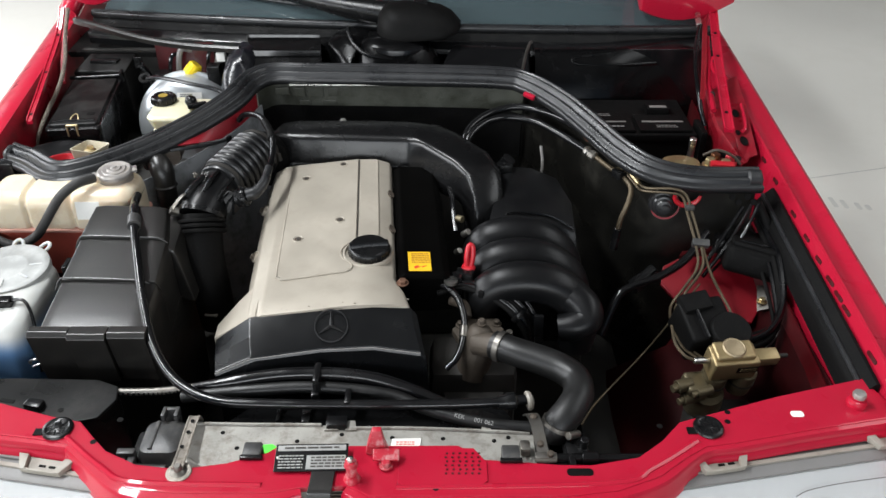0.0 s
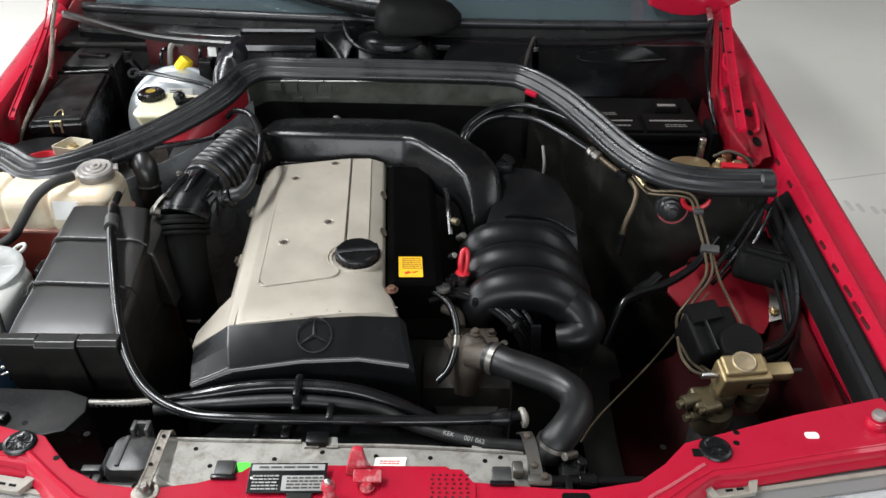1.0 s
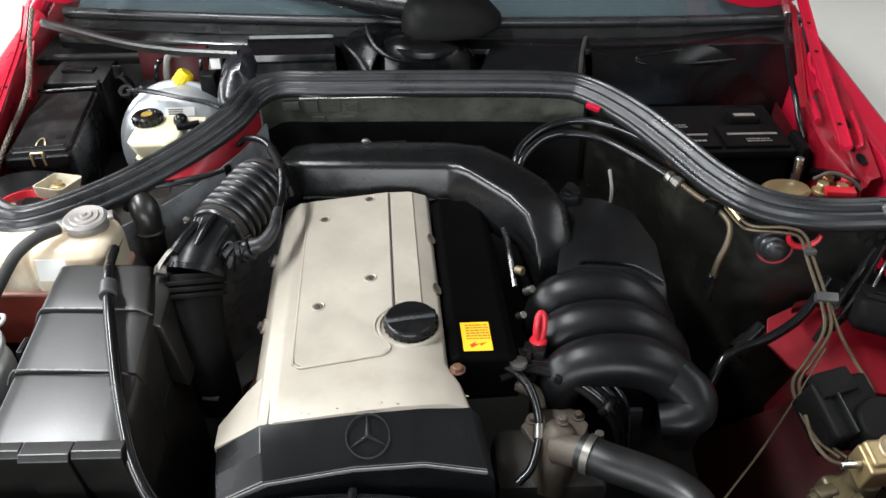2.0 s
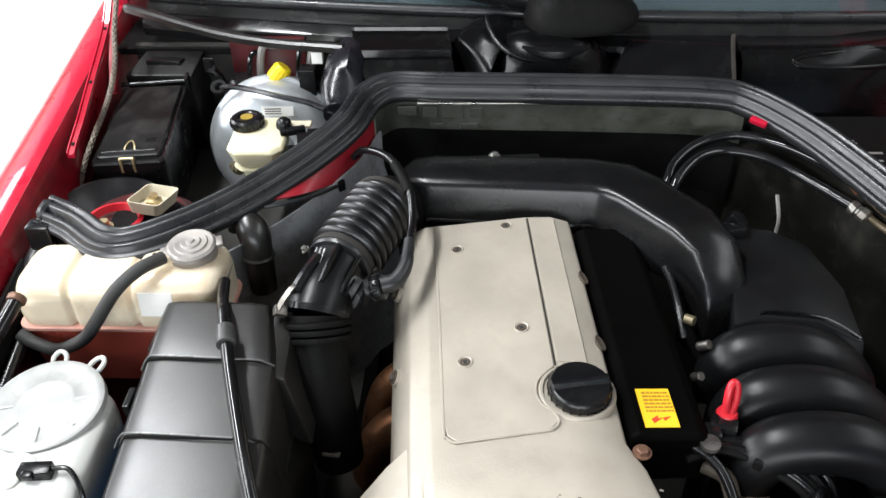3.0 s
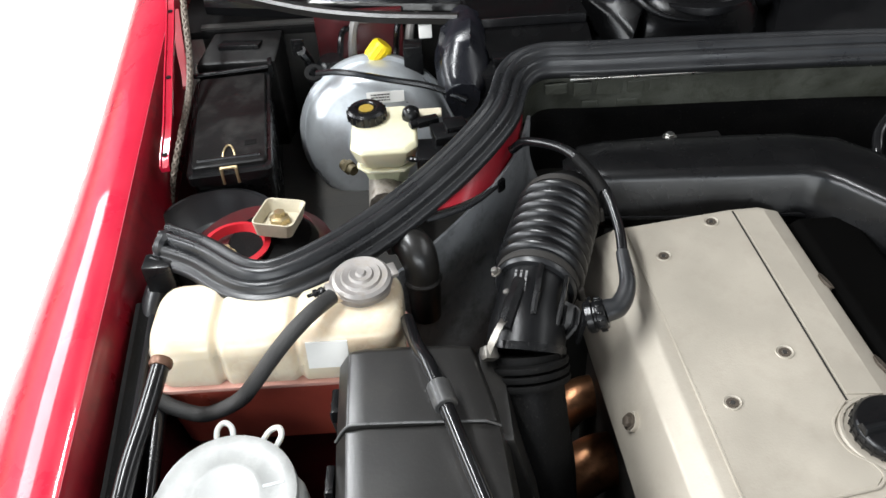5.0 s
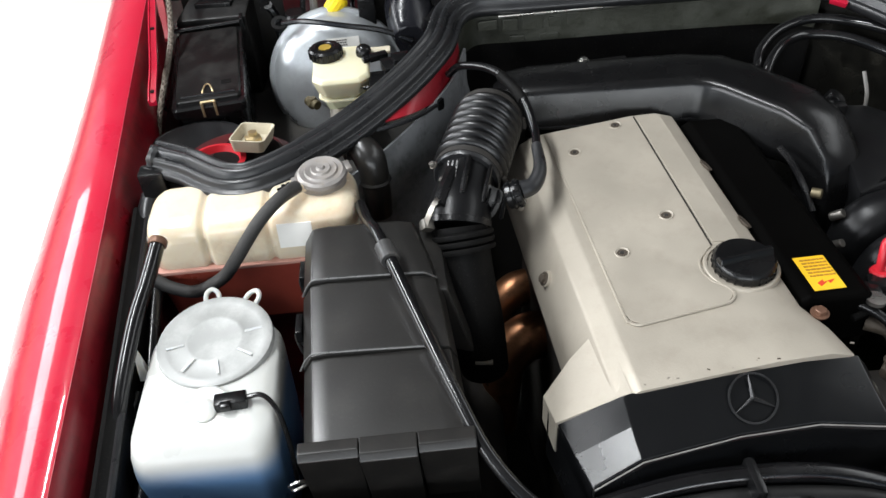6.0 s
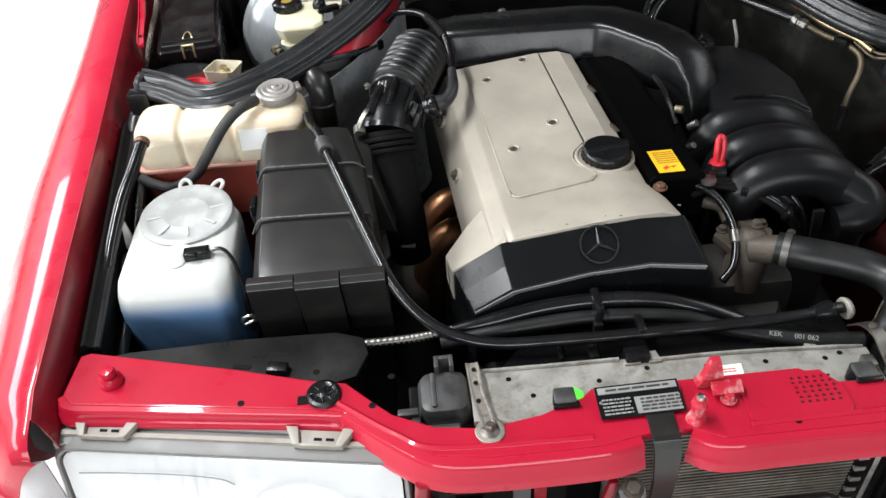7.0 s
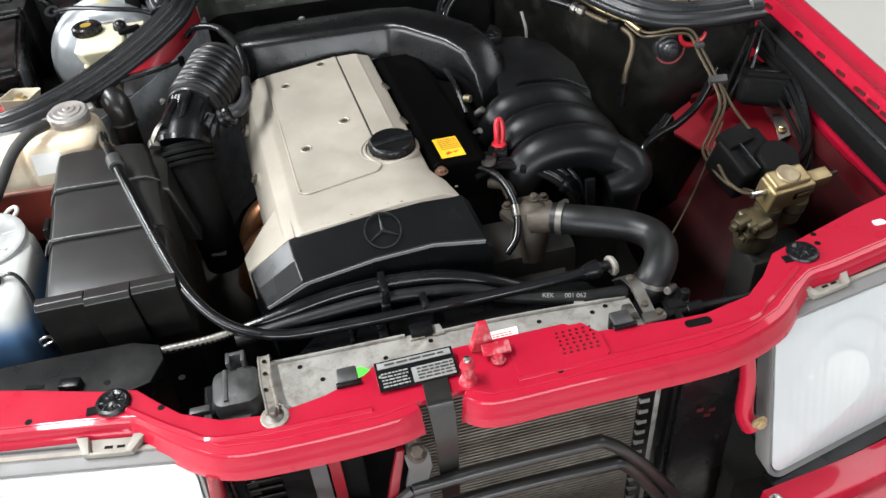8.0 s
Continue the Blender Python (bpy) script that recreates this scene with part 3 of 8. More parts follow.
for x in (-0.043, 0.043):
    part("rivet", moved(lathe([(0, 0.0008), (0.002, 0.0008), (0.0015, 0.002), (0, 0.0022)], at(x, 0, 0), 10), PM), STEEL, plate)

# lock support behind the grille
part("lock_support", loft([[(-0.090, -0.112, 0.8052), (-0.060, -0.112, 0.8052), (-0.060, -0.106, 0.8052), (-0.090, -0.106, 0.8052)],
                           [(-0.089, -0.1195, 0.790), (-0.060, -0.1195, 0.790), (-0.060, -0.114, 0.788), (-0.089, -0.114, 0.788)],
                           [(-0.086, -0.1215, 0.745), (-0.060, -0.1215, 0.745), (-0.060, -0.116, 0.745), (-0.086, -0.116, 0.745)],
                           [(-0.084, -0.112, 0.60), (-0.062, -0.112, 0.60), (-0.062, -0.106, 0.60), (-0.084, -0.106, 0.60)]], bevel=0.001), AIRBOX, car, "dark grey strap from the lock to the condenser")
part("support_tongue", prism([(-0.090, -0.112), (-0.060, -0.112), (-0.058, -0.072), (-0.088, -0.072)], 0.8012, 0.8042, 0.0008), AIRBOX, car)
lock_stay = part("lock_stay", loft([[(-0.125, -0.128, 0.742), (-0.096, -0.128, 0.746), (-0.096, -0.121, 0.746), (-0.125, -0.121, 0.742)],
                               [(-0.122, -0.130, 0.72), (-0.094, -0.130, 0.72), (-0.094, -0.124, 0.72), (-0.122, -0.124, 0.72)],
                               [(-0.128, -0.122, 0.68), (-0.100, -0.122, 0.68), (-0.100, -0.116, 0.68), (-0.128, -0.116, 0.68)],
                               [(-0.126, -0.126, 0.35), (-0.100, -0.126, 0.35), (-0.100, -0.120, 0.35), (-0.126, -0.120, 0.35)]], bevel=0.002), SENSOR, car, "dull grey upright lock stay")
part("stay_bolt", bolt((-0.110, -0.126, 0.744), 0.008, 0.010, pose(0, 0, 0, 20, 0, 0)), CAST, lock_stay)
part("cable_bracket", loft([[(-0.132, -0.116, 0.742), (-0.122, -0.116, 0.742), (-0.122, -0.108, 0.742), (-0.132, -0.108, 0.742)],
                            [(-0.146, -0.122, 0.69), (-0.134, -0.122, 0.69), (-0.134, -0.114, 0.69), (-0.146, -0.114, 0.69)],
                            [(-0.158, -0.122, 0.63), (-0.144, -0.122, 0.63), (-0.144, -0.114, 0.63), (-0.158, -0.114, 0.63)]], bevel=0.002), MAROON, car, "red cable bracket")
part("brace", tube([(0.305, -0.108, 0.775), (0.315, -0.112, 0.72), (0.318, -0.118, 0.66), (0.330, -0.122, 0.63)], lambda s: 0.009 + 0.004 * s, 10), RED, car, "red brace with a bolt")
part("brace_bolt", bolt((0.330, -0.136, 0.655), 0.007, 0.008, pose(0, 0, 0, 90, 0, 0)), ZINC, car)
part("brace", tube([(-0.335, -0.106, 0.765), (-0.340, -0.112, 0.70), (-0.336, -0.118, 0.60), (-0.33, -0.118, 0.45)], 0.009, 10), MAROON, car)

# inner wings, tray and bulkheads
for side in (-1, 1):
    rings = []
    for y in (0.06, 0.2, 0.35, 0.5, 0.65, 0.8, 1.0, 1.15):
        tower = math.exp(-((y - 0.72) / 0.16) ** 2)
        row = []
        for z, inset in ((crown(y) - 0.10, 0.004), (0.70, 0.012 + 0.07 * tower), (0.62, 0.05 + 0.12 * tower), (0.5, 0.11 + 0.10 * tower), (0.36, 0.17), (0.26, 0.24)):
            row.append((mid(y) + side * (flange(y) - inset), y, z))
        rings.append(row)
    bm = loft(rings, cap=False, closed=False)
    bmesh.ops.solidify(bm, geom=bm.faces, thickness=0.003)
    part("inner_wing", bm, RED_SHADED, car, "red inner wing with the bay's shade in its colour")
    part("front_bulkhead", prism([(side * 0.69 + mid(0), 0.085), (side * 0.69 + mid(0), 0.100), (side * 0.36, 0.060), (side * 0.36, 0.045)][::side], 0.26, 0.50, 0), INNER, car)
    rail = [(side * 0.40, y, 0.40) for y in (-0.1, 0.5, 1.1)]
    part("chassis_rail", sweep(rail, [(-0.05, -0.08), (0.05, -0.08), (0.05, 0.06), (-0.05, 0.06)], 2), INNER, car)
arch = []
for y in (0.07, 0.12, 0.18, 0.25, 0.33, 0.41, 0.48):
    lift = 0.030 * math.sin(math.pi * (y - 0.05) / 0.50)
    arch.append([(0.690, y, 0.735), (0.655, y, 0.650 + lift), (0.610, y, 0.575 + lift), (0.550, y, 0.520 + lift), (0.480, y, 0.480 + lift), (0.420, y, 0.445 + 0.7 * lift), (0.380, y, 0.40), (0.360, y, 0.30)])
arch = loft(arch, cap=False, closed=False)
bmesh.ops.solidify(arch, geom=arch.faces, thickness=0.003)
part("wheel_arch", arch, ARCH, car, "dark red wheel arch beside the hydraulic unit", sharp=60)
part("undertray", span(-0.72, 0.68, -0.18, 1.2, 0.20, 0.215, 0.002), INNER, car, "black undertray")
part("cross_member", span(-0.5, 0.5, -0.03, 0.03, 0.25, 0.40, 0.01), INNER, car)

# seal line over the partition: the centre runs high, the ends lie lower
SEAL = [(-0.748, 0.625, 0.898), (-0.700, 0.600, 0.896), (-0.640, 0.555, 0.896), (-0.585, 0.560, 0.899), (-0.50, 0.618, 0.907), (-0.415, 0.700, 0.922),
        (-0.350, 0.782, 0.940), (-0.322, 0.860, 0.950), (-0.282, 0.894, 0.953), (-0.20, 0.890, 0.954), (0.0, 0.882, 0.955), (0.20, 0.874, 0.953), (0.262, 0.852, 0.950),
        (0.325, 0.775, 0.942), (0.372, 0.695, 0.930), (0.420, 0.605, 0.916), (0.475, 0.545, 0.906), (0.555, 0.525, 0.900), (0.665, 0.528, 0.897)]
seal = thing("bonnet_seal", (0, 0.88, 0.93), "ribbed black rubber bonnet seal along the partition", "seal")
part("seal_strip", sweep(SEAL, [(0.019, -0.026), (0.0245, -0.019), (0.025, -0.013), (0.0225, -0.0095), (0.018, -0.0105), (0.0155, -0.008), (0.0150, -0.002), (0.0125, 0.0015), (0.0085, 0.002), (0.0055, -0.001),
                                (0.0035, 0.002), (0.0020, 0.0075), (-0.0015, 0.0105), (-0.0055, 0.0095), (-0.0075, 0.0045), (-0.0095, 0.0045), (-0.0115, 0.0095), (-0.0155, 0.0110), (-0.0190, 0.0085), (-0.0205, 0.002), (-0.0195, -0.014), (-0.012, -0.024)], 7), RUBBER, seal, sharp=75)
for e, f in ((0, 1), (-1, -2)):
    part("end_plug", rod(Vector(SEAL[e]) + Vector((0, 0, -0.006)), Vector(SEAL[e]).lerp(Vector(SEAL[f]), 0.25) + Vector((0, 0, -0.006)), 0.0175, 16, 0.004), RUBBER, seal)

def partition(points, depth, lean, material, name, label, thick=0.006, proud=0.010):
    top = curve(points, 5)
    rings = []
    for i, c in enumerate(top):
        t = top[min(i + 1, len(top) - 1)] - top[max(i - 1, 0)]
        s = Vector((t.y, -t.x, 0)).normalized()
        rings.append([c + s * (lean * k + proud) + Vector((0, 0, -0.012 - depth * k)) for k in (0, 0.12, 0.3, 0.55, 0.8, 1.0)])
    bm = loft(rings, cap=False, closed=False)
    bmesh.ops.solidify(bm, geom=bm.faces, thickness=thick)
    return part(name, bm, material, car, label)


partition(SEAL[7:13], 0.062, 0.0, PAD, "partition", "worn grey-green pad strip below the seal")
partition([(x, y + 0.006, z - 0.048) for x, y, z in SEAL[7:13]], 0.12, 0.0, BLACK_MATT, "partition", "dark partition below the pad strip")
partition(SEAL[12:], 0.42, 0.012, STAINED, "partition", "black stained inner panel on the battery side", proud=-0.010)
flange_top = curve([(-0.452, 0.650, 0.897), (-0.405, 0.693, 0.904), (-0.360, 0.746, 0.916), (-0.330, 0.805, 0.927), (-0.318, 0.850, 0.932)], 5)
flange_low = curve([(-0.448, 0.642, 0.896), (-0.404, 0.662, 0.893), (-0.366, 0.712, 0.880), (-0.330, 0.778, 0.866), (-0.314, 0.830, 0.862)], 5)
bm = loft([[a, a.lerp(b, 0.5) + Vector((0.002, -0.002, 0)), b] for a, b in zip(flange_top, flange_low)], cap=False, closed=False)
bmesh.ops.solidify(bm, geom=bm.faces, thickness=0.003)
part("partition_flange", bm, INNERRED, car, "bright red partition flange under the seal")
part("flange_edge", tube([tuple(p + Vector((0.003, -0.005, -0.004))) for p in flange_low[::3]], 0.0032, 8), RUBBER, car, "black rubber edging below the red flange")
part("edge_clip", box((-0.352, 0.722, 0.872), (0.012, 0.010, 0.018), 0.003, pose(0, 0, 0, 0, 0, 40)), BLACK, car)
sheet_top = curve([(p[0] + 0.006, p[1] - 0.020, p[2] - 0.046) for p in SEAL[3:8]], 7)
rings = []
for i, c in enumerate(sheet_top):
    t = sheet_top[min(i + 1, len(sheet_top) - 1)] - sheet_top[max(i - 1, 0)]
    side_way = Vector((t.y, -t.x, 0)).normalized()
    rings.append([c + side_way * (0.012 + 0.03 * k + 0.016 * noise.noise(Vector((c.x * 22, c.y * 22, k * 5.0))) * min(1, 4 * k)) + Vector((0, 0, -0.006 - 0.36 * k)) for k in (0, 0.04, 0.08, 0.13, 0.18, 0.24, 0.3, 0.38, 0.5, 0.7, 1.0)])
bm = loft(rings, cap=False, closed=False)
bmesh.ops.solidify(bm, geom=bm.faces, thickness=0.004)
part("partition", bm, SHEET, car, "dented dark grey foil-faced panel behind the hoses", sharp=80)
partition(SEAL[0:4], 0.10, 0.0, BLACK_MATT, "partition", "black inner panel beside the wing")
part("bulkhead", span(-0.34, 0.31, 0.888, 0.90, 0.22, 0.93, 0.002), INNER, car, "black engine bulkhead")
for k, w in enumerate((0.030, 0.024, 0.034, 0.022, 0.034, 0.030, 0.020)):
    part("pad_block", box((-0.262 + 0.036 * k, 0.8725, 0.914 - 0.002 * (k % 2)), (w, 0.004, 0.016 + 0.004 * (k % 3)), 0.0015, pose(0, 0, 0, 0, 2 * (k % 3) - 2, 0)), PAD, car)
for k, w in enumerate((0.022, 0.030, 0.026)):
    part("pad_block", box((-0.215 + 0.052 * k, 0.8725, 0.888), (w, 0.004, 0.010), 0.0015), PAD, car)
part("pad_top_strip", span(-0.245, 0.02, 0.864, 0.869, 0.9285, 0.9320, 0.001), STEEL, car, "thin steel-coloured strip along the pad's top")
part("red_tab", box((0.264, 0.802, 0.934), (0.026, 0.010, 0.009), 0.003, pose(0, 0, 0, 20, 8, -35)), RED, car, "red paint patch at the seal's corner")

# rear trough, cowl and windscreen
part("rear_bulkhead", span(-0.80, 0.76, 1.155, 1.17, 0.22, 0.90, 0.002), INNER, car, "black rear bulkhead of the trough")
part("trough_floor", span(-0.80, 0.76, 0.90, 1.16, 0.70, 0.715, 0.002), INNER, car)
part("trough_wall", span(-0.61, -0.47, 1.128, 1.140, 0.72, 0.925, 0.002), RED_SHADED, car, "dark red body panel behind the servo")
part("trough_back", span(-0.84, 0.80, 1.15, 1.36, 0.883, 0.896, 0.002), BLACK_MATT, car)
part("trough_floor", prism([(-0.34, 0.90), (-0.37, 0.80), (-0.44, 0.71), (-0.52, 0.64), (-0.59, 0.60), (-0.76, 0.66), (-0.80, 0.90)], 0.70, 0.715, 0), INNER, car)
part("trough_floor", prism([(0.31, 0.90), (0.34, 0.80), (0.40, 0.70), (0.46, 0.60), (0.56, 0.56), (0.68, 0.56), (0.74, 0.90)], 0.70, 0.715, 0), INNER, car)


def cowl(x):
    """Where the screen's lower edge lies across the car."""
    u = (x - mid(1.1)) / 0.75
    return 1.125 + 0.13 * (x - 0.25) ** 2, 0.944 - 0.012 * u * u


rings = []
for k in range(25):
    x = -0.80 + 1.55 * k / 24
    y, z = cowl(x)
    rings.append([(x, y - 0.050, z - 0.045), (x, y - 0.056, z - 0.022), (x, y - 0.0535, z - 0.012), (x, y - 0.046, z - 0.007), (x, y - 0.030, z), (x, y - 0.014, z + 0.002), (x, y, z + 0.008), (x, y + 0.012, z + 0.018), (x, y + 0.03, z + 0.02), (x, y + 0.03, z - 0.05)])
part("screen_band", loft([[Vector(r[k]) + Vector((0, -0.001, 0.002 + 0.001 * (k == 8))) for k in (4, 5, 6, 7)] + [Vector(r[k]) + Vector((0, 0, -0.002)) for k in (7, 6, 5, 4)] for r in rings]), BAND, car, "dusty dark band along the screen's foot")
part("cowl_panel", loft(rings), BLACK_GLOSS, car, "glossy black cowl strip under the windscreen", sharp=16)
rings = []
for k in range(25):
    x = -0.775 + 1.50 * k / 24
    y, z = cowl(x)
    u = (x - mid(1.1)) / 0.75
    rings.append([(x * (1 - 0.16 * s) + 0 * s, y + 0.01 + (0.82 - 0.05 * u * u) * s, z + 0.02 + 0.44 * s - 0.03 * s * s) for s in (0, 0.25, 0.5, 0.75, 1.0)])
bm = loft(rings, cap=False, closed=False)
bmesh.ops.solidify(bm, geom=bm.faces, thickness=0.005)
part("windscreen", bm, GLASS, car, "tinted windscreen glass, reflection put into its colour", shadow=False)
part("dashboard", span(-0.72, 0.68, 1.30, 1.75, 0.72, 0.93, 0.03), BLACK_MATT, car, "dark dashboard")
part("cabin_back", span(-0.80, 0.76, 2.1, 2.15, 0.3, 1.38, 0.01), GREYPLASTIC, car)
part("roof", span(-0.66, 0.62, 1.98, 2.6, 1.38, 1.42, 0.015), RED, car)
for side in (-1, 1):
    part("windscreen_pillar", tube([(mid(1) + side * 0.79, 1.24, 0.96), (mid(1) + side * 0.70, 1.64, 1.19), (mid(1) + side * 0.655, 2.0, 1.39)], 0.024, 10), RED, car)
part("screen_seal", tube([(-0.80 + 1.55 * k / 12, cowl(-0.80 + 1.55 * k / 12)[0] + 0.006, cowl(-0.80 + 1.55 * k / 12)[1] + 0.021) for k in range(13)], 0.010, 10), RUBBER, car, "black rubber windscreen seal")
# edge strip on the driver's side of the trough, a drooping curve
part("trough_strip", sweep([(-0.80, 1.165, 0.974), (-0.77, 1.15, 0.972), (-0.63, 1.10, 0.953), (-0.516, 1.07, 0.946), (-0.384, 1.045, 0.946)],
                           [(0.008, -0.010), (0.009, 0.0), (0.005, 0.004), (-0.004, 0.004), (-0.009, 0.001), (-0.009, -0.010)], 6), AIRBOX, car, "black rubber strip over the trough")
# air intake covers
vent = thing("air_intake_cover", (-0.25, 1.04, 0.9), "black plastic air intake cover beside the wiper", "cover")
lid_cut = [(1.104, 0.905), (1.104, 0.956), (1.100, 0.9605), (1.0955, 0.9600), (1.0938, 0.9535), (1.060, 0.9495), (1.033, 0.9470), (1.0295, 0.9455), (1.0268, 0.9335), (1.020, 0.9315), (0.990, 0.912), (0.985, 0.905)]
part("lid", loft([[(x + 0.55 * (1.104 - y) * k, y, z) for y, z in lid_cut] for x, k in ((-0.378, 0.55), (-0.30, 0.30), (-0.24, 0.2), (-0.205, 0.25))]), GLOSS_DARK, vent, sharp=12)
for y, z, h in ((1.0290, 0.9460, 0.0115), (1.0945, 0.9605, 0.0060)):
    part("lid_edge", loft([[(x + 0.55 * (1.104 - y) * k, y - 0.0012, z), (x + 0.55 * (1.104 - y) * k, y - 0.0012 - 0.24 * h, z - h), (x + 0.55 * (1.104 - y) * k, y + 0.004, z - h), (x + 0.55 * (1.104 - y) * k, y + 0.004, z)] for x, k in ((-0.372, 0.55), (-0.30, 0.30), (-0.24, 0.2), (-0.207, 0.25))]), BLACK_GLOSS, vent, "glossy raised edge", sharp=12)
part("ledge", span(-0.34, -0.15, 0.965, 1.0, 0.89, 0.912, 0.005), BLACK_GLOSS, vent)
part("flap", span(-0.30, -0.18, 0.965, 0.99, 0.86, 0.915, 0.004), BLACK, vent)
part("body", span(-0.37, -0.15, 0.95, 1.09, 0.715, 0.90, 0.01), BLACK, vent)
sheet_rings = []
for k in range(15):
    a = k / 14
    ring = []
    for j in range(14):
        b = math.tau * j / 14
        fold = 1 + 0.14 * noise.noise(Vector((5 * a, 2.2 * math.cos(b), 2.2 * math.sin(b)))) + 0.10 * math.sin(3 * b + 7 * a)
        grow = 0.35 + 0.65 * math.sin(math.pi * (0.12 + 0.76 * a))
        ring.append((-0.385 + 0.042 * math.cos(b) * fold * grow + 0.012 * a, 0.935 + 0.135 * a, 0.868 + 0.055 * a + 0.050 * math.sin(b) * fold * grow))
    sheet_rings.append(ring)
solo("crumpled_cover", loft(sheet_rings), FILM, "crumpled dark plastic sheet beside the intake cover", "cover", sharp=50)
vent2 = thing("air_intake_cover", (0.2, 1.04, 0.9), "black plastic air intake cover on the battery side", "cover")
part("lid", loft([[(0.115, 1.085, 0.944), (0.292, 1.065, 0.942), (0.285, 1.04, 0.938), (0.10, 1.05, 0.938)], [(0.09, 1.09, 0.90), (0.295, 1.07, 0.90), (0.280, 0.96, 0.90), (0.07, 0.98, 0.90)]], bevel=0.005), BLACK_GLOSS, vent2)
part("body", span(0.08, 0.28, 0.96, 1.09, 0.715, 0.905, 0.01), BLACK, vent2)
# Glossy black pipe given a steel colour to paint its highlight.
part("pipe", tube([(0.296, 1.088, 0.946), (0.290, 1.070, 0.949), (0.276, 1.011, 0.946), (0.262, 0.94, 0.935), (0.258, 0.92, 0.92)], 0.0036, 10), CLAMPSTEEL, vent2, "thin drain pipe, its highlight put into the colour")
cover3 = thing("battery_tray_cover", (0.5, 1.05, 0.9), "glossy black moulded cover behind the battery", "cover")
def cover_at(x, k):
    """The moulded cover from its rear edge (k = 0) to its foot (k = 1)."""
    y0 = 1.052 + 0.21 * (x - 0.49 + math.sqrt((x - 0.49) ** 2 + 0.0016))
    y, z = ((1 - k) ** 2 * y0 + 2 * k * (1 - k) * (y0 - 0.035) + k * k * (y0 - 0.075)), ((1 - k) ** 2 * 0.942 + 2 * k * (1 - k) * 0.938 + k * k * 0.80)
    return Vector((x, y, z))


part("moulding", loft([[cover_at(0.30 + 0.43 * i / 14, k / 8) for k in range(9)] + [Vector((0.30 + 0.43 * i / 14, 1.16, 0.72)), Vector((0.30 + 0.43 * i / 14, 1.16, 0.92))] for i in range(15)]), GLOSS_DARK, cover3, sharp=60)
part("back", span(0.30, 0.74, 1.06, 1.14, 0.715, 0.94, 0.004), BLACK_GLOSS, cover3)
part("recess_rim", tube([cover_at(x, k) + Vector((0, 0.0035, -0.0035)) for x, k in ((0.66, 0.16), (0.55, 0.18), (0.45, 0.20), (0.405, 0.25), (0.388, 0.33), (0.41, 0.40), (0.51, 0.44), (0.62, 0.50), (0.69, 0.52))], 0.0062, 10), GLOSS_DARK, cover3)

# single wiper
wiper = thing("windscreen_wiper", (0, 1.15, 0.94), "black single-arm windscreen wiper with its domed drive cover", "wiper")
part("gear_cover", lathe([(0, 0.066), (0.035, 0.064), (0.062, 0.056), (0.080, 0.040), (0.092, 0.020), (0.102, 0.004), (0.114, -0.010), (0.126, -0.022), (0.130, -0.05), (0, -0.05)], at(-0.030, 1.066, 0.905, 4, 0, -4) @ Matrix.Diagonal((1.10, 0.74, 1.0, 1)), 44), GLOSS_DARK, wiper, "glossy domed drive cover", sharp=60)
part("fin", tube([(-0.136, 1.085, 0.984), (-0.131, 1.062, 0.974), (-0.116, 1.030, 0.958), (-0.090, 1.008, 0.946), (-0.058, 0.998, 0.940), (-0.030, 0.996, 0.939)], lambda q: 0.0010 + 0.0045 * max(0.0, math.sin(math.pi * min(1, 0.12 + q))) ** 0.8, 10), BLACK, wiper)

part("shoulder", loft([[(-0.200, 1.10, 0.905), (-0.192, 1.085, 0.946), (-0.170, 1.10, 0.962), (-0.160, 1.13, 0.962)], [(-0.170, 1.03, 0.900), (-0.160, 1.040, 0.938), (-0.140, 1.06, 0.962), (-0.120, 1.12, 0.975)], [(-0.135, 0.985, 0.895), (-0.128, 0.998, 0.922), (-0.110, 1.03, 0.952), (-0.080, 1.11, 0.97)]], bevel=0.012), GLOSS_DARK, wiper)
# Glossy strip added to draw the bright highlight below the arm head.
glint_strip = []
for k in range(13):
    q = 2 * k / 12 - 1
    h = 0.0095 * (1 - q * q) ** 0.6 + 0.0008
    x, y, z = -0.018 + 0.058 * q, 1.0015 + 0.020 * q * q, 0.9545
    glint_strip.append([(x, y + 0.012, z + 0.002), (x, y, z), (x, y - 0.25 * h, z - h), (x, y + 0.012, z - h - 0.002)])
part("glint_strip", loft(glint_strip), BLACK_GLOSS, wiper, sharp=20)
hood = []
for k in range(17):
    a = math.pi * k / 16
    hood.append([(0.030 - (0.098 * abs(math.cos(a)) ** 0.6 * (1 if math.cos(a) > 0 else -1)) * q + dx, 1.125 - 0.090 * math.sin(a) ** 0.6 * q, z - 0.012 * math.cos(a) * (1 - up)) for q, z, dx, up in ((0.90, 0.963, 0, 0), (1.0, 0.966, 0, 0), (1.01, 0.973, 0, 0), (0.98, 0.985, -0.004, 0.3), (0.88, 1.006, -0.010, 0.6), (0.70, 1.022, -0.018, 0.8), (0.45, 1.030, -0.026, 1), (0.1, 1.032, -0.03, 1))])
part("arm_head", loft([list(r) for r in zip(*hood)]), BLACK_MATT, wiper, "matt black rounded arm head", sharp=60)
part("arm", tube([(0.05, 1.120, 0.994), (-0.04, 1.130, 0.998), (-0.18, 1.170, 1.008), (-0.32, 1.225, 1.020), (-0.55, 1.31, 1.045)], lambda s: 0.042 - 0.030 * min(1, 1.3 * s), 14), BLACK, wiper)
part("blade", tube([(-0.06, 1.14, 0.992), (-0.30, 1.22, 0.998), (-0.62, 1.32, 1.01)], 0.006, 8), RUBBER, wiper)

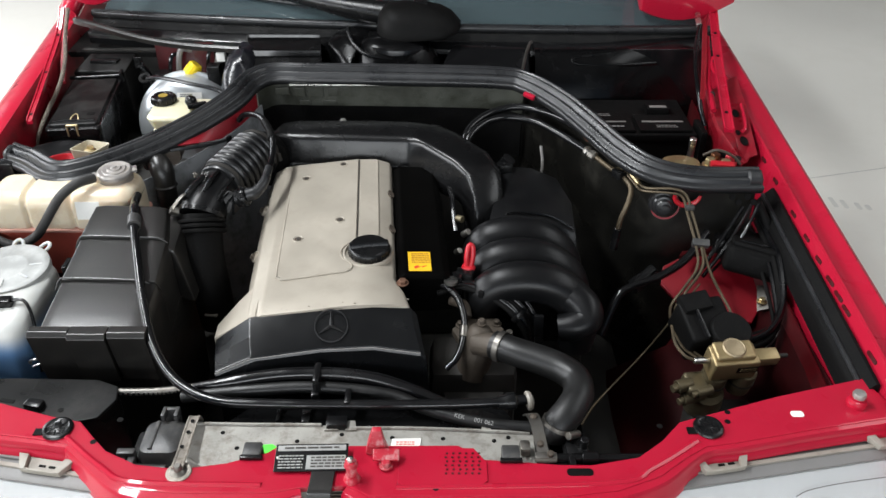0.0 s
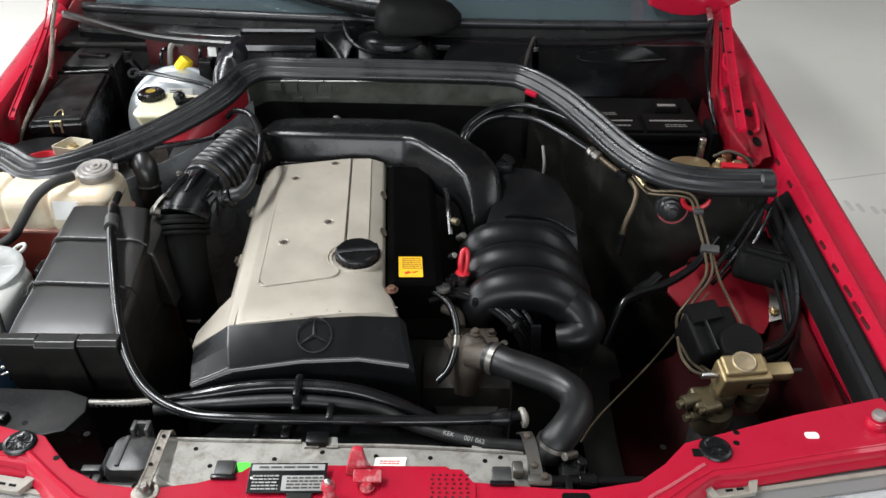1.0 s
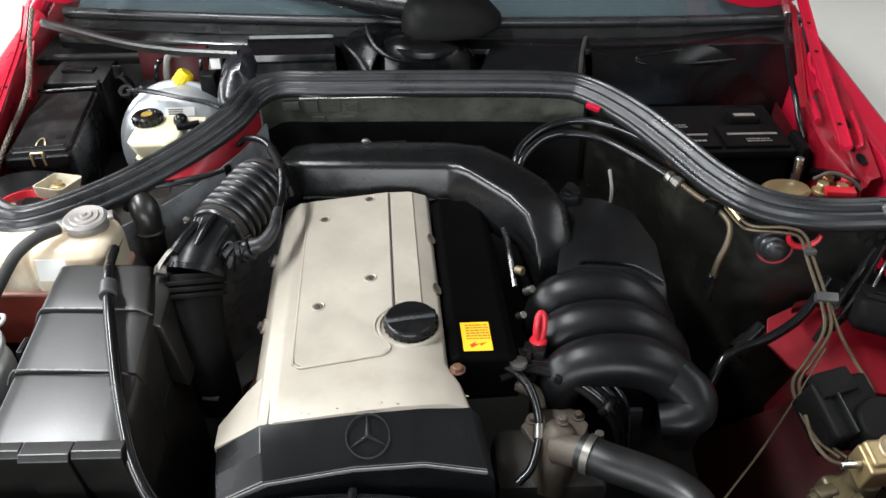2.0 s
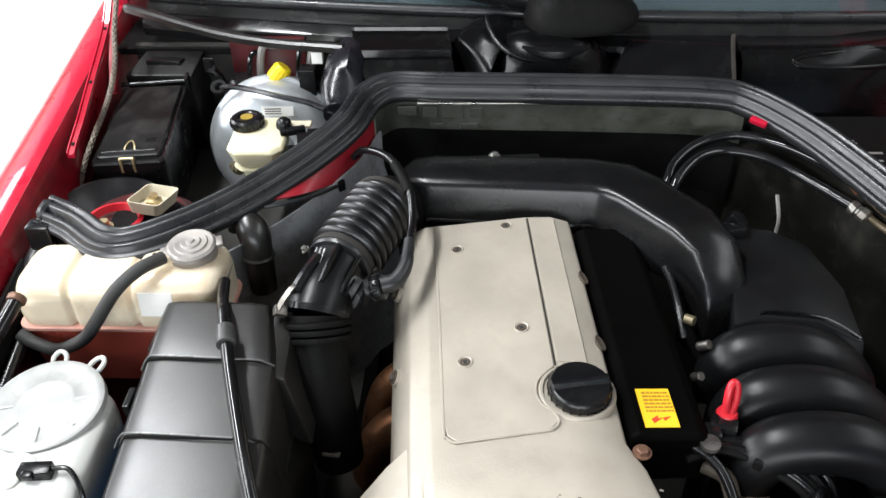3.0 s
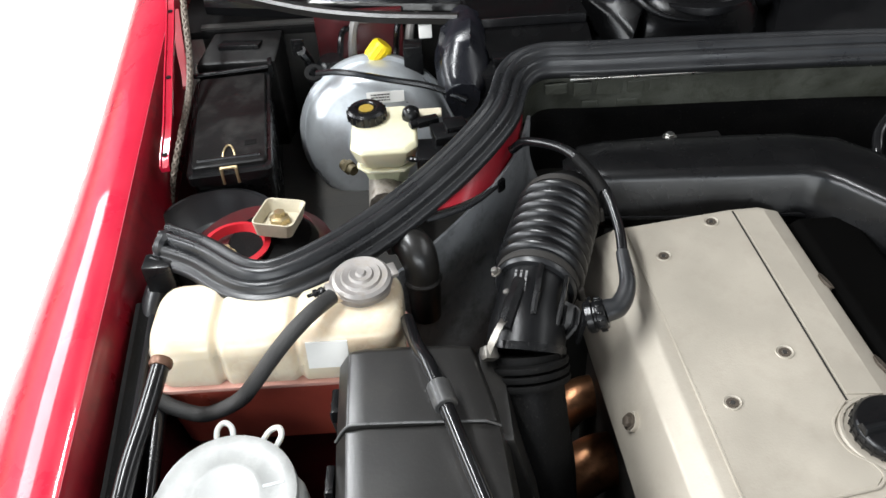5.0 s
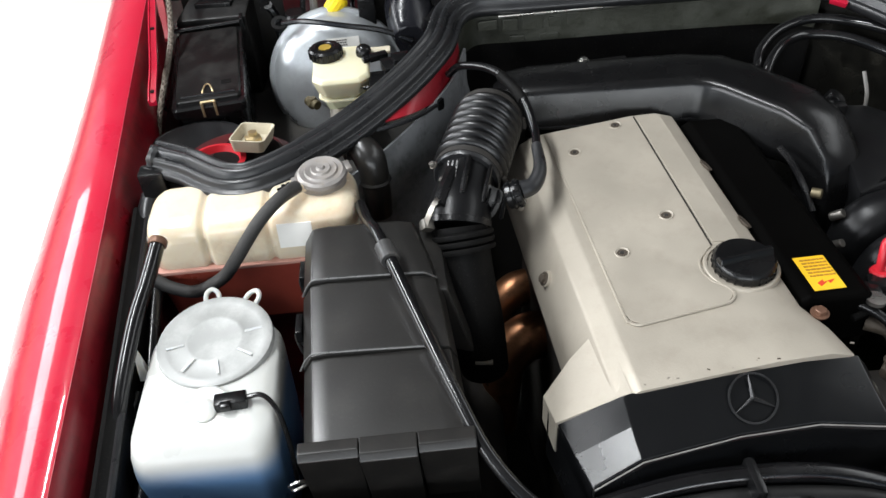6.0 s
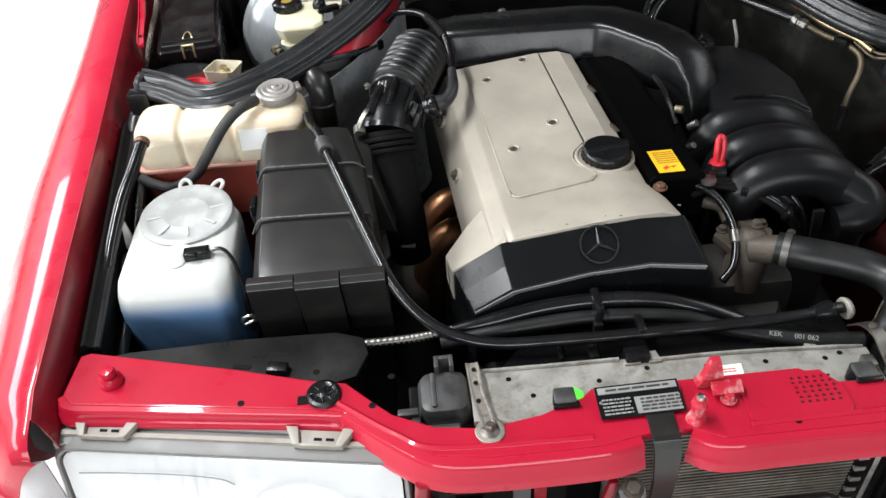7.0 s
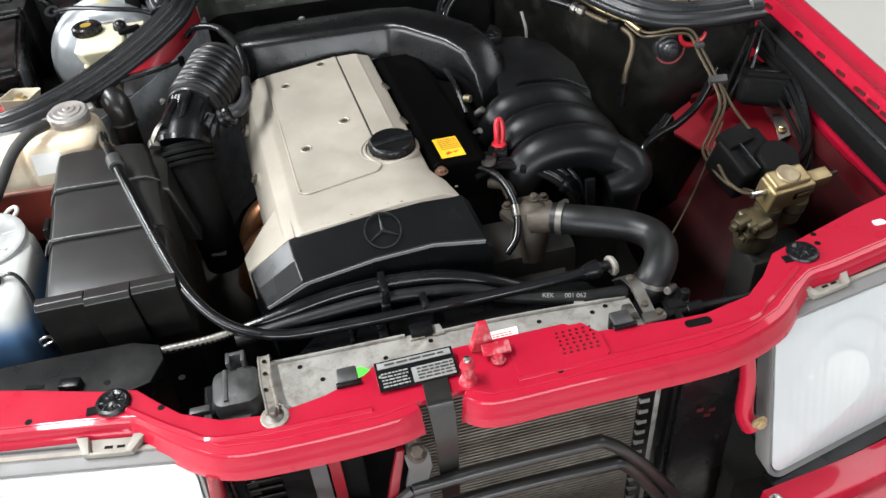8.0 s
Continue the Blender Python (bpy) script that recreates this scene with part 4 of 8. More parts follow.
# bonnet standing open
bonnet = thing("bonnet", (0, 1.22, 1.02), "open red bonnet with a black insulating pad", "bonnet")
BM = pose(mid(1.1), 1.245, 1.09, 92, 0, 0)
outline = [(-0.70, 0.0), (0.70, 0.0), (0.72, -0.4), (0.70, -0.9), (0.66, -1.18), (-0.66, -1.18), (-0.70, -0.9), (-0.72, -0.4)]
part("skin", moved(prism([(x, -y) for x, y in outline][::-1], -0.02, 0.0, 0.008), BM), RED, bonnet)
part("pad", moved(prism([(x * 0.96, -y * 0.96 + 0.008) for x, y in outline][::-1], 0.002, 0.02, 0.006), BM), BLACK_MATT, bonnet, "black insulating pad")
for side in (-1, 1):
    x = mid(1.1) + side * 0.715
    out, up = (0.13, 0.0) if side > 0 else (0.05, 0.034)
    lump = []
    for k in range(9):
        u = k / 8
        drop = 0.044 * math.sin(math.pi * min(1, 0.12 + u * 0.9)) ** 0.8
        lx = x + side * (out * u - 0.09 * (1 - u))
        lump.append([(lx, 1.20, 1.10 + up), (lx, 1.15, 1.05 + up), (lx, 1.155, 1.020 - drop + up), (lx, 1.175, 1.014 - drop + up), (lx, 1.25, 1.02 + up), (lx, 1.26, 1.10 + up)])
    part("corner", bevelled(loft(lump), 0.004), RED, bonnet, "red rear corner of the bonnet at its hinge")
    g = thing("bonnet_spring_arm", (mid(0.9) + side * 0.735, 0.9, 0.88), "red painted bonnet hinge arm with fixing holes", "hinge arm", "hinge arms")
    way = [(0.728, 0.795, 0.877), (0.730, 0.815, 0.884), (0.733, 0.866, 0.90), (0.746, 0.958, 0.92), (0.764, 1.10, 0.955), (0.770, 1.17, 1.00)]
    if side > 0:
        way = [(0.649 - mid(0.9), 0.681, 0.915), (0.656 - mid(0.9), 0.733, 0.928), (0.674 - mid(0.9), 0.837, 0.945), (0.696 - mid(0.9), 0.955, 0.962), (0.714 - mid(0.9), 1.051, 0.98), (0.739 - mid(0.9), 1.167, 0.995)]
    way = [(mid(0.9) + side * a, b, c) for a, b, c in way]
    slim = 1.15 if side > 0 else 0.72
    part("arm", sweep(way, [(-0.0075 * slim, -0.005), (0.0075 * slim, -0.005), (0.009 * slim, 0.002), (0.0085 * slim, 0.0045), (0.0060 * slim, 0.0045), (0.0050 * slim, 0.0010), (-0.0050 * slim, 0.0010), (-0.0060 * slim, 0.0045), (-0.0085 * slim, 0.0045), (-0.009 * slim, 0.002)], 5), RED, g)
    if side < 0:
        part("guard_strip", sweep([(-0.800, 1.016, 0.872), (-0.806, 1.045, 0.884), (-0.818, 1.089, 0.902), (-0.833, 1.16, 0.93)], [(-0.007, -0.003), (0.007, -0.003), (0.006, 0.003), (-0.006, 0.003)], 5), INNERRED, g, "dull red guard strip")
    for q in (1, 3, 4):
        part("hole", lathe([(0, 0), (0.0036, 0), (0.0036, 0.0008), (0, 0.0008)], Matrix.Translation(Vector(way[q]) + Vector((0, 0, 0.0014))) @ pose(0, 0, 0, 12, 0, 0), 12), BLACK_MATT, g)
    if side > 0:
        inner_edge = curve([(0.668, 0.905, 0.905), (0.662, 0.840, 0.895), (0.661, 0.768, 0.880), (0.672, 0.700, 0.868), (0.680, 0.650, 0.858)], 4)
        outer_edge = curve([(0.728, 0.930, 0.922), (0.722, 0.880, 0.915), (0.714, 0.800, 0.903), (0.703, 0.725, 0.888), (0.698, 0.660, 0.868)], 4)
        plate_rings = []
        for k, (a, b) in enumerate(zip(inner_edge, outer_edge)):
            ripple = 0.005 * math.sin(1.3 * k)
            plate_rings.append([b + Vector((0.010, 0, 0.004)), b, b.lerp(a, 0.35) + Vector((0, 0, ripple)), b.lerp(a, 0.62) - Vector((0, 0, 0.008 - ripple)), a, a + Vector((-0.004, 0, -0.006)), a + Vector((0.002, 0, -0.06)), a + Vector((0.006, 0, -0.12))])
        web = loft(plate_rings, cap=False, closed=False)
        bmesh.ops.solidify(web, geom=web.faces, thickness=0.0025)
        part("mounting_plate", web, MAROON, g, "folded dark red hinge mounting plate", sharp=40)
        for k, q, r in ((3, 0.40, 0.007), (6, 0.55, 0.005), (8, 0.30, 0.009), (11, 0.5, 0.006), (13, 0.35, 0.010)):
            c = outer_edge[k].lerp(inner_edge[k], q) + Vector((0, 0, 0.004))
            part("hole", lathe([(0, 0), (r, 0), (r, 0.001), (0, 0.001)], Matrix.Translation(c) @ pose(0, 0, 0, 14, -20, 0) @ Matrix.Diagonal((0.7, 1.4, 1, 1)), 14), BLACK_MATT, g)
        part("pressed_ridge", tube([(0.716, 0.815, 0.910), (0.708, 0.760, 0.901), (0.700, 0.728, 0.895), (0.692, 0.722, 0.892)], 0.0035, 8), RED, g)
        part("second_arm", sweep([(0.712, 1.135, 0.985), (0.683, 1.018, 0.965), (0.662, 0.932, 0.945), (0.648, 0.875, 0.930), (0.636, 0.830, 0.918)], [(-0.005, -0.004), (0.005, -0.004), (0.0055, 0.003), (0.0035, 0.003), (0.0028, 0.0), (-0.0028, 0.0), (-0.0035, 0.003), (-0.0055, 0.003)], 5), INNERRED, g)
        part("spring_bar", tube([(0.700, 1.06, 0.968), (0.682, 0.965, 0.945), (0.664, 0.885, 0.926), (0.655, 0.80, 0.902)], 0.006, 8), RED, g)
        part("crimped_edge", tube([(0.690, 0.965, 0.955), (0.680, 0.930, 0.946), (0.684, 0.900, 0.940), (0.676, 0.875, 0.936), (0.678, 0.850, 0.930)], 0.0045, 8), RED, g)
        part("stud", bolt((0.690, 0.945, 0.952), 0.005, 0.008, pose(0, 0, 0, 30, 0, 0)), SOOT, g)
        part("stud", bolt((0.662, 0.852, 0.915), 0.005, 0.008, pose(0, 0, 0, 30, 0, 0)), SOOT, g)
stay_way = curve([(-0.800, 0.800, 0.79), (-0.798, 0.84, 0.825), (-0.790, 0.895, 0.858), (-0.785, 0.940, 0.878), (-0.784, 0.985, 0.898), (-0.788, 1.035, 0.926), (-0.792, 1.075, 0.968), (-0.796, 1.13, 1.01)], 16)
stay = thing("braided_stay_cable", (-0.785, 0.94, 0.878), "brown braided cable beside the hinge arm", "cable")
for turn in range(6):
    strand = []
    for i, (c, (sw, uw)) in enumerate(zip(stay_way, frames(stay_way))):
        a = (1 if turn % 2 else -1) * 0.75 * i + math.tau * turn / 6
        strand.append(c + 0.0030 * (math.cos(a) * sw + math.sin(a) * uw))
    part("strand", tube(strand, 0.0021, 6, 1, False), BRAID, stay)
solo("braided_stay_cable", tube([(0.655, 0.835, 0.85), (0.646, 0.852, 0.88), (0.645, 0.889, 0.91), (0.653, 0.957, 0.935), (0.670, 1.032, 0.96), (0.690, 1.094, 0.985)], 0.0055, 10), HOSE, "black cable beside the hinge arm", "cable")
solo("cable_ferrule", rod((0.687, 1.092, 0.984), (0.694, 1.140, 0.996), 0.0066), STEEL, "bright steel ferrule at the end of the cable", "ferrule")


# ---- lamps and nose ----
def lamp(side):
    c = 0.002
    t = thing("headlamp", (c + side * 0.56, -0.06, 0.66), "wide rectangular headlamp with a grey frame", "headlamp", "headlamps")

    def q(u, v, d=0.0):
        """A place on the lens: u from the inner to the outer end, v from top to bottom, d behind it."""
        return Vector((c + side * (0.352 + 0.412 * u), -0.082 + 0.074 * u - (0.075 - 0.02 * u) * v + d, 0.773 - 0.003 * u - 0.238 * v))

    def loop(grow, d, scale=1.0):
        """The lamp's rounded outline, grown by metres, scaled about its middle."""
        out = []
        for x, z in rrect(0.412 + 2 * grow, 0.238 + 2 * grow, 0.030 + grow, 5):
            out.append(q(0.5 + scale * x / 0.412, 0.5 - scale * z / 0.238, d))
        return out

    part("frame", loft([loop(0.001, 0.030), loop(0.001, 0.004), loop(-0.002, -0.001), loop(-0.005, 0.0), loop(-0.007, 0.004), loop(-0.007, 0.02)], cap=False), LAMPFRAME, t, "grey plastic surround")
    lens = [loop(-0.009, 0.010)] + [loop(-0.009, 0.002 - 0.013 * (1 - k ** 3), k) for k in (1.0, 0.97, 0.92, 0.8, 0.6, 0.35, 0.1)]
    part("lens", loft(lens), LENS, t, "fluted clear lens")
    bowl = [loop(-0.010, 0.012)] + [loop(-0.010, 0.014 + 0.028 * (1 - k ** 4), k) for k in (0.98, 0.9, 0.75, 0.5, 0.2)]
    part("reflector", loft(bowl), REFLECTOR, t, "bright reflector")
    part("shell", loft([loop(-0.004, 0.032), loop(-0.012, 0.075), loop(-0.05, 0.10)]), BLACK, t)
    # grey shelf between the lens and the panel, with a pale rail
    def shelf(v0, v1, z0, z1, u0=0.01, u1=0.99):
        return loft([[q(u, 0, v0) + Vector((0, 0, z0)), q(u, 0, v1) + Vector((0, 0, z1)), q(u, 0, v1) + Vector((0, 0, z1 - 0.012)), q(u, 0, v0) + Vector((0, 0, z0 - 0.012))] for u in (u0, 0.3, 0.7, u1)])
    part("shelf", shelf(0.003, 0.050, 0.000, 0.002), LAMPFRAME, t)
    part("rail", shelf(0.014, 0.020, 0.0045, 0.0045, 0.03, 0.97), CLIPBEIGE, t)
    part("rail", shelf(0.027, 0.031, 0.0055, 0.0055, 0.05, 0.95), LAMPFRAME, t)
    for u in (0.235, 0.84):
        m = Matrix.Translation(q(u, 0, 0.020) + Vector((0, 0, 0.008))) @ pose(0, 0, 0, 8, 0, side * 10) @ Matrix.Diagonal((1, 0.8, 1, 1))
        cheek = [(-0.040, 0.014), (-0.026, 0.014), (-0.020, -0.014), (-0.028, -0.014)]
        part("clip", moved(merge(prism(cheek, -0.005, 0.005, 0.0012), prism([(-x, y) for x, y in cheek][::-1], -0.005, 0.005, 0.0012), box((0, -0.0125, -0.0005), (0.046, 0.004, 0.009), 0.001), box((0, 0, -0.003), (0.05, 0.026, 0.003), 0.0005)), m), CLIPBEIGE, t, "beige plastic clip")
        for x in (-0.002, 0.012):
            part("clip_slot", moved(box((x, -0.001, -0.0012), (0.009, 0.004, 0.001), 0), m), BLACK_MATT, t)
    part("latch", box(q(-0.012, 0.05, 0.004), (0.010, 0.012, 0.030), 0.002), LAMPFRAME, t)
    part("bulb_shield", moved(lathe([(0, 0), (0.03, 0.004), (0.052, 0.012), (0.048, 0.016), (0, 0.012)], at(0, 0, 0), 28), Matrix.Translation(q(0.28, 0.55, 0.018)) @ pose(0, 0, 0, 72, 0, 0)), CHROME, t)
    ring = [q(0.29 + 0.20 * math.cos(k * math.pi / 14), 0.52 + 0.36 * math.sin(k * math.pi / 14), 0.006) for k in range(29)]
    part("reflector_edge", tube(ring, 0.0022, 6, 1), LAMPFRAME, t)
    part("divider", tube([q(0.60, 0.10, 0.008), q(0.605, 0.5, 0.004), q(0.61, 0.90, 0.008)], 0.002, 6, 2), LAMPFRAME, t)
    # Line of the lens's rim near its top.
    part("lens_rim_line", tube([q(u, v, -0.0092 + 0.004 * (u > 0.9)) for u, v in ((0.48, 0.14), (0.52, 0.112), (0.62, 0.10), (0.78, 0.105), (0.88, 0.115), (0.93, 0.14))], 0.0008, 6), LAMPFRAME, t)
    for k in range(13):
        u = 0.08 + 0.07 * k
        part("flute", tube([q(u, 0.08, 0.009), q(u, 0.5, 0.004), q(u, 0.92, 0.009)], 0.0016, 5, 2), LENS, t)
    return t


lamp(-1)
lamp(1)


def corner_lamp(side):
    """The clear indicator that wraps round the wing's front corner."""
    t = thing("corner_lamp", (mid(0) + side * 0.80, 0.0, 0.58), "clear white indicator lamp at the wing's corner", "indicator", "corner lamps")
    way = [(mid(0) + side * a, b) for a, b in ((0.775, -0.020), (0.795, -0.022), (0.818, -0.012), (0.832, 0.012), (0.838, 0.05), (0.840, 0.085), (0.842, 0.15))]
    part("lens", loft([[(x, y, 0.575), (x - side * 0.002, y, 0.68), (x - side * 0.010, y + 0.004, 0.738), (x - side * 0.024, y + 0.016, 0.738), (x - side * 0.024, y + 0.016, 0.575)] for x, y in way]), LENS, t, "clear ribbed lens")
    part("housing", loft([[(x - side * 0.026, y + 0.018, 0.58), (x - side * 0.026, y + 0.018, 0.735), (x - side * 0.05, y + 0.03, 0.735), (x - side * 0.05, y + 0.03, 0.58)] for x, y in way]), REFLECTOR, t)


corner_lamp(-1)
corner_lamp(1)
for side in (-1, 1):
    c = mid(0)
    part("lamp_trim", sweep([(0.03 + c + side * x, y, 0.520) for x, y in ((0.345, -0.185), (0.5, -0.165), (0.65, -0.13), (0.78, -0.06))][::side], [(-0.02, -0.02), (0.02, -0.02), (0.02, 0.012), (0.01, 0.018), (-0.02, 0.018)], 4), RED, car, "red trim strip below the headlamp")
    part("trim_bolt", bolt((0.03 + c + side * 0.352, -0.183, 0.538), 0.006, 0.006), STEEL, car)
    part("corner_lamp_gap", sweep([(0.03 + c + side * x, y, 0.535) for x, y in ((0.36, -0.15), (0.5, -0.13), (0.65, -0.09), (0.77, -0.02))][::side], [(-0.012, -0.02), (0.012, -0.02), (0.012, 0.0), (-0.012, 0.0)], 4), BLACK, car)
bumper = thing("front_bumper", (mid(0), -0.24, 0.45), "red front bumper with a bright strip", "bumper")
brows = [(-0.83, 0.05), (-0.80, -0.06), (-0.70, -0.155), (-0.5, -0.215), (-0.25, -0.24), (0, -0.245), (0.25, -0.24), (0.5, -0.215), (0.70, -0.155), (0.80, -0.06), (0.83, 0.05)]
part("shell", sweep([(mid(0) + x, y, 0.42) for x, y in brows], [(-0.03, -0.16), (0.02, -0.16), (0.03, -0.05), (0.03, 0.06), (0.022, 0.08), (-0.03, 0.085)], 3), RED, bumper)
part("bright_strip", sweep([(mid(0) + x, y - 0.004, 0.50) for x, y in brows], [(0.010, -0.006), (0.030, -0.006), (0.031, 0.006), (0.010, 0.009)], 3), CHROME, bumper)
part("rubber_strip", sweep([(mid(0) + x, y - 0.004, 0.47) for x, y in brows], [(0.010, -0.03), (0.034, -0.03), (0.036, 0.02), (0.010, 0.023)], 3), BLACK, bumper)

# condenser, grille carrier and ducts behind the nose
cond = thing("condenser", (0.03, -0.03, 0.5), "grey air-conditioning condenser with fine level fins", "condenser")
fins = bmesh.new()
for k in range(70):
    merge(fins, span(-0.095, 0.206, -0.045, -0.022, 0.29 + 0.0066 * k, 0.2926 + 0.0066 * k, 0))
tagged(part("fin_pack", fins, FINS, cond), kind="stuff")
part("core", span(-0.30, 0.225, -0.030, -0.018, 0.27, 0.755, 0), BLACK_MATT, cond)
for x in (0.232, -0.105):
    part("header_tank", rod((x, -0.040, 0.26), (x, -0.040, 0.765), 0.011), RADALU, cond)
for k in range(18):
    part("tube_end", box((0.214, -0.047, 0.36 + 0.023 * k), (0.014, 0.008, 0.0075), 0.001), RADALU, cond)
carrier = thing("grille_carrier", (0.0, -0.13, 0.6), "black tubular frame in front of the condenser", "frame")
part("bar", tube([(-0.12, -0.125, 0.675), (-0.02, -0.13, 0.688), (0.095, -0.13, 0.688), (0.123, -0.13, 0.682), (0.165, -0.132, 0.635), (0.222, -0.135, 0.545), (0.24, -0.135, 0.5)], 0.0085, 10, 4), AIRBOX, carrier)
part("bar", tube([(-0.14, -0.13, 0.625), (-0.02, -0.135, 0.645), (0.118, -0.135, 0.642), (0.15, -0.135, 0.632), (0.20, -0.14, 0.55), (0.214, -0.14, 0.50)], 0.0085, 10, 4), AIRBOX, carrier)
part("bar", tube([(-0.14, -0.13, 0.625), (-0.155, -0.128, 0.645), (-0.12, -0.125, 0.675)], 0.008, 8, 4), AIRBOX, carrier)
part("upright", span(-0.14, -0.12, -0.135, -0.125, 0.25, 0.63, 0.002), AIRBOX, carrier)
part("upright", span(0.20, 0.22, -0.14, -0.13, 0.25, 0.55, 0.002), AIRBOX, carrier)
guide = thing("air_duct_panel", (0.29, -0.06, 0.24), "black plastic air guide beside the condenser", "panel")
part("face", span(0.256, 0.345, -0.070, -0.058, 0.24, 0.775, 0.004), BLACK, guide)
part("flank", span(0.249, 0.258, -0.060, 0.03, 0.24, 0.775, 0.003), BLACK, guide)
for x, z in ((0.288, 0.615), (0.306, 0.610), (0.300, 0.600)):
    part("hole", box((x, -0.0704, z), (0.010, 0.001, 0.007), 0), RED_SHADED, guide)
guide = thing("air_duct_panel", (-0.335, -0.03, 0.24), "black plastic air guide beside the condenser", "panel")
part("flank", span(-0.345, -0.325, -0.085, 0.03, 0.24, 0.765, 0.004), BLACK, guide)
part("edge_bead", rod((-0.335, -0.086, 0.24), (-0.335, -0.086, 0.765), 0.007), BLACK, guide)
solo("lamp_cable", tube([(-0.36, -0.115, 0.70), (-0.30, -0.125, 0.695), (-0.24, -0.13, 0.675), (-0.20, -0.135, 0.64), (-0.185, -0.14, 0.58)], 0.006, 8), HOSE, "black cable below the lock panel", "cable")
duct2 = thing("intake_snorkel", (-0.23, -0.06, 0.45), "black ribbed plastic intake snorkel below the lock panel", "duct")
part("shell", span(-0.300, -0.170, -0.085, -0.050, 0.30, 0.745, 0.008), BLACK_MATT, duct2)
for k in range(6):
    part("louvre", box((-0.290, -0.0875, 0.712 - 0.016 * k), (0.040, 0.005, 0.004), 0.001), BLACK, duct2)
part("strap", span(-0.235, -0.215, -0.092, -0.086, 0.55, 0.735, 0.001), SENSOR, duct2, "grey retaining strap")
horn = thing("horn", (-0.205, -0.105, 0.58), "round black horn with a steel rim behind the grille", "horn")
HRM = pose(-0.205, -0.098, 0.585, 78, 0, 0)
part("bell", lathe([(0, 0), (0.044, 0), (0.048, 0.004), (0.046, 0.012), (0.030, 0.016), (0.014, 0.020), (0, 0.020)], HRM, 30), BLACK, horn)
part("rim", lathe([(0.044, 0.010), (0.049, 0.010), (0.049, 0.014), (0.044, 0.014), (0.044, 0.010)], HRM, 30), CLAMPSTEEL, horn)
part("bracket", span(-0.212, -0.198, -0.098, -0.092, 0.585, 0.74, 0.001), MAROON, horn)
solo("lamp_cable", tube([(-0.30, -0.118, 0.700), (-0.25, -0.125, 0.690), (-0.215, -0.128, 0.662), (-0.195, -0.132, 0.625), (-0.19, -0.13, 0.58)], 0.005, 8), HOSE, "black cable below the lock panel", "cable")
# black apron behind the lock panel, in front of the reservoirs
part("apron", prism([(-0.735, 0.100), (-0.56, 0.058), (-0.455, 0.026), (-0.405, 0.040), (-0.390, 0.075), (-0.396, 0.102), (-0.43, 0.116), (-0.55, 0.120), (-0.69, 0.116), (-0.735, 0.110)], 0.776, 0.782, 0.002), APRON, car, "black plastic apron behind the lock panel")
part("apron_wall", span(-0.70, -0.40, 0.100, 0.106, 0.40, 0.778, 0.002), BLACK, car)
part("apron_clip", box((-0.50, 0.060, 0.786), (0.026, 0.016, 0.012), 0.003, pose(0, 0, 0, 0, 0, -12)), BLACK, car)
part("apron_slot", box((-0.545, 0.072, 0.7825), (0.022, 0.006, 0.001), 0, pose(0, 0, 0, 0, 0, -12)), BLACK_MATT, car)

# wheels under the wings
for side in (-1, 1):
    m = at(mid(0.7) + side * 0.72, 0.72, 0.30, 0, 90, 0)
    w = part("wheel", lathe([(0.0, -0.03), (0.10, -0.03), (0.10, 0.03), (0.0, 0.03)], m, 24), SOOT, car, "front wheel")
    part("tyre", lathe([(0.20, -0.095), (0.28, -0.10), (0.299, -0.085), (0.30, 0), (0.299, 0.085), (0.28, 0.10), (0.20, 0.095)], m, 40), TYRE, w)
    part("rim", lathe([(0, -0.05), (0.19, -0.06), (0.205, -0.09), (0.205, 0.09), (0.19, 0.06), (0, 0.05)], m, 32), ALU, w)


# ---- engine ----
EM = pose(-0.10, 0.40, 0, 0, 0, 3.7)


def eng(bm):
    return moved(bm, EM)


def ev(x, y, z):
    return EM @ Vector((x, y, z))


engine = thing("engine", (-0.08, 0.42, 0.25), "four-cylinder engine with a champagne-coloured valve cover", "engine")
part("block", eng(prism([(-0.13, -0.24), (0.10, -0.24), (0.10, 0.25), (-0.13, 0.25)], 0.25, 0.78, 0.02)), SOOT, engine, "sooty engine block")
part("sump", eng(prism([(-0.12, -0.2), (0.10, -0.2), (0.10, 0.2), (-0.12, 0.2)], 0.215, 0.26, 0.02)), SOOT, engine)

# valve cover: sections from the front ridge to the rear
FALL = math.tan(radians(5))


def fall(x):
    """How far the cover's top drops towards the exhaust side."""
    return FALL * max(0, 0.034 - x)


def cover_section(y, zl=0.0, left=-0.120, right=0.098, low=0.755, flare=0.0):
    return [(left - 0.036 - flare, y, low), (left - 0.030 - flare, y, 0.792 - flare * 0.3), (left - 0.010 - flare * 0.3, y, 0.838 + zl), (left + 0.001, y, 0.8615 - fall(left) + zl - 0.004), (left + 0.012, y, 0.8625 - fall(left + 0.012) + zl), (0.032, y, 0.8625 + zl),
            (right - 0.030, y, 0.862 + zl), (right - 0.004, y, 0.853 + zl), (right, y, 0.842 + zl), (right + 0.002, y, low)]


SLOPE = Matrix.Translation((0.034, 0, 0.8635)) @ pose(0, 0, 0, 0, -5, 0) @ Matrix.Translation((-0.034, 0, -0.8635))


def sloped(bm):
    return eng(moved(bm, SLOPE))


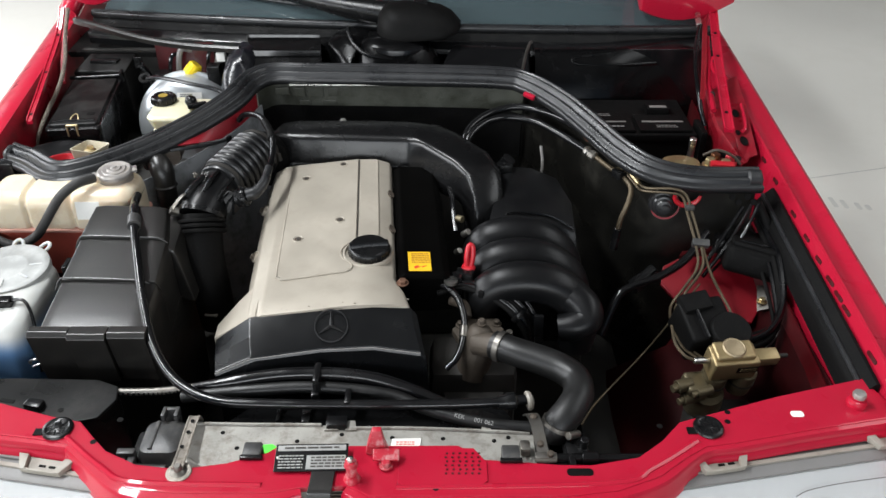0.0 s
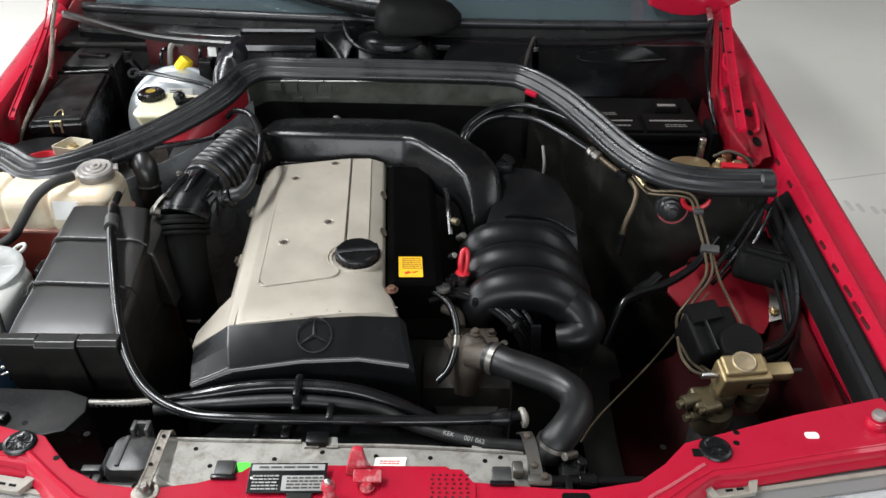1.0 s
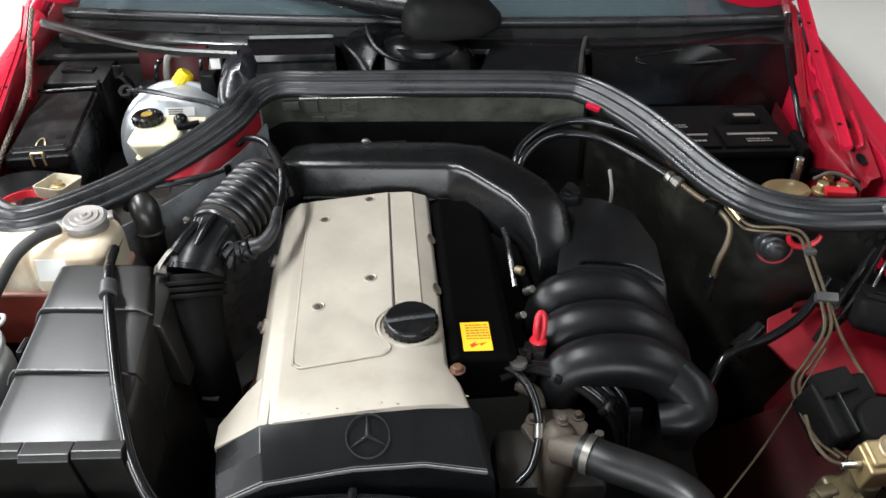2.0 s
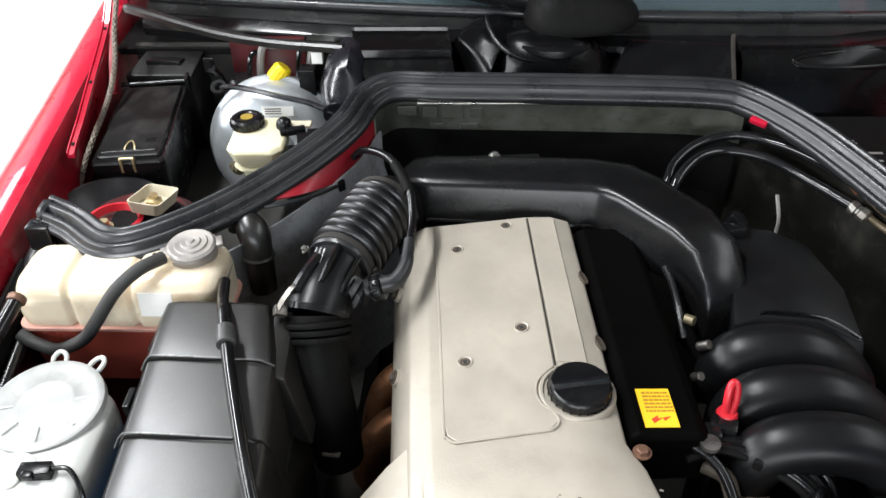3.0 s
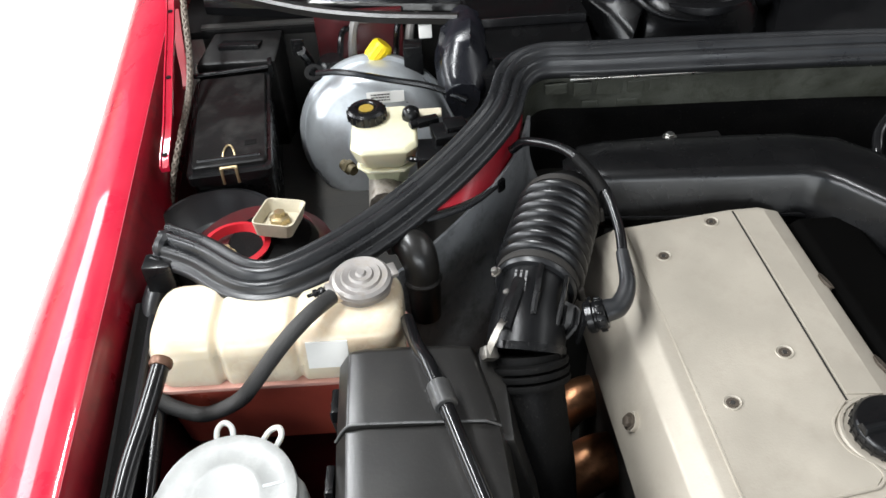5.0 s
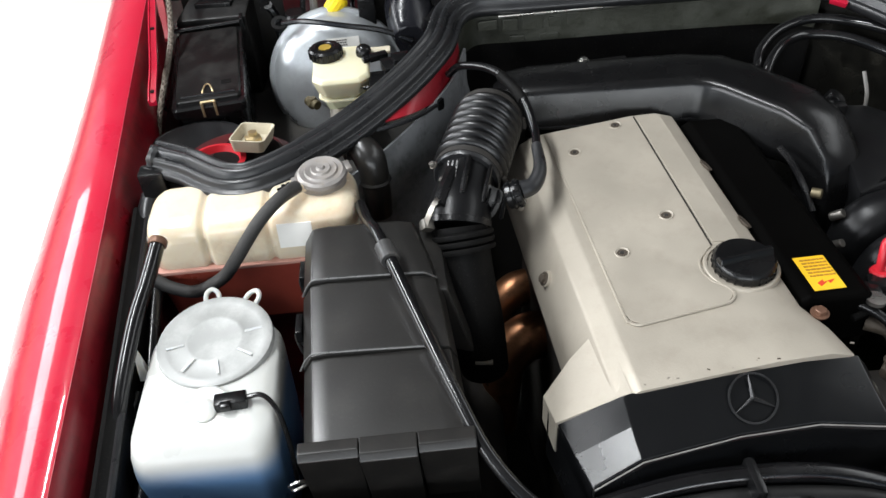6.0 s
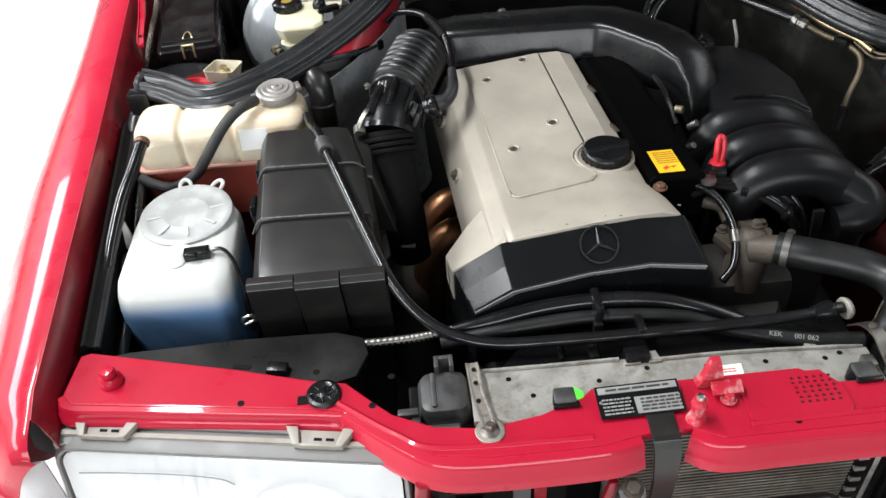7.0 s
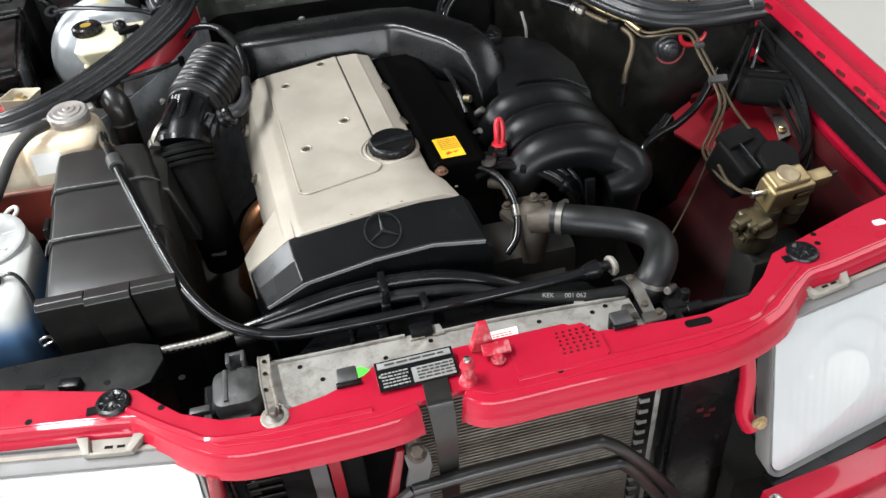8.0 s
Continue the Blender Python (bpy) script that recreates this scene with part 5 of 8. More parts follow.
cover = part("valve_cover", eng(bevelled(loft([cover_section(-0.210, -0.001, right=0.120), cover_section(-0.17, 0, right=0.112), cover_section(-0.135, 0), cover_section(0.0), cover_section(0.12), cover_section(0.256)]), 0.003, 2, 20)), CHAMP, engine, "champagne enamelled valve cover with small scuffs")
flare_in = [(-0.116, -0.2088, 0.8475), (-0.116, -0.108, 0.8445), (-0.116, -0.108, 0.74), (-0.116, -0.2088, 0.74)]
flare_mid = [(-0.154, -0.2005, 0.8200), (-0.156, -0.124, 0.8120), (-0.156, -0.124, 0.74), (-0.154, -0.2005, 0.74)]
flare_out = [(-0.188, -0.1915, 0.7930), (-0.191, -0.147, 0.7825), (-0.191, -0.147, 0.74), (-0.188, -0.1915, 0.74)]
part("cover_flare", eng(bevelled(loft([flare_in, flare_mid, flare_out]), 0.0022, 2)), CHAMP, engine, "flared front corner of the cover", sharp=25)
part("front_cheek", eng(loft([[(-0.190, -0.166, 0.780), (-0.174, -0.276, 0.797), (-0.162, -0.272, 0.797), (-0.160, -0.166, 0.780)], [(-0.190, -0.166, 0.70), (-0.174, -0.276, 0.70), (-0.162, -0.272, 0.70), (-0.160, -0.166, 0.70)]])), FRONT, engine)
fr = [[(-0.186, -0.190, 0.70), (-0.186, -0.190, 0.790), (-0.125, -0.2085, 0.8450), (-0.02, -0.2045, 0.8555), (0.06, -0.205, 0.858), (0.119, -0.209, 0.851), (0.128, -0.211, 0.840), (0.135, -0.215, 0.70)],
      [(-0.182, -0.235, 0.70), (-0.180, -0.236, 0.7950), (-0.1235, -0.236, 0.8298), (-0.02, -0.231, 0.8430), (0.06, -0.231, 0.845), (0.122, -0.238, 0.838), (0.132, -0.240, 0.828), (0.140, -0.244, 0.70)],
      [(-0.174, -0.278, 0.70), (-0.173, -0.2775, 0.800), (-0.120, -0.264, 0.8135), (-0.02, -0.257, 0.820), (0.06, -0.259, 0.822), (0.130, -0.272, 0.818), (0.138, -0.274, 0.808), (0.146, -0.274, 0.70)],
      [(-0.173, -0.280, 0.70), (-0.172, -0.280, 0.795), (-0.120, -0.267, 0.8080), (-0.02, -0.260, 0.814), (0.06, -0.262, 0.816), (0.130, -0.275, 0.812), (0.138, -0.277, 0.803), (0.146, -0.277, 0.70)]]
part("front_cover", eng(bevelled(loft(fr), 0.0015, 2, 22)), FRONT, engine, "gloss black sloping timing cover", sharp=12)
part("cover_edge", eng(tube([(-0.172, -0.2800, 0.7990), (-0.120, -0.2668, 0.8125), (-0.02, -0.2598, 0.8185), (0.06, -0.2618, 0.8205), (0.130, -0.2748, 0.8165)], 0.0008, 6, 1, False)), GREYPLASTIC, engine, "thin pale grey line along the lower edge")
# raised plates on the cover
panel_outline = [(-0.093, -0.108), (-0.090, -0.120), (-0.081, -0.127), (0.018, -0.122), (0.029, -0.112), (0.025, -0.100), (0.013, -0.088), (0.008, -0.071), (0.012, -0.053), (0.024, -0.040), (0.0335, -0.034), (0.0335, 0.252), (-0.093, 0.252)]
part("spark_panel", sloped(prism(panel_outline, 0.8615, 0.8650, 0.0016)), CHAMP, engine)
part("panel_bead", sloped(tube([(-0.0935, 0.25, 0.8640), (-0.0935, 0.0, 0.8640), (-0.0935, -0.110, 0.8640), (-0.0915, -0.121, 0.8640), (-0.084, -0.1275, 0.8640), (-0.07, -0.1275, 0.8640), (0.008, -0.1235, 0.8640), (0.021, -0.1215, 0.8640), (0.028, -0.113, 0.8640), (0.024, -0.100, 0.8640), (0.013, -0.088, 0.8640), (0.0085, -0.071, 0.8640), (0.012, -0.054, 0.8640), (0.023, -0.042, 0.8640), (0.032, -0.034, 0.8640)], 0.0018, 6, 3)), CHAMP, engine)
part("filler_plinth", eng(loft([[(0.0535 + 0.044 * math.cos(a) * s, -0.072 + 0.044 * math.sin(a) * s, z) for a in (2 * math.pi * k / 28 for k in range(28))] for s, z in ((0.97, 0.858), (0.96, 0.8625), (0.92, 0.8645), (0.86, 0.8645), (0.83, 0.861), (0.70, 0.861))])), CHAMP, engine)
part("rib_plate", eng(prism([(0.038, -0.026), (0.072, -0.030), (0.072, 0.250), (0.038, 0.252)], 0.861, 0.8635, 0.0015)), CHAMP, engine)
part("groove", eng(span(0.0343, 0.0364, -0.032, 0.252, 0.8605, 0.8628, 0)), SOOT, engine)
for x, y in ((-0.066, 0.194), (0.004, 0.237), (0.004, 0.032), (-0.066, -0.016)):
    part("bolt_well", sloped(lathe([(0.0050, 0.8620), (0.0085, 0.8620), (0.0090, 0.8655), (0.0082, 0.8664), (0.0072, 0.8655), (0.0060, 0.8630)], at(x, y, 0), 20)), CHAMP, engine)
    part("bolt", sloped(lathe([(0, 0.8632), (0.0026, 0.8632), (0.0030, 0.8656), (0.0058, 0.8658), (0.0062, 0.8651), (0.0064, 0.861), (0, 0.861)], at(x, y, 0), 12)), CAST, engine)
    part("bolt_socket", sloped(lathe([(0, 0.8640), (0.0026, 0.8640), (0.0026, 0.8661), (0, 0.8661)], at(x, y, 0), 6)), SOOT, engine)
for y, z in ((0.015, 0.802), (0.165, 0.806)):
    part("side_bolt", eng(bolt((-0.150, y, z), 0.006, 0.006, pose(0, 0, 0, 0, -64, 0))), CAST, engine)
    part("bolt_boss", eng(lathe([(0, -0.006), (0.011, -0.006), (0.0105, 0.001), (0, 0.001)], Matrix.Translation((-0.149, y, z)) @ pose(0, 0, 0, 0, -64, 0), 18)), CHAMP, engine)
# Dark ellipses paint the shade inside the notches of the cover's edge.
for y in (0.010, 0.130):
    part("scallop_shade", eng(moved(lathe([(0, -0.004), (0.0085, -0.003), (0.0095, 0.0006), (0.0080, 0.0003), (0, -0.0004)], Matrix.Diagonal((0.62, 1.35, 1, 1)), 22), pose(0.0950, y, 0.8540, 0, 33, 8))), CAST, engine, "dark patch painting the shade in a cover notch")
part("scuff", eng(prism([(-0.108, -0.165), (-0.080, -0.172), (-0.078, -0.169), (-0.104, -0.160)], 0.8604, 0.8610, 0)), ALU, engine, "rubbed patch").location.z -= 0.0112
rnd = random.Random(7)
for k in range(9):
    x = -0.11 + 0.23 * rnd.random()
    part("chip", eng(box((x, -0.2045 - 0.006 * rnd.random() + 0.004, 0.8614 - fall(x)), (0.003 * rnd.uniform(0.5, 1.4), 0.0014, 0.0012), 0, pose(0, 0, 0, 0, 0, rnd.uniform(-40, 40)))), CAST if k % 4 == 0 else ALU, engine)
# emblem drawn as a plain ring on the front
SM = EM @ pose(-0.0015, -0.2345, 0.8432, 38, 0, 0)
part("emblem", moved(lathe([(0.0235, 0), (0.0255, 0), (0.0255, 0.0014), (0.0235, 0.0014), (0.0235, 0)], at(0, 0, 0), 40), SM), EMBLEM, engine, "raised ring emblem, dark on the black cover")
for k in range(3):
    part("emblem_ray", moved(loft([[(-0.0028, 0, 0.0002), (0.0028, 0, 0.0002), (0.0004, 0.0235, 0.0002), (-0.0004, 0.0235, 0.0002)], [(-0.0004, 0, 0.0022), (0.0004, 0, 0.0022), (0.0001, 0.0235, 0.0010), (-0.0001, 0.0235, 0.0010)]]), SM @ pose(0, 0, 0, 0, 0, 120 * k)), EMBLEM, engine)

# oil filler cap
cap = thing("oil_filler_cap", ev(0.0555, -0.072, 0.868), "ribbed black oil filler cap on the valve cover", "cap")
CM = EM @ at(0.0555, -0.072, 0.859, 0, 0, 6)
part("disc", moved(lathe([(0, 0), (0.030, 0), (0.034, 0.004), (0.035, 0.010), (0.034, 0.015), (0.031, 0.018), (0, 0.019)], CM, 40), Matrix()), BLACK, cap)
part("grip", moved(loft([[(-0.033, -0.008, 0.015), (0.033, -0.008, 0.015), (0.033, 0.008, 0.015), (-0.033, 0.008, 0.015)], [(-0.032, -0.0035, 0.0245), (0.032, -0.0035, 0.0245), (0.032, 0.0035, 0.0245), (-0.032, 0.0035, 0.0245)]], bevel=0.0025), CM), BLACK, cap)
for k in range(24):
    part("knurl", moved(box((0.0343 * math.cos(math.tau * k / 24), 0.0343 * math.sin(math.tau * k / 24), 0.009), (0.002, 0.002, 0.010), 0.0006), CM), BLACK, cap)

# ignition coil cover
coil = thing("coil_cover", ev(0.146, 0.06, 0.85), "dark brown-black ignition coil cover with a warning label", "cover")
rings = []
for y, w in ((-0.130, 0.0), (-0.124, 0.006), (0.236, 0.006)):
    rings.append([(0.101, y, 0.78), (0.101, y, 0.842 + w), (0.112, y, 0.849 + w * 0.9), (0.176, y, 0.846 + w * 0.8), (0.187, y, 0.836 + w), (0.190, y, 0.78)])
part("lid", eng(loft(rings, bevel=0.003)), mat("brown_black_plastic", (0.0018, 0.0017, 0.0016), 0.5, bump=0.15, dirt=0.2, dirt_colour=(0.0028, 0.0026, 0.0024), sheen=0.012), coil)
part("toe", eng(prism([(0.190, -0.122), (0.205, -0.118), (0.208, -0.10), (0.190, -0.095)], 0.80, 0.835, 0.003)), BLACK, coil)
LM = EM @ pose(0.1375, -0.091, 0.8537, 0, 2.5, 0)
part("warning_label", moved(box((0, 0, 0), (0.037, 0.054, 0.0008), 0.0002), LM), LABEL_YELLOW, coil, "yellow label with a red flash")
bars((0.034, 0.034), 6, INK_BROWN, coil, LM @ Matrix.Translation((0.002, 0.008, 0.0002)), seed=9)
flash = [(-0.010, -0.016), (-0.002, -0.0115), (-0.0025, -0.0155), (0.012, -0.0125), (0.004, -0.0185), (0.003, -0.0145), (-0.008, -0.0215)]
part("flash", moved(prism(flash, 0.0004, 0.0009, 0), LM), INK_RED, coil)
for y, z in ((-0.140, 0.858), (0.0, 0.0)):
    if z:
        part("fixing", eng(bolt((0.108, y - 0.010, z - 0.004), 0.0065, 0.007)), RUST, coil)
        part("fixing_eye", eng(lathe([(0.005, 0), (0.011, 0), (0.011, 0.005), (0.005, 0.005)], at(0.186, y + 0.009, 0.838), 18)), STEEL, coil)

# intake duct over the back of the engine
duct = thing("intake_duct", (0.0, 0.72, 0.85), "satin black moulded intake duct behind the valve cover", "intake duct")


def duct_rings(centres, ws, hs, r=0.018):
    path = [Vector(c) for c in centres]
    rings = []
    for i, c in enumerate(path):
        t = (path[min(i + 1, len(path) - 1)] - path[max(i - 1, 0)]).normalized()
        flat = Vector((t.y, -t.x, 0)).normalized()
        up = flat.cross(t).normalized()
        shape = [(-1, -0.8), (-1, 0.40), (-0.95, 0.68), (-0.82, 0.86), (-0.55, 0.97), (0.0, 1.02), (0.50, 1.0), (0.62, 0.96), (0.70, 0.87), (0.755, 0.70), (0.86, 0.2), (0.985, -0.35), (1.05, -0.7), (0.90, -0.95), (-0.85, -0.95)]
        rings.append([c + flat * a * ws[i] + up * b * hs[i] for a, b in shape])
    return rings


part("body", loft(duct_rings([(-0.262, 0.745, 0.845), (-0.245, 0.743, 0.850), (-0.215, 0.738, 0.853), (-0.10, 0.728, 0.857), (0.015, 0.721, 0.858), (0.050, 0.710, 0.858), (0.075, 0.685, 0.858), (0.132, 0.612, 0.856), (0.152, 0.580, 0.850), (0.160, 0.552, 0.832), (0.162, 0.535, 0.80), (0.163, 0.528, 0.74)],
                             [0.030, 0.046, 0.052, 0.054, 0.054, 0.056, 0.056, 0.052, 0.044, 0.036, 0.034, 0.034], [0.028, 0.038, 0.040, 0.040, 0.040, 0.040, 0.040, 0.040, 0.036, 0.034, 0.034, 0.034], 0.026)), DUCT, duct, sharp=60)
part("flange_seam", tube([(-0.225, 0.688, 0.835), (-0.10, 0.676, 0.838), (0.012, 0.668, 0.839), (0.050, 0.655, 0.838), (0.095, 0.606, 0.836), (0.118, 0.566, 0.830)], 0.004, 8), BLACK, duct)
part("rear_plate", eng(prism([(-0.10, 0.375), (0.07, 0.375), (0.07, 0.40), (-0.10, 0.40)], 0.872, 0.878, 0.002)), BLACK_MATT, duct, "black bracket behind the duct")
part("rear_bolt", eng(bolt((0.0, 0.388, 0.882), 0.006, 0.007)), STEEL, duct)

# intake manifold with three runners
intake = thing("intake_manifold", (0.23, 0.38, 0.80), "black ribbed intake manifold with three curved runners", "intake manifold")
part("plenum", loft([[(0.165, 0.467, 0.838), (0.20, 0.482, 0.842), (0.270, 0.475, 0.842), (0.322, 0.452, 0.824), (0.332, 0.437, 0.76), (0.165, 0.447, 0.76)],
                     [(0.185, 0.56, 0.846), (0.21, 0.565, 0.85), (0.27, 0.56, 0.85), (0.325, 0.54, 0.835), (0.34, 0.53, 0.76), (0.18, 0.55, 0.76)],
                     [(0.20, 0.66, 0.842), (0.22, 0.66, 0.846), (0.26, 0.655, 0.845), (0.31, 0.64, 0.83), (0.32, 0.63, 0.76), (0.19, 0.65, 0.76)]], bevel=0.005), RUNNER, intake)
part("plenum_edge", tube([(0.198, 0.481, 0.844), (0.212, 0.484, 0.846), (0.268, 0.477, 0.845), (0.293, 0.469, 0.839), (0.318, 0.457, 0.828)], 0.002, 6, 3), BLACK, intake)
for k in range(3):
    y = 0.428 - 0.068 * k
    dx = 0.004 * k - 0.004
    path = [(0.146, y - 0.004, 0.765), (0.150 + dx * 0.3, y - 0.002, 0.802), (0.174 + dx, y, 0.826), (0.220 + dx, y - 0.002, 0.834), (0.262 + dx, y - 0.006, 0.825), (0.294 + dx, y - 0.012, 0.799), (0.305 + dx, y - 0.018, 0.762), (0.300 + dx, y - 0.022, 0.715)]
    part("runner", tube(path, lambda s: 0.029 + 0.005 * math.sin(math.pi * s), 20, 5), RUNNER, intake, "curved black runner")
part("front_elbow", tube([(0.290, 0.278, 0.814), (0.310, 0.254, 0.806), (0.310, 0.238, 0.794), (0.290, 0.232, 0.787), (0.268, 0.234, 0.782)], lambda s: 0.030 - 0.008 * s, 16, 5), RUNNER, intake)
part("web", span(0.16, 0.30, 0.29, 0.49, 0.70, 0.805, 0.012), BLACK_MATT, intake)
part("stay", loft([[(0.225, 0.222, 0.815), (0.240, 0.222, 0.815), (0.240, 0.228, 0.815), (0.225, 0.228, 0.815)], [(0.23, 0.216, 0.74), (0.242, 0.216, 0.74), (0.242, 0.222, 0.74), (0.23, 0.222, 0.74)]], bevel=0.001), BLACK, intake)
part("foot", span(0.20, 0.33, 0.30, 0.58, 0.30, 0.72, 0.02), SOOT, intake)

dip = thing("dipstick", (0.126, 0.345, 0.83), "red plastic dipstick handle beside the manifold", "dipstick")
part("handle", tube([(0.122, 0.328, 0.836), (0.121, 0.330, 0.852), (0.123, 0.336, 0.866), (0.127, 0.340, 0.871), (0.131, 0.338, 0.867), (0.131, 0.332, 0.852), (0.128, 0.328, 0.836)], 0.0045, 10, 5), RED_PLASTIC, dip)
part("collar", lathe([(0, 0), (0.010, 0), (0.012, 0.004), (0.010, 0.008), (0, 0.009)], at(0.124, 0.328, 0.830), 18), RED_PLASTIC, dip)
part("tube", rod((0.124, 0.328, 0.62), (0.124, 0.328, 0.832), 0.006), SOOT, dip)

# exhaust manifold on the other side
ex = thing("exhaust_manifold", (-0.28, 0.45, 0.62), "heat-tinted coppery exhaust manifold pipes", "exhaust manifold")
for y, z, r in ((0.588, 0.606, 0.027), (0.486, 0.606, 0.034)):
    part("pipe", tube([(-0.205, y + 0.004, z + 0.004), (-0.238, y + 0.002, z + 0.006), (-0.268, y - 0.004, z), (-0.292, y - 0.016, z - 0.026), (-0.304, y - 0.030, z - 0.075), (-0.31, y - 0.04, z - 0.14)], lambda q, r=r: r * (0.92 + 0.12 * math.sin(math.pi * min(1, q * 1.6))), 20, 6), COPPER, ex, "heat-tinted manifold runner")
    part("flange", box((-0.212, y, z + 0.004), (0.012, 0.084, 0.074), 0.006), SOOT, ex)
    for dy in (-0.036, 0.036):
        part("nut", bolt((-0.219, y + dy, z + 0.01), 0.007, 0.012, pose(0, 0, 0, 0, -90, 0)), RUST, ex)
part("downpipe", tube([(-0.335, 0.5, 0.53), (-0.34, 0.38, 0.50), (-0.34, 0.30, 0.40), (-0.33, 0.35, 0.25)], 0.035, 14), SOOT, ex)
solo("manifold_bracket", prism([(-0.345, 0.365), (-0.322, 0.362), (-0.318, 0.395), (-0.335, 0.402)], 0.700, 0.704, 0.001), ALU, "small bright bracket beside the exhaust", "bracket")

# thermostat housing and pump
thermo = thing("thermostat_housing", (0.145, 0.22, 0.78), "corroded grey-brown aluminium thermostat housing", "thermostat housing")
part("body", lathe([(0, -0.07), (0.030, -0.07), (0.033, -0.03), (0.028, -0.008), (0.027, 0.008), (0.018, 0.020), (0.008, 0.024), (0, 0.025)], at(0.138, 0.208, 0.783, -14, 10, 0) @ Matrix.Diagonal((0.88, 0.88, 0.95, 1)), 18), CAST, thermo)
part("neck", rod((0.132, 0.196, 0.782), (0.172, 0.172, 0.797), 0.019), CAST, thermo)
part("flange", prism([(0.095, 0.235), (0.120, 0.262), (0.165, 0.262), (0.18, 0.235), (0.165, 0.20), (0.11, 0.20)], 0.766, 0.780, 0.004), CAST, thermo)
for x, y in ((0.110, 0.242), (0.168, 0.246), (0.142, 0.214)):
    part("bolt", bolt((x, y, 0.780 + 0.028 * (x == 0.142)), 0.0055, 0.008), CAST, thermo)
part("lug", tube([(0.12, 0.25, 0.79), (0.115, 0.27, 0.80), (0.095, 0.285, 0.80)], 0.009, 10), CAST, thermo)
part("pump_body", lathe([(0, -0.07), (0.06, -0.07), (0.065, 0.02), (0.05, 0.05), (0, 0.05)], at(0.13, 0.20, 0.66, 20, 0, 0), 24), SOOT, thermo)

rh = thing("radiator_hose", (0.24, 0.1, 0.78), "thick black rubber radiator hose with steel clamps", "hose")
part("hose", tube([(0.160, 0.180, 0.794), (0.190, 0.160, 0.797), (0.230, 0.140, 0.797), (0.258, 0.122, 0.796), (0.275, 0.098, 0.796), (0.273, 0.066, 0.797), (0.258, 0.040, 0.794), (0.243, 0.026, 0.784), (0.236, 0.020, 0.765), (0.234, 0.018, 0.73)], 0.0222, 18, 6), SATIN, rh)
clamp((0.170, 0.173, 0.7955), (0.19, 0.160, 0.797), 0.0224, rh, width=0.009)
clamp((0.242, 0.025, 0.783), (0.237, 0.021, 0.768), 0.0226, rh, width=0.006)

# ---- radiator ----
rad = thing("radiator", (-0.02, 0.02, 0.3), "radiator with a dirty grey top rail and black end tanks", "radiator")
rail = [(-0.272, 0.032), (-0.272, -0.040), (-0.21, -0.046), (0.205, -0.052), (0.205, 0.012), (0.05, 0.022), (-0.06, 0.022), (-0.075, 0.030)]
part("top_rail", prism(rail, 0.766, 0.776, 0.002), RADALU, rad, "dirty grey sheet-metal top rail")
part("rail_lip", tube([(-0.270, 0.032, 0.777), (-0.18, 0.030, 0.777), (-0.09, 0.029, 0.777)], 0.0028, 6), RADALU, rad)
part("rail_lip", tube([(-0.055, 0.023, 0.777), (0.05, 0.022, 0.777), (0.20, 0.013, 0.777)], 0.0028, 6), RADALU, rad)
for x, w in ((-0.075, 0.020), (-0.048, 0.016), (0.14, 0.014)):
    part("rail_notch", prism([(x - w / 2, 0.018), (x + w / 2, 0.018), (x + w * 0.3, 0.036), (x - w * 0.3, 0.036)], 0.7745, 0.7790, 0.001), RADALU, rad)
for x, y in ((-0.225, 0.016), (-0.20, -0.012), (-0.06, 0.012), (0.01, 0.006), (0.08, 0.004), (0.15, 0.0), (-0.12, 0.0), (0.17, 0.006)):
    part("hole", lathe([(0, 0.7758), (0.0032, 0.7758), (0.0032, 0.7766), (0, 0.7766)], at(x, y, 0), 10), BLACK_MATT, rad)
part("core", span(-0.30, 0.23, -0.012, 0.028, 0.26, 0.766, 0.002), BLACK_MATT, rad)
part("end_tank", loft([[(-0.303 + x * 1.0, 0.004 + y, z) for x, y in rrect(0.062 * q, 0.066 * q, 0.014 * q, 4)] for z, q in ((0.28, 1.0), (0.755, 1.0), (0.772, 0.97), (0.781, 0.86), (0.784, 0.60))]), ENDTANK, rad, "dusty black plastic end tank")
part("tank_rib", span(-0.318, -0.312, -0.020, 0.030, 0.770, 0.786, 0.002), ENDTANK, rad)
part("tank_lug", merge(box((-0.300, 0.045, 0.778), (0.022, 0.006, 0.034), 0.002), box((-0.309, 0.038, 0.790), (0.005, 0.018, 0.012), 0.001), box((-0.291, 0.038, 0.790), (0.005, 0.018, 0.012), 0.001)), ENDTANK, rad)
part("tank_neck", merge(box((-0.346, -0.022, 0.774), (0.024, 0.010, 0.018), 0.002), box((-0.352, -0.030, 0.770), (0.012, 0.022, 0.010), 0.002), box((-0.338, -0.034, 0.770), (0.010, 0.016, 0.014), 0.002)), ENDTANK, rad)
part("tank_neck", rod((-0.340, -0.040, 0.766), (-0.288, -0.044, 0.768), 0.008), ENDTANK, rad)
part("end_tank", span(0.206, 0.252, -0.05, 0.036, 0.28, 0.768, 0.008), BLACK, rad, "black plastic end tank")
part("tank_neck", rod((0.233, 0.018, 0.70), (0.235, 0.019, 0.762), 0.020), BLACK, rad)
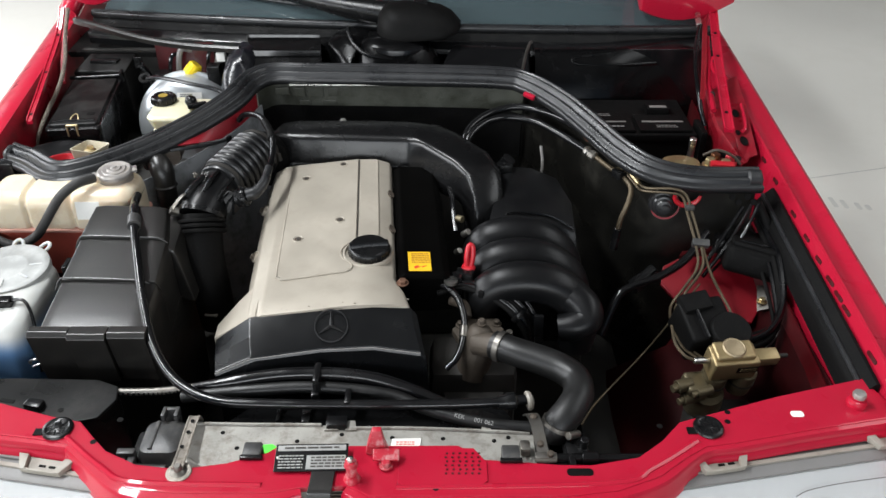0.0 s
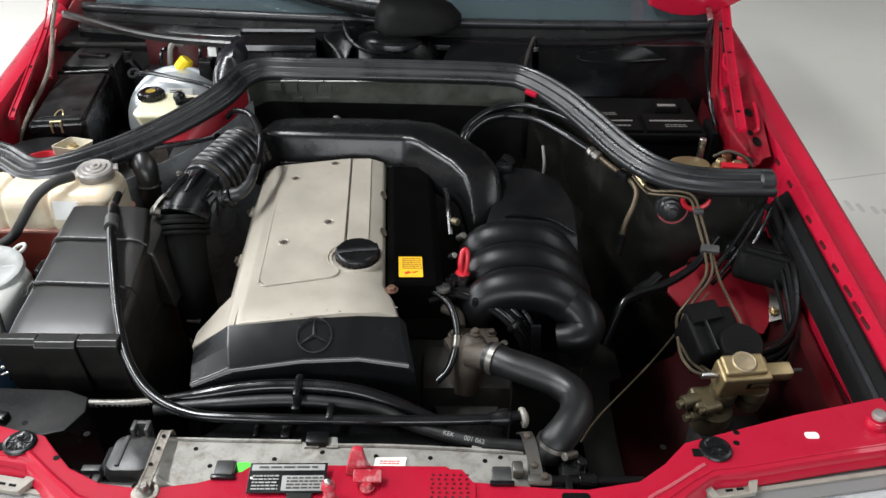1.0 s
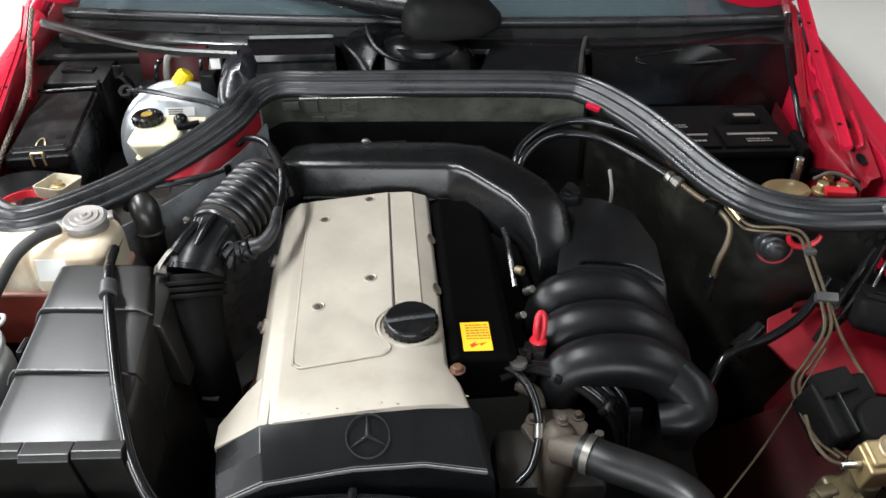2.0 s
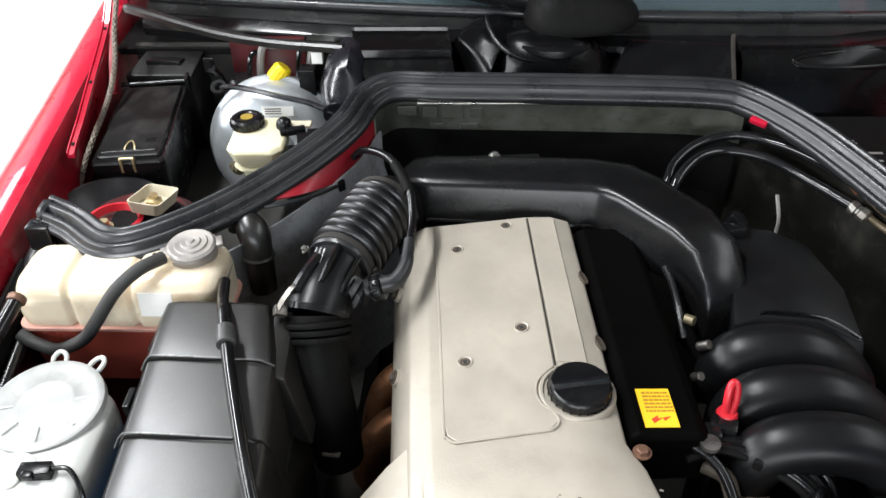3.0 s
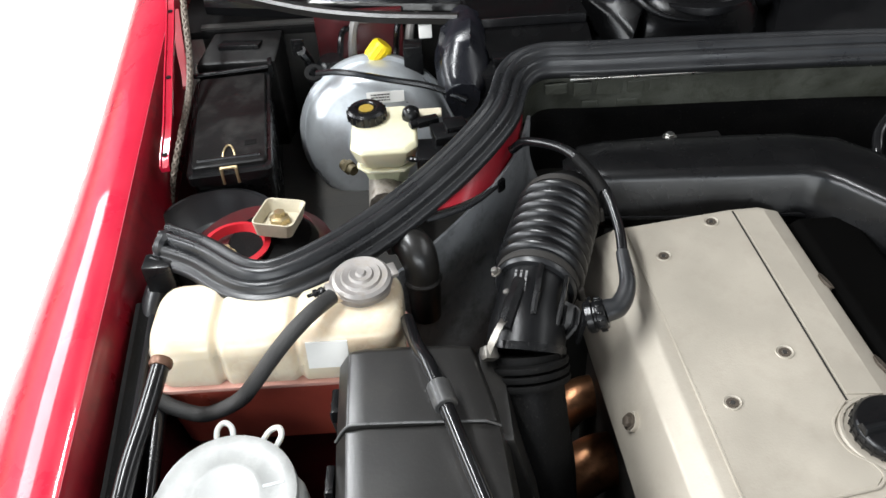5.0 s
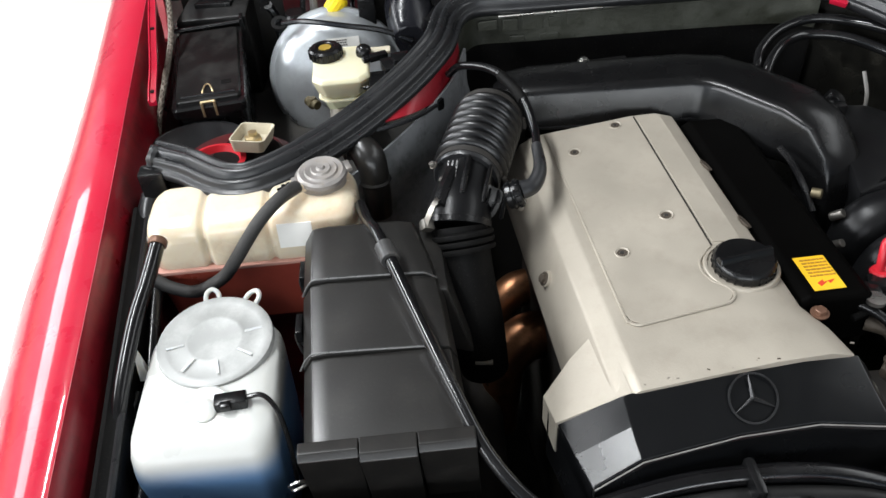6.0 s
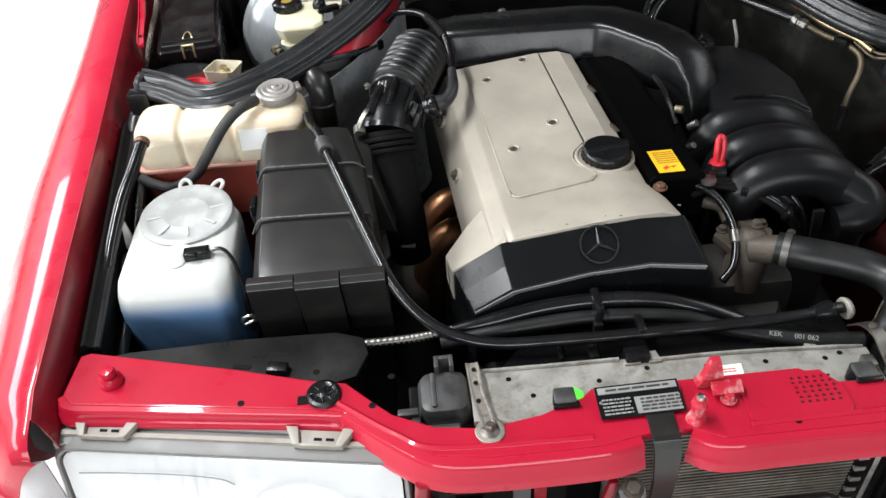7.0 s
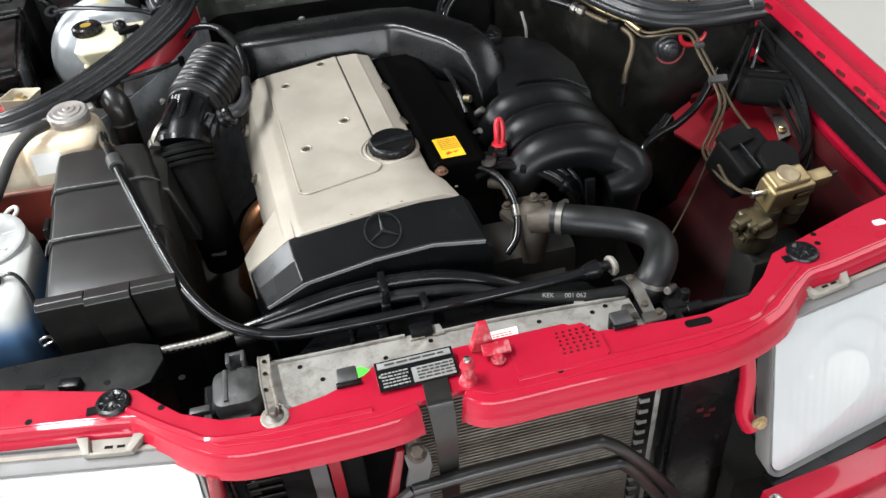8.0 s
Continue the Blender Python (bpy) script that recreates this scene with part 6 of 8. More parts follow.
brk = part("bracket", sweep([(-0.2665, 0.044, 0.772), (-0.2665, 0.036, 0.788), (-0.266, 0.010, 0.792), (-0.265, -0.015, 0.794), (-0.262, -0.040, 0.800), (-0.260, -0.058, 0.806), (-0.259, -0.074, 0.808)], [(-0.0075, -0.0012), (0.0075, -0.0012), (0.0075, 0.0012), (0.0055, 0.0012), (0.0045, 0.0002), (-0.0045, 0.0002), (-0.0055, 0.0012), (-0.0075, 0.0012)], 4), ALU, rad, "corroded steel bracket")
for y, z in ((0.022, 0.7925), (0.0, 0.7945), (-0.030, 0.799)):
    part("hole", lathe([(0, 0), (0.0028, 0), (0.0028, 0.0008), (0, 0.0008)], at(-0.2655, y, z + 0.0002), 10), BLACK_MATT, brk)
part("washer", lathe([(0.006, 0), (0.0155, 0), (0.0165, 0.0010), (0.0155, 0.0020), (0.010, 0.0022), (0.006, 0.002), (0.006, 0.0)], at(-0.258, -0.074, 0.8002), 24), ALU, rad, "dirty pale washer")
part("rail_fold", tube([(-0.262, -0.030, 0.7775), (-0.235, -0.046, 0.7775), (-0.19, -0.052, 0.777)], 0.0025, 6), RADALU, rad)
part("bracket_pin", lathe([(0, 0.0), (0.013, 0.0), (0.014, 0.0015), (0.009, 0.003), (0.0055, 0.006), (0.0055, 0.012), (0.004, 0.014), (0, 0.014)], at(-0.258, -0.074, 0.8), 20), CLAMPSTEEL, rad, "zinc-plated grommet pin")
part("side_bracket", merge(sweep([(0.200, 0.040, 0.785), (0.202, 0.020, 0.806), (0.206, 0.000, 0.808), (0.210, -0.018, 0.796), (0.214, -0.036, 0.784)], [(-0.008, -0.0015), (0.008, -0.0015), (0.008, 0.0015), (-0.008, 0.0015)], 4), box((0.216, -0.038, 0.786), (0.030, 0.012, 0.010), 0.003), box((0.190, -0.020, 0.784), (0.014, 0.018, 0.014), 0.003)), CLAMPSTEEL, rad, "corroded hose bracket")
for x, y, z in ((0.203, 0.012, 0.8085), (0.210, -0.022, 0.793), (0.222, -0.038, 0.791)):
    part("bracket_rivet", lathe([(0, 0), (0.005, 0), (0.0045, 0.004), (0, 0.005)], at(x, y, z), 12), CAST, rad)
for x, y in ((-0.170, -0.040), (0.168, -0.046)):
    c = thing("retaining_clip", (x, y, 0.79), "black plastic radiator retaining clip", "clip", "radiator clips")
    part("bow", box((x, y, 0.804), (0.024, 0.022, 0.008), 0.003), ENDTANK, c)
    part("leg", box((x, y - 0.012, 0.803), (0.030, 0.006, 0.006), 0.002), BLACK, c)
    part("leg", box((x, y + 0.012, 0.790), (0.022, 0.005, 0.026), 0.002), BLACK, c)
solo("drain_rod", merge(rod((0.225, -0.025, 0.768), (0.420, -0.022, 0.764), 0.0075), rod((0.268, -0.024, 0.767), (0.290, -0.024, 0.767), 0.011)), BLACK, "black plastic pipe behind the lock panel", "pipe")
part("hose_seat", merge(box((0.262, -0.004, 0.768), (0.030, 0.036, 0.016), 0.004), box((0.244, 0.000, 0.762), (0.040, 0.044, 0.012), 0.003), rod((0.272, -0.010, 0.760), (0.272, -0.010, 0.790), 0.006)), BLACK, rad, "black moulded hose seat")
solo("green_sticker", prism([(-0.180, -0.026), (-0.144, -0.028), (-0.142, -0.014), (-0.152, -0.006), (-0.176, -0.008)], 0.7765, 0.7772, 0), GREEN, "bright green inspection sticker on the radiator rail", "sticker")
tag = thing("paper_label", (0.03, -0.026, 0.777), "torn white paper label with illegible print", "label")
part("paper", prism([(0.008, -0.014), (0.048, -0.014), (0.050, 0.004), (0.010, 0.003)], 0.7768, 0.7775, 0), WHITE, tag)
bars((0.03, 0.010), 2, INK_RED, tag, at(0.029, -0.005, 0.7770), seed=12)
shroud = thing("fan_shroud", (-0.03, 0.08, 0.6), "black plastic fan shroud behind the radiator", "fan shroud")
part("top", loft([[(-0.235, 0.035, 0.768), (0.19, 0.028, 0.768), (0.19, 0.034, 0.76), (-0.235, 0.04, 0.76)], [(-0.20, 0.085, 0.758), (0.17, 0.078, 0.758), (0.17, 0.078, 0.75), (-0.20, 0.085, 0.75)], [(-0.15, 0.115, 0.735), (0.12, 0.108, 0.735), (0.12, 0.108, 0.725), (-0.15, 0.115, 0.725)]], bevel=0.003), BLACK, shroud)
part("rib", box((-0.155, 0.070, 0.765), (0.006, 0.05, 0.012), 0.002), BLACK, shroud)
part("rib", box((-0.115, 0.066, 0.766), (0.012, 0.05, 0.012), 0.002), BLACK, shroud)
part("latch", box((-0.068, 0.030, 0.780), (0.030, 0.020, 0.012), 0.003), BLACK, shroud)
part("wall", span(-0.24, 0.19, 0.030, 0.036, 0.30, 0.762, 0.002), BLACK, shroud)
part("ring", lathe([(0.20, 0), (0.215, 0), (0.215, 0.09), (0.20, 0.09), (0.20, 0)], at(-0.03, 0.12, 0.53, 90, 0, 0), 40), BLACK, shroud)
for k in range(7):
    part("blade", moved(loft([[(0.05, -0.012, 0.0), (0.05, 0.012, 0.012), (0.05, 0.014, 0.010), (0.05, -0.010, -0.002)], [(0.185, -0.035, 0.0), (0.185, 0.03, 0.03), (0.185, 0.032, 0.028), (0.185, -0.033, -0.002)]]), at(-0.03, 0.08, 0.53, 90, 0, 0) @ pose(0, 0, 0, 0, 0, 360 * k / 7)), BLACK, shroud)
part("hub", lathe([(0, 0), (0.06, 0), (0.06, 0.03), (0.04, 0.045), (0, 0.045)], at(-0.03, 0.09, 0.53, 90, 0, 0), 24), BLACK, shroud)

# ---- air cleaner ----
ac = thing("air_cleaner_housing", (-0.45, 0.3, 0.70), "black plastic air cleaner housing with two raised seams", "air cleaner")


def ac_section(y, z, x0, x1, low):
    return [(x0 + 0.004, y, low), (x0, y, z - 0.022), (x0 + 0.012, y, z - 0.002), (x0 + 0.030, y, z), (x1 - 0.030, y, z - 0.002), (x1 - 0.008, y, z - 0.006), (x1, y, z - 0.024), (x1 + 0.004, y, low)]


part("lid", loft([ac_section(0.463, 0.872, -0.535, -0.398, 0.72), ac_section(0.455, 0.878, -0.540, -0.398, 0.72), ac_section(0.40, 0.872, -0.540, -0.385, 0.72), ac_section(0.372, 0.868, -0.540, -0.380, 0.72)], bevel=0.003), AIRBOX, ac)
part("lid", loft([ac_section(0.372, 0.863, -0.541, -0.378, 0.72), ac_section(0.272, 0.852, -0.538, -0.370, 0.72)], bevel=0.002), AIRBOX, ac)
part("lid", loft([ac_section(0.272, 0.848, -0.538, -0.370, 0.72), ac_section(0.20, 0.842, -0.536, -0.366, 0.72), ac_section(0.166, 0.836, -0.535, -0.363, 0.72)], bevel=0.002), AIRBOX, ac)
# Pale seam colour paints the light that the raised seams catch.
for y, z in ((0.372, 0.868), (0.272, 0.8535)):
    part("seam", tube([(-0.541, y, z - 0.024), (-0.529, y, z - 0.003), (-0.51, y + 0.001, z), (-0.410, y - 0.002, z - 0.0015), (-0.396, y - 0.002, z - 0.004), (-0.384, y, z - 0.014)], 0.0012, 8, 3), PALE_LINE, ac)
for x0, x1, d in ((-0.538, -0.478, 0.0), (-0.477, -0.420, 0.006), (-0.419, -0.362, 0.002)):
    part("front_lip", loft([[(x0, 0.172, 0.838), (x1, 0.172, 0.838), (x1, 0.158 - d, 0.839), (x0, 0.158 - d, 0.839)], [(x0, 0.172, 0.825), (x1, 0.172, 0.825), (x1, 0.152 - d, 0.832), (x0, 0.152 - d, 0.832)], [(x0 + 0.004, 0.172, 0.74), (x1 + 0.002, 0.172, 0.74), (x1 + 0.002, 0.162 - d, 0.74), (x0 + 0.004, 0.162 - d, 0.74)]], bevel=0.0015), AIRBOX, ac)
part("base", loft([[(-0.536, 0.165, 0.76), (-0.362, 0.165, 0.76), (-0.375, 0.46, 0.76), (-0.538, 0.46, 0.76)], [(-0.525, 0.19, 0.42), (-0.375, 0.19, 0.42), (-0.385, 0.44, 0.42), (-0.53, 0.44, 0.42)]], bevel=0.006), AIRBOX, ac)
part("rear_box", loft([[(-0.398, 0.36, 0.852), (-0.372, 0.36, 0.846), (-0.375, 0.462, 0.858), (-0.400, 0.462, 0.862)], [(-0.395, 0.36, 0.75), (-0.345, 0.34, 0.75), (-0.350, 0.462, 0.75), (-0.40, 0.462, 0.75)]], bevel=0.006), AIRBOX, ac)
for y in (0.42, 0.33):
    part("lid_clip", merge(tube([(-0.543, y, 0.835), (-0.550, y, 0.825), (-0.548, y, 0.80), (-0.543, y, 0.785)], 0.002, 6), tube([(-0.543, y + 0.012, 0.835), (-0.550, y + 0.012, 0.825), (-0.548, y + 0.012, 0.80), (-0.543, y + 0.012, 0.785)], 0.002, 6)), STEEL, ac, "spring wire clip")
    part("clip_lug", box((-0.545, y + 0.006, 0.83), (0.008, 0.03, 0.018), 0.002), BLACK, ac)

# corrugated intake hose, elbow and lower pipe
bel = thing("intake_bellows", (-0.30, 0.58, 0.87), "black corrugated rubber intake hose", "hose")
b0, b1 = Vector((-0.326, 0.555, 0.866)), Vector((-0.286, 0.668, 0.872))
prof, n = [(0.0, -0.004), (0.041, -0.004)], 7
L = (b1 - b0).length
for k in range(n):
    a, w = L * (k + 0.05) / n, L / n
    prof += [(0.0390, a), (0.0445, a + w * 0.10), (0.0485, a + w * 0.24), (0.0502, a + w * 0.36), (0.0502, a + w * 0.46), (0.0485, a + w * 0.58), (0.0445, a + w * 0.72), (0.0390, a + w * 0.82)]
prof += [(0.041, L), (0.0, L)]
part("corrugation", lathe(prof, along(b0, b1), 44), RIBBED, bel, sharp=75)
for q in (-0.06, 1.03):
    c = b0.lerp(b1, q)
    part("collar", lathe([(0, -0.010), (0.043, -0.010), (0.045, -0.007), (0.045, 0.007), (0.043, 0.010), (0, 0.010)], along(c, c + (b1 - b0)), 36), RUBBER, bel)
    band = lathe([(0.045, -0.0045), (0.0465, -0.0045), (0.0465, 0.0045), (0.045, 0.0045), (0.045, -0.0045)], along(c, c + (b1 - b0)), 36)
    part("band_clamp", merge(band, moved(rod((-0.047, 0.004, 0), (-0.050, -0.012, 0), 0.0045), along(c, c + (b1 - b0)))), SOOT, bel, "dark tarnished band clamp")
part("rear_collar", tube([tuple(b1), (-0.274, 0.690, 0.862), (-0.264, 0.708, 0.835), (-0.255, 0.72, 0.80)], 0.040, 20), BLACK_MATT, bel)
mass = thing("air_flow_elbow", (-0.335, 0.49, 0.85), "black plastic air elbow with a metal strap latch", "elbow")
part("elbow", tube([(-0.326, 0.558, 0.866), (-0.334, 0.530, 0.864), (-0.344, 0.495, 0.858), (-0.352, 0.462, 0.845)], lambda s: 0.041 - 0.004 * math.sin(math.pi * min(1, 1.3 * s)), 24), RUNNER, mass)
part("elbow_ridge", tube([(-0.326, 0.535, 0.9045), (-0.334, 0.505, 0.902), (-0.342, 0.476, 0.892)], 0.004, 8), BLACK, mass)
part("elbow_ridge", tube([(-0.300, 0.528, 0.892), (-0.308, 0.500, 0.889), (-0.318, 0.472, 0.878)], 0.003, 8), BLACK, mass)
bars((0.040, 0.020), 3, PALE_LINE, mass, Matrix.Translation((-0.352, 0.512, 0.8985)) @ pose(0, 0, 0, -6, -24, 75), seed=14)
for k in range(3):
    part("flange_screw", bolt((-0.372 + 0.010 * k, 0.545 - 0.030 * k, 0.888 - 0.004 * k), 0.004, 0.007, pose(0, 0, 0, 0, -35, 0)), CLAMPSTEEL, mass)
part("elbow_rib", tube([(-0.350, 0.520, 0.896), (-0.362, 0.49, 0.892), (-0.372, 0.466, 0.884)], 0.009, 8), BLACK, mass)
for k in range(3):
    a, b = Vector((-0.350, 0.458, 0.842)), Vector((-0.346, 0.424, 0.796))
    p0 = a.lerp(b, 0.16 * k)
    part("pipe_ring", lathe([(0.036, -0.004), (0.043, -0.003), (0.044, 0), (0.043, 0.003), (0.036, 0.004)], along(p0, p0 + (b - a)), 30), BLACK_MATT, mass)
part("lower_pipe", tube([(-0.350, 0.465, 0.848), (-0.349, 0.443, 0.822), (-0.344, 0.420, 0.785), (-0.336, 0.404, 0.735), (-0.330, 0.396, 0.66)], lambda q: 0.0385 - 0.006 * q, 22), BLACK_MATT, mass)
SA, SB = Vector((-0.350, 0.470, 0.850)), Vector((-0.357, 0.436, 0.822))
part("strap", lathe([(0.041, -0.004), (0.0425, -0.004), (0.0425, 0.004), (0.041, 0.004), (0.041, -0.004)], along(SA, SB), 32), BLACK, mass, "dirty steel strap round the elbow")
part("strap_buckle", box((-0.389, 0.446, 0.872), (0.016, 0.014, 0.012), 0.003, pose(0, 0, 0, 30, 30, 20)), CLAMPSTEEL, mass)
part("strap_lever", sweep([(-0.392, 0.440, 0.874), (-0.386, 0.448, 0.884), (-0.376, 0.464, 0.892), (-0.368, 0.474, 0.892)], [(-0.0035, -0.0012), (0.0035, -0.0012), (0.0035, 0.0012), (-0.0035, 0.0012)], 4), CLAMPSTEEL, mass)
sens = thing("air_temperature_sensor", (-0.285, 0.485, 0.87), "grey sensor with a ribbed hose connector", "sensor")
part("housing", box((-0.309, 0.496, 0.862), (0.032, 0.030, 0.030), 0.007, pose(0, 0, 0, 0, 25, -15)), SENSOR, sens)
part("flange", box((-0.288, 0.488, 0.866), (0.005, 0.034, 0.040), 0.003, pose(0, 0, 0, 0, 10, -15)), BLACK, sens)
NM = along((-0.286, 0.484, 0.874), (-0.258, 0.482, 0.884))
part("nut", lathe([(0, 0), (0.015, 0), (0.017, 0.002), (0.017, 0.008), (0.0150, 0.0095), (0.0150, 0.011), (0.017, 0.0125), (0.017, 0.018), (0.015, 0.021), (0, 0.021)], NM, 24), BLACK, sens, "knurled black union nut")
for k in range(14):
    part("knurl", moved(box((0.0172 * math.cos(math.tau * k / 14), 0.0172 * math.sin(math.tau * k / 14), 0.0155), (0.0022, 0.0022, 0.006), 0.0006), NM), BLACK, sens)
for k in range(3):
    part("housing_rib", box((-0.322 + 0.010 * k, 0.487, 0.873 - 0.004 * k), (0.003, 0.028, 0.022), 0.001, pose(0, 0, 0, 0, 25, -15)), BLACK, sens)
part("boot", tube([(-0.268, 0.484, 0.882), (-0.252, 0.488, 0.886), (-0.240, 0.51, 0.894), (-0.238, 0.55, 0.902)], lambda s: 0.0125 - 0.0055 * s, 12), RUBBER, sens)
part("sleeve", tube([(-0.243, 0.63, 0.9215), (-0.252, 0.655, 0.9270), (-0.266, 0.685, 0.931)], 0.0075, 12), BLACK_MATT, sens)
part("cable", tube([(-0.238, 0.545, 0.901), (-0.236, 0.585, 0.910), (-0.245, 0.64, 0.925), (-0.275, 0.70, 0.932), (-0.315, 0.745, 0.918), (-0.335, 0.755, 0.90)], 0.0058, 10), HOSE, sens)

# ---- coolant expansion tank ----
tank = thing("coolant_tank", (-0.62, 0.5, 0.70), "aged cream plastic coolant tank with red coolant in its lower half", "coolant tank")


def tank_ring(x, x0=-0.742, x1=-0.474):
    """One upright cut through the tank's upper shell, drawn in at the two grooves and the rounded ends."""
    end = min(1, (x - x0) / 0.026, (x1 - x) / 0.026)
    pull = 0.022 * (1 - math.sqrt(max(0.0, 1 - (1 - end) ** 2))) + sum(0.0062 * math.exp(-(((x - g) / 0.0042) ** 2)) for g in (-0.667, -0.586))
    top = 0.8855 + 0.004 * (x + 0.62) / 0.13 - pull * 0.9
    y0, y1 = 0.4735 + pull, 0.5725 - pull
    shape = [(y0 + 0.001, 0.8155), (y0 - 0.001, 0.832), (y0 + 0.0006, 0.846), (y0 - 0.0004, 0.858)]
    for k in range(7):
        a = radians(15 * k)
        shape.append((y0 + 0.026 * (1 - math.cos(a)), top - 0.024 + 0.024 * math.sin(a)))
    for k in range(7):
        a = radians(15 * k)
        shape.append((y1 - 0.020 + 0.020 * math.sin(a), top - 0.020 + 0.020 * math.cos(a)))
    return [(x, y, z) for y, z in shape + [(y1, 0.8155)]]


stops = [-0.7415, -0.740, -0.737, -0.732, -0.724, -0.716, -0.705, -0.692, -0.682] + [-0.676 + 0.002 * k for k in range(10)] + [-0.645, -0.62, -0.602] + [-0.595 + 0.002 * k for k in range(10)] + [-0.56, -0.53, -0.51, -0.500, -0.492, -0.484, -0.479, -0.476, -0.4745]
part("upper_shell", loft([tank_ring(x) for x in stops]), TANK, tank, "rounded cream upper shell with three lobes", sharp=70)
part("filler_boss", lathe([(0.050, -0.012), (0.046, -0.004), (0.038, 0.000), (0.033, 0.003), (0, 0.003)], at(-0.515, 0.530, 0.884) @ Matrix.Diagonal((0.74, 0.80, 1, 1)), 30), TANK, tank)
part("seam", prism([(-0.608 + x, 0.522 + y) for x, y in rrect(0.274, 0.106, 0.018)], 0.811, 0.8165, 0.0015), TANK_SEAM, tank, "pink welded seam")
part("lower_shell", loft([[(-0.613 + x, 0.522 + y, 0.812) for x, y in rrect(0.270, 0.098, 0.02)], [(-0.613 + x, 0.522 + y, 0.80) for x, y in rrect(0.269, 0.097, 0.02)], [(-0.610 + x * 0.94, 0.525 + y * 0.95, 0.715) for x, y in rrect(0.270, 0.098, 0.02)]]), TANK_LOW, tank, "lower shell tinted by red coolant")
part("neck", lathe([(0, 0), (0.030, 0), (0.031, 0.018), (0.034, 0.022), (0, 0.022)], at(-0.516, 0.535, 0.878), 28), CAPALU, tank)
part("paper_label", box((-0.553, 0.4725, 0.856), (0.043, 0.0016, 0.034), 0.0004, pose(0, 0, 0, -9, 0, 0)), WHITE, tank, "white paper label")
part("overflow_spout", rod((-0.530, 0.520, 0.893), (-0.548, 0.506, 0.901), 0.0055), TANK, tank)
part("stand", span(-0.73, -0.52, 0.49, 0.56, 0.30, 0.72, 0.004), RED_SHADED, tank)
rcap = thing("pressure_cap", (-0.516, 0.540, 0.9), "round aluminium pressure cap on the coolant tank", "cap")
RM = at(-0.515, 0.533, 0.897, 4, 0, 0) @ Matrix.Diagonal((0.84, 0.84, 1, 1))
part("disc", lathe([(0, 0), (0.036, 0), (0.038, 0.003), (0.037, 0.008), (0.033, 0.011), (0.026, 0.0105), (0.024, 0.013), (0.016, 0.0125), (0.014, 0.015), (0.007, 0.0145), (0.005, 0.017), (0, 0.017)], RM, 36), CAPALU, rcap)
for a in (20, 200):
    part("ear", moved(box((0.040, 0, 0.004), (0.012, 0.022, 0.006), 0.002), RM @ pose(0, 0, 0, 0, 0, a)), CAPALU, rcap)
solo("overflow_hose", tube([(-0.545, 0.510, 0.902), (-0.565, 0.482, 0.906), (-0.588, 0.463, 0.893), (-0.610, 0.458, 0.866), (-0.630, 0.456, 0.838), (-0.652, 0.455, 0.812), (-0.690, 0.455, 0.793), (-0.722, 0.460, 0.800), (-0.740, 0.466, 0.81)], 0.0085, 12), FABRIC, "black woven overflow hose from the coolant tank", "hose")
solo("vent_pipe", tube([(-0.713, 0.454, 0.882), (-0.720, 0.40, 0.868), (-0.730, 0.335, 0.850), (-0.744, 0.25, 0.80), (-0.748, 0.20, 0.74)], 0.0092, 12), HOSE, "glossy black vent pipe beside the coolant tank", "pipe")
part("end_clip", lathe([(0, 0), (0.0105, 0), (0.0115, 0.002), (0.0115, 0.007), (0.0105, 0.009), (0, 0.009)], along((-0.7127, 0.456, 0.8825), (-0.7145, 0.442, 0.879)), 16), RUST, bpy.data.objects["vent_pipe"])

# ---- washer reservoir ----
wr = thing("washer_reservoir", (-0.64, 0.28, 0.70), "white translucent washer reservoir half full of blue fluid", "washer reservoir")


def wr_ring(z, w, d, cx, cy, r):
    return [(cx + 0.003 + 0.93 * x, cy + y, z) for x, y in rrect(w, d, 0.75 * r, 5)]


bottle = mat("washer_bottle_plastic", (0.56, 0.565, 0.54), 0.34, var=0.10, scale=12, bump=0.06)
nt = bottle.node_tree
shade = nt.nodes["Principled BSDF"]
base = shade.inputs["Base Color"].links[0].from_socket
xyz, level, tint = nt.nodes.new("ShaderNodeSeparateXYZ"), nt.nodes.new("ShaderNodeMapRange"), nt.nodes.new("ShaderNodeMix")
tint.data_type = "RGBA"
nt.links.new(nt.nodes["Texture Coordinate"].outputs["Object"], xyz.inputs[0])
nt.links.new(xyz.outputs[2], level.inputs[0])
level.inputs[1].default_value, level.inputs[2].default_value = 0.036, 0.072
level.inputs[3].default_value, level.inputs[4].default_value = 1.0, 0.0
level.interpolation_type = "SMOOTHSTEP"
nt.links.new(level.outputs[0], tint.inputs[0])
nt.links.new(base, tint.inputs[6])
tint.inputs[7].default_value = (0.14, 0.28, 0.50, 1)
nt.links.new(tint.outputs[2], shade.inputs["Base Color"])
shade.inputs["Subsurface Weight"].default_value = 0.25
shade.inputs["Subsurface Radius"].default_value = (0.02, 0.018, 0.016)
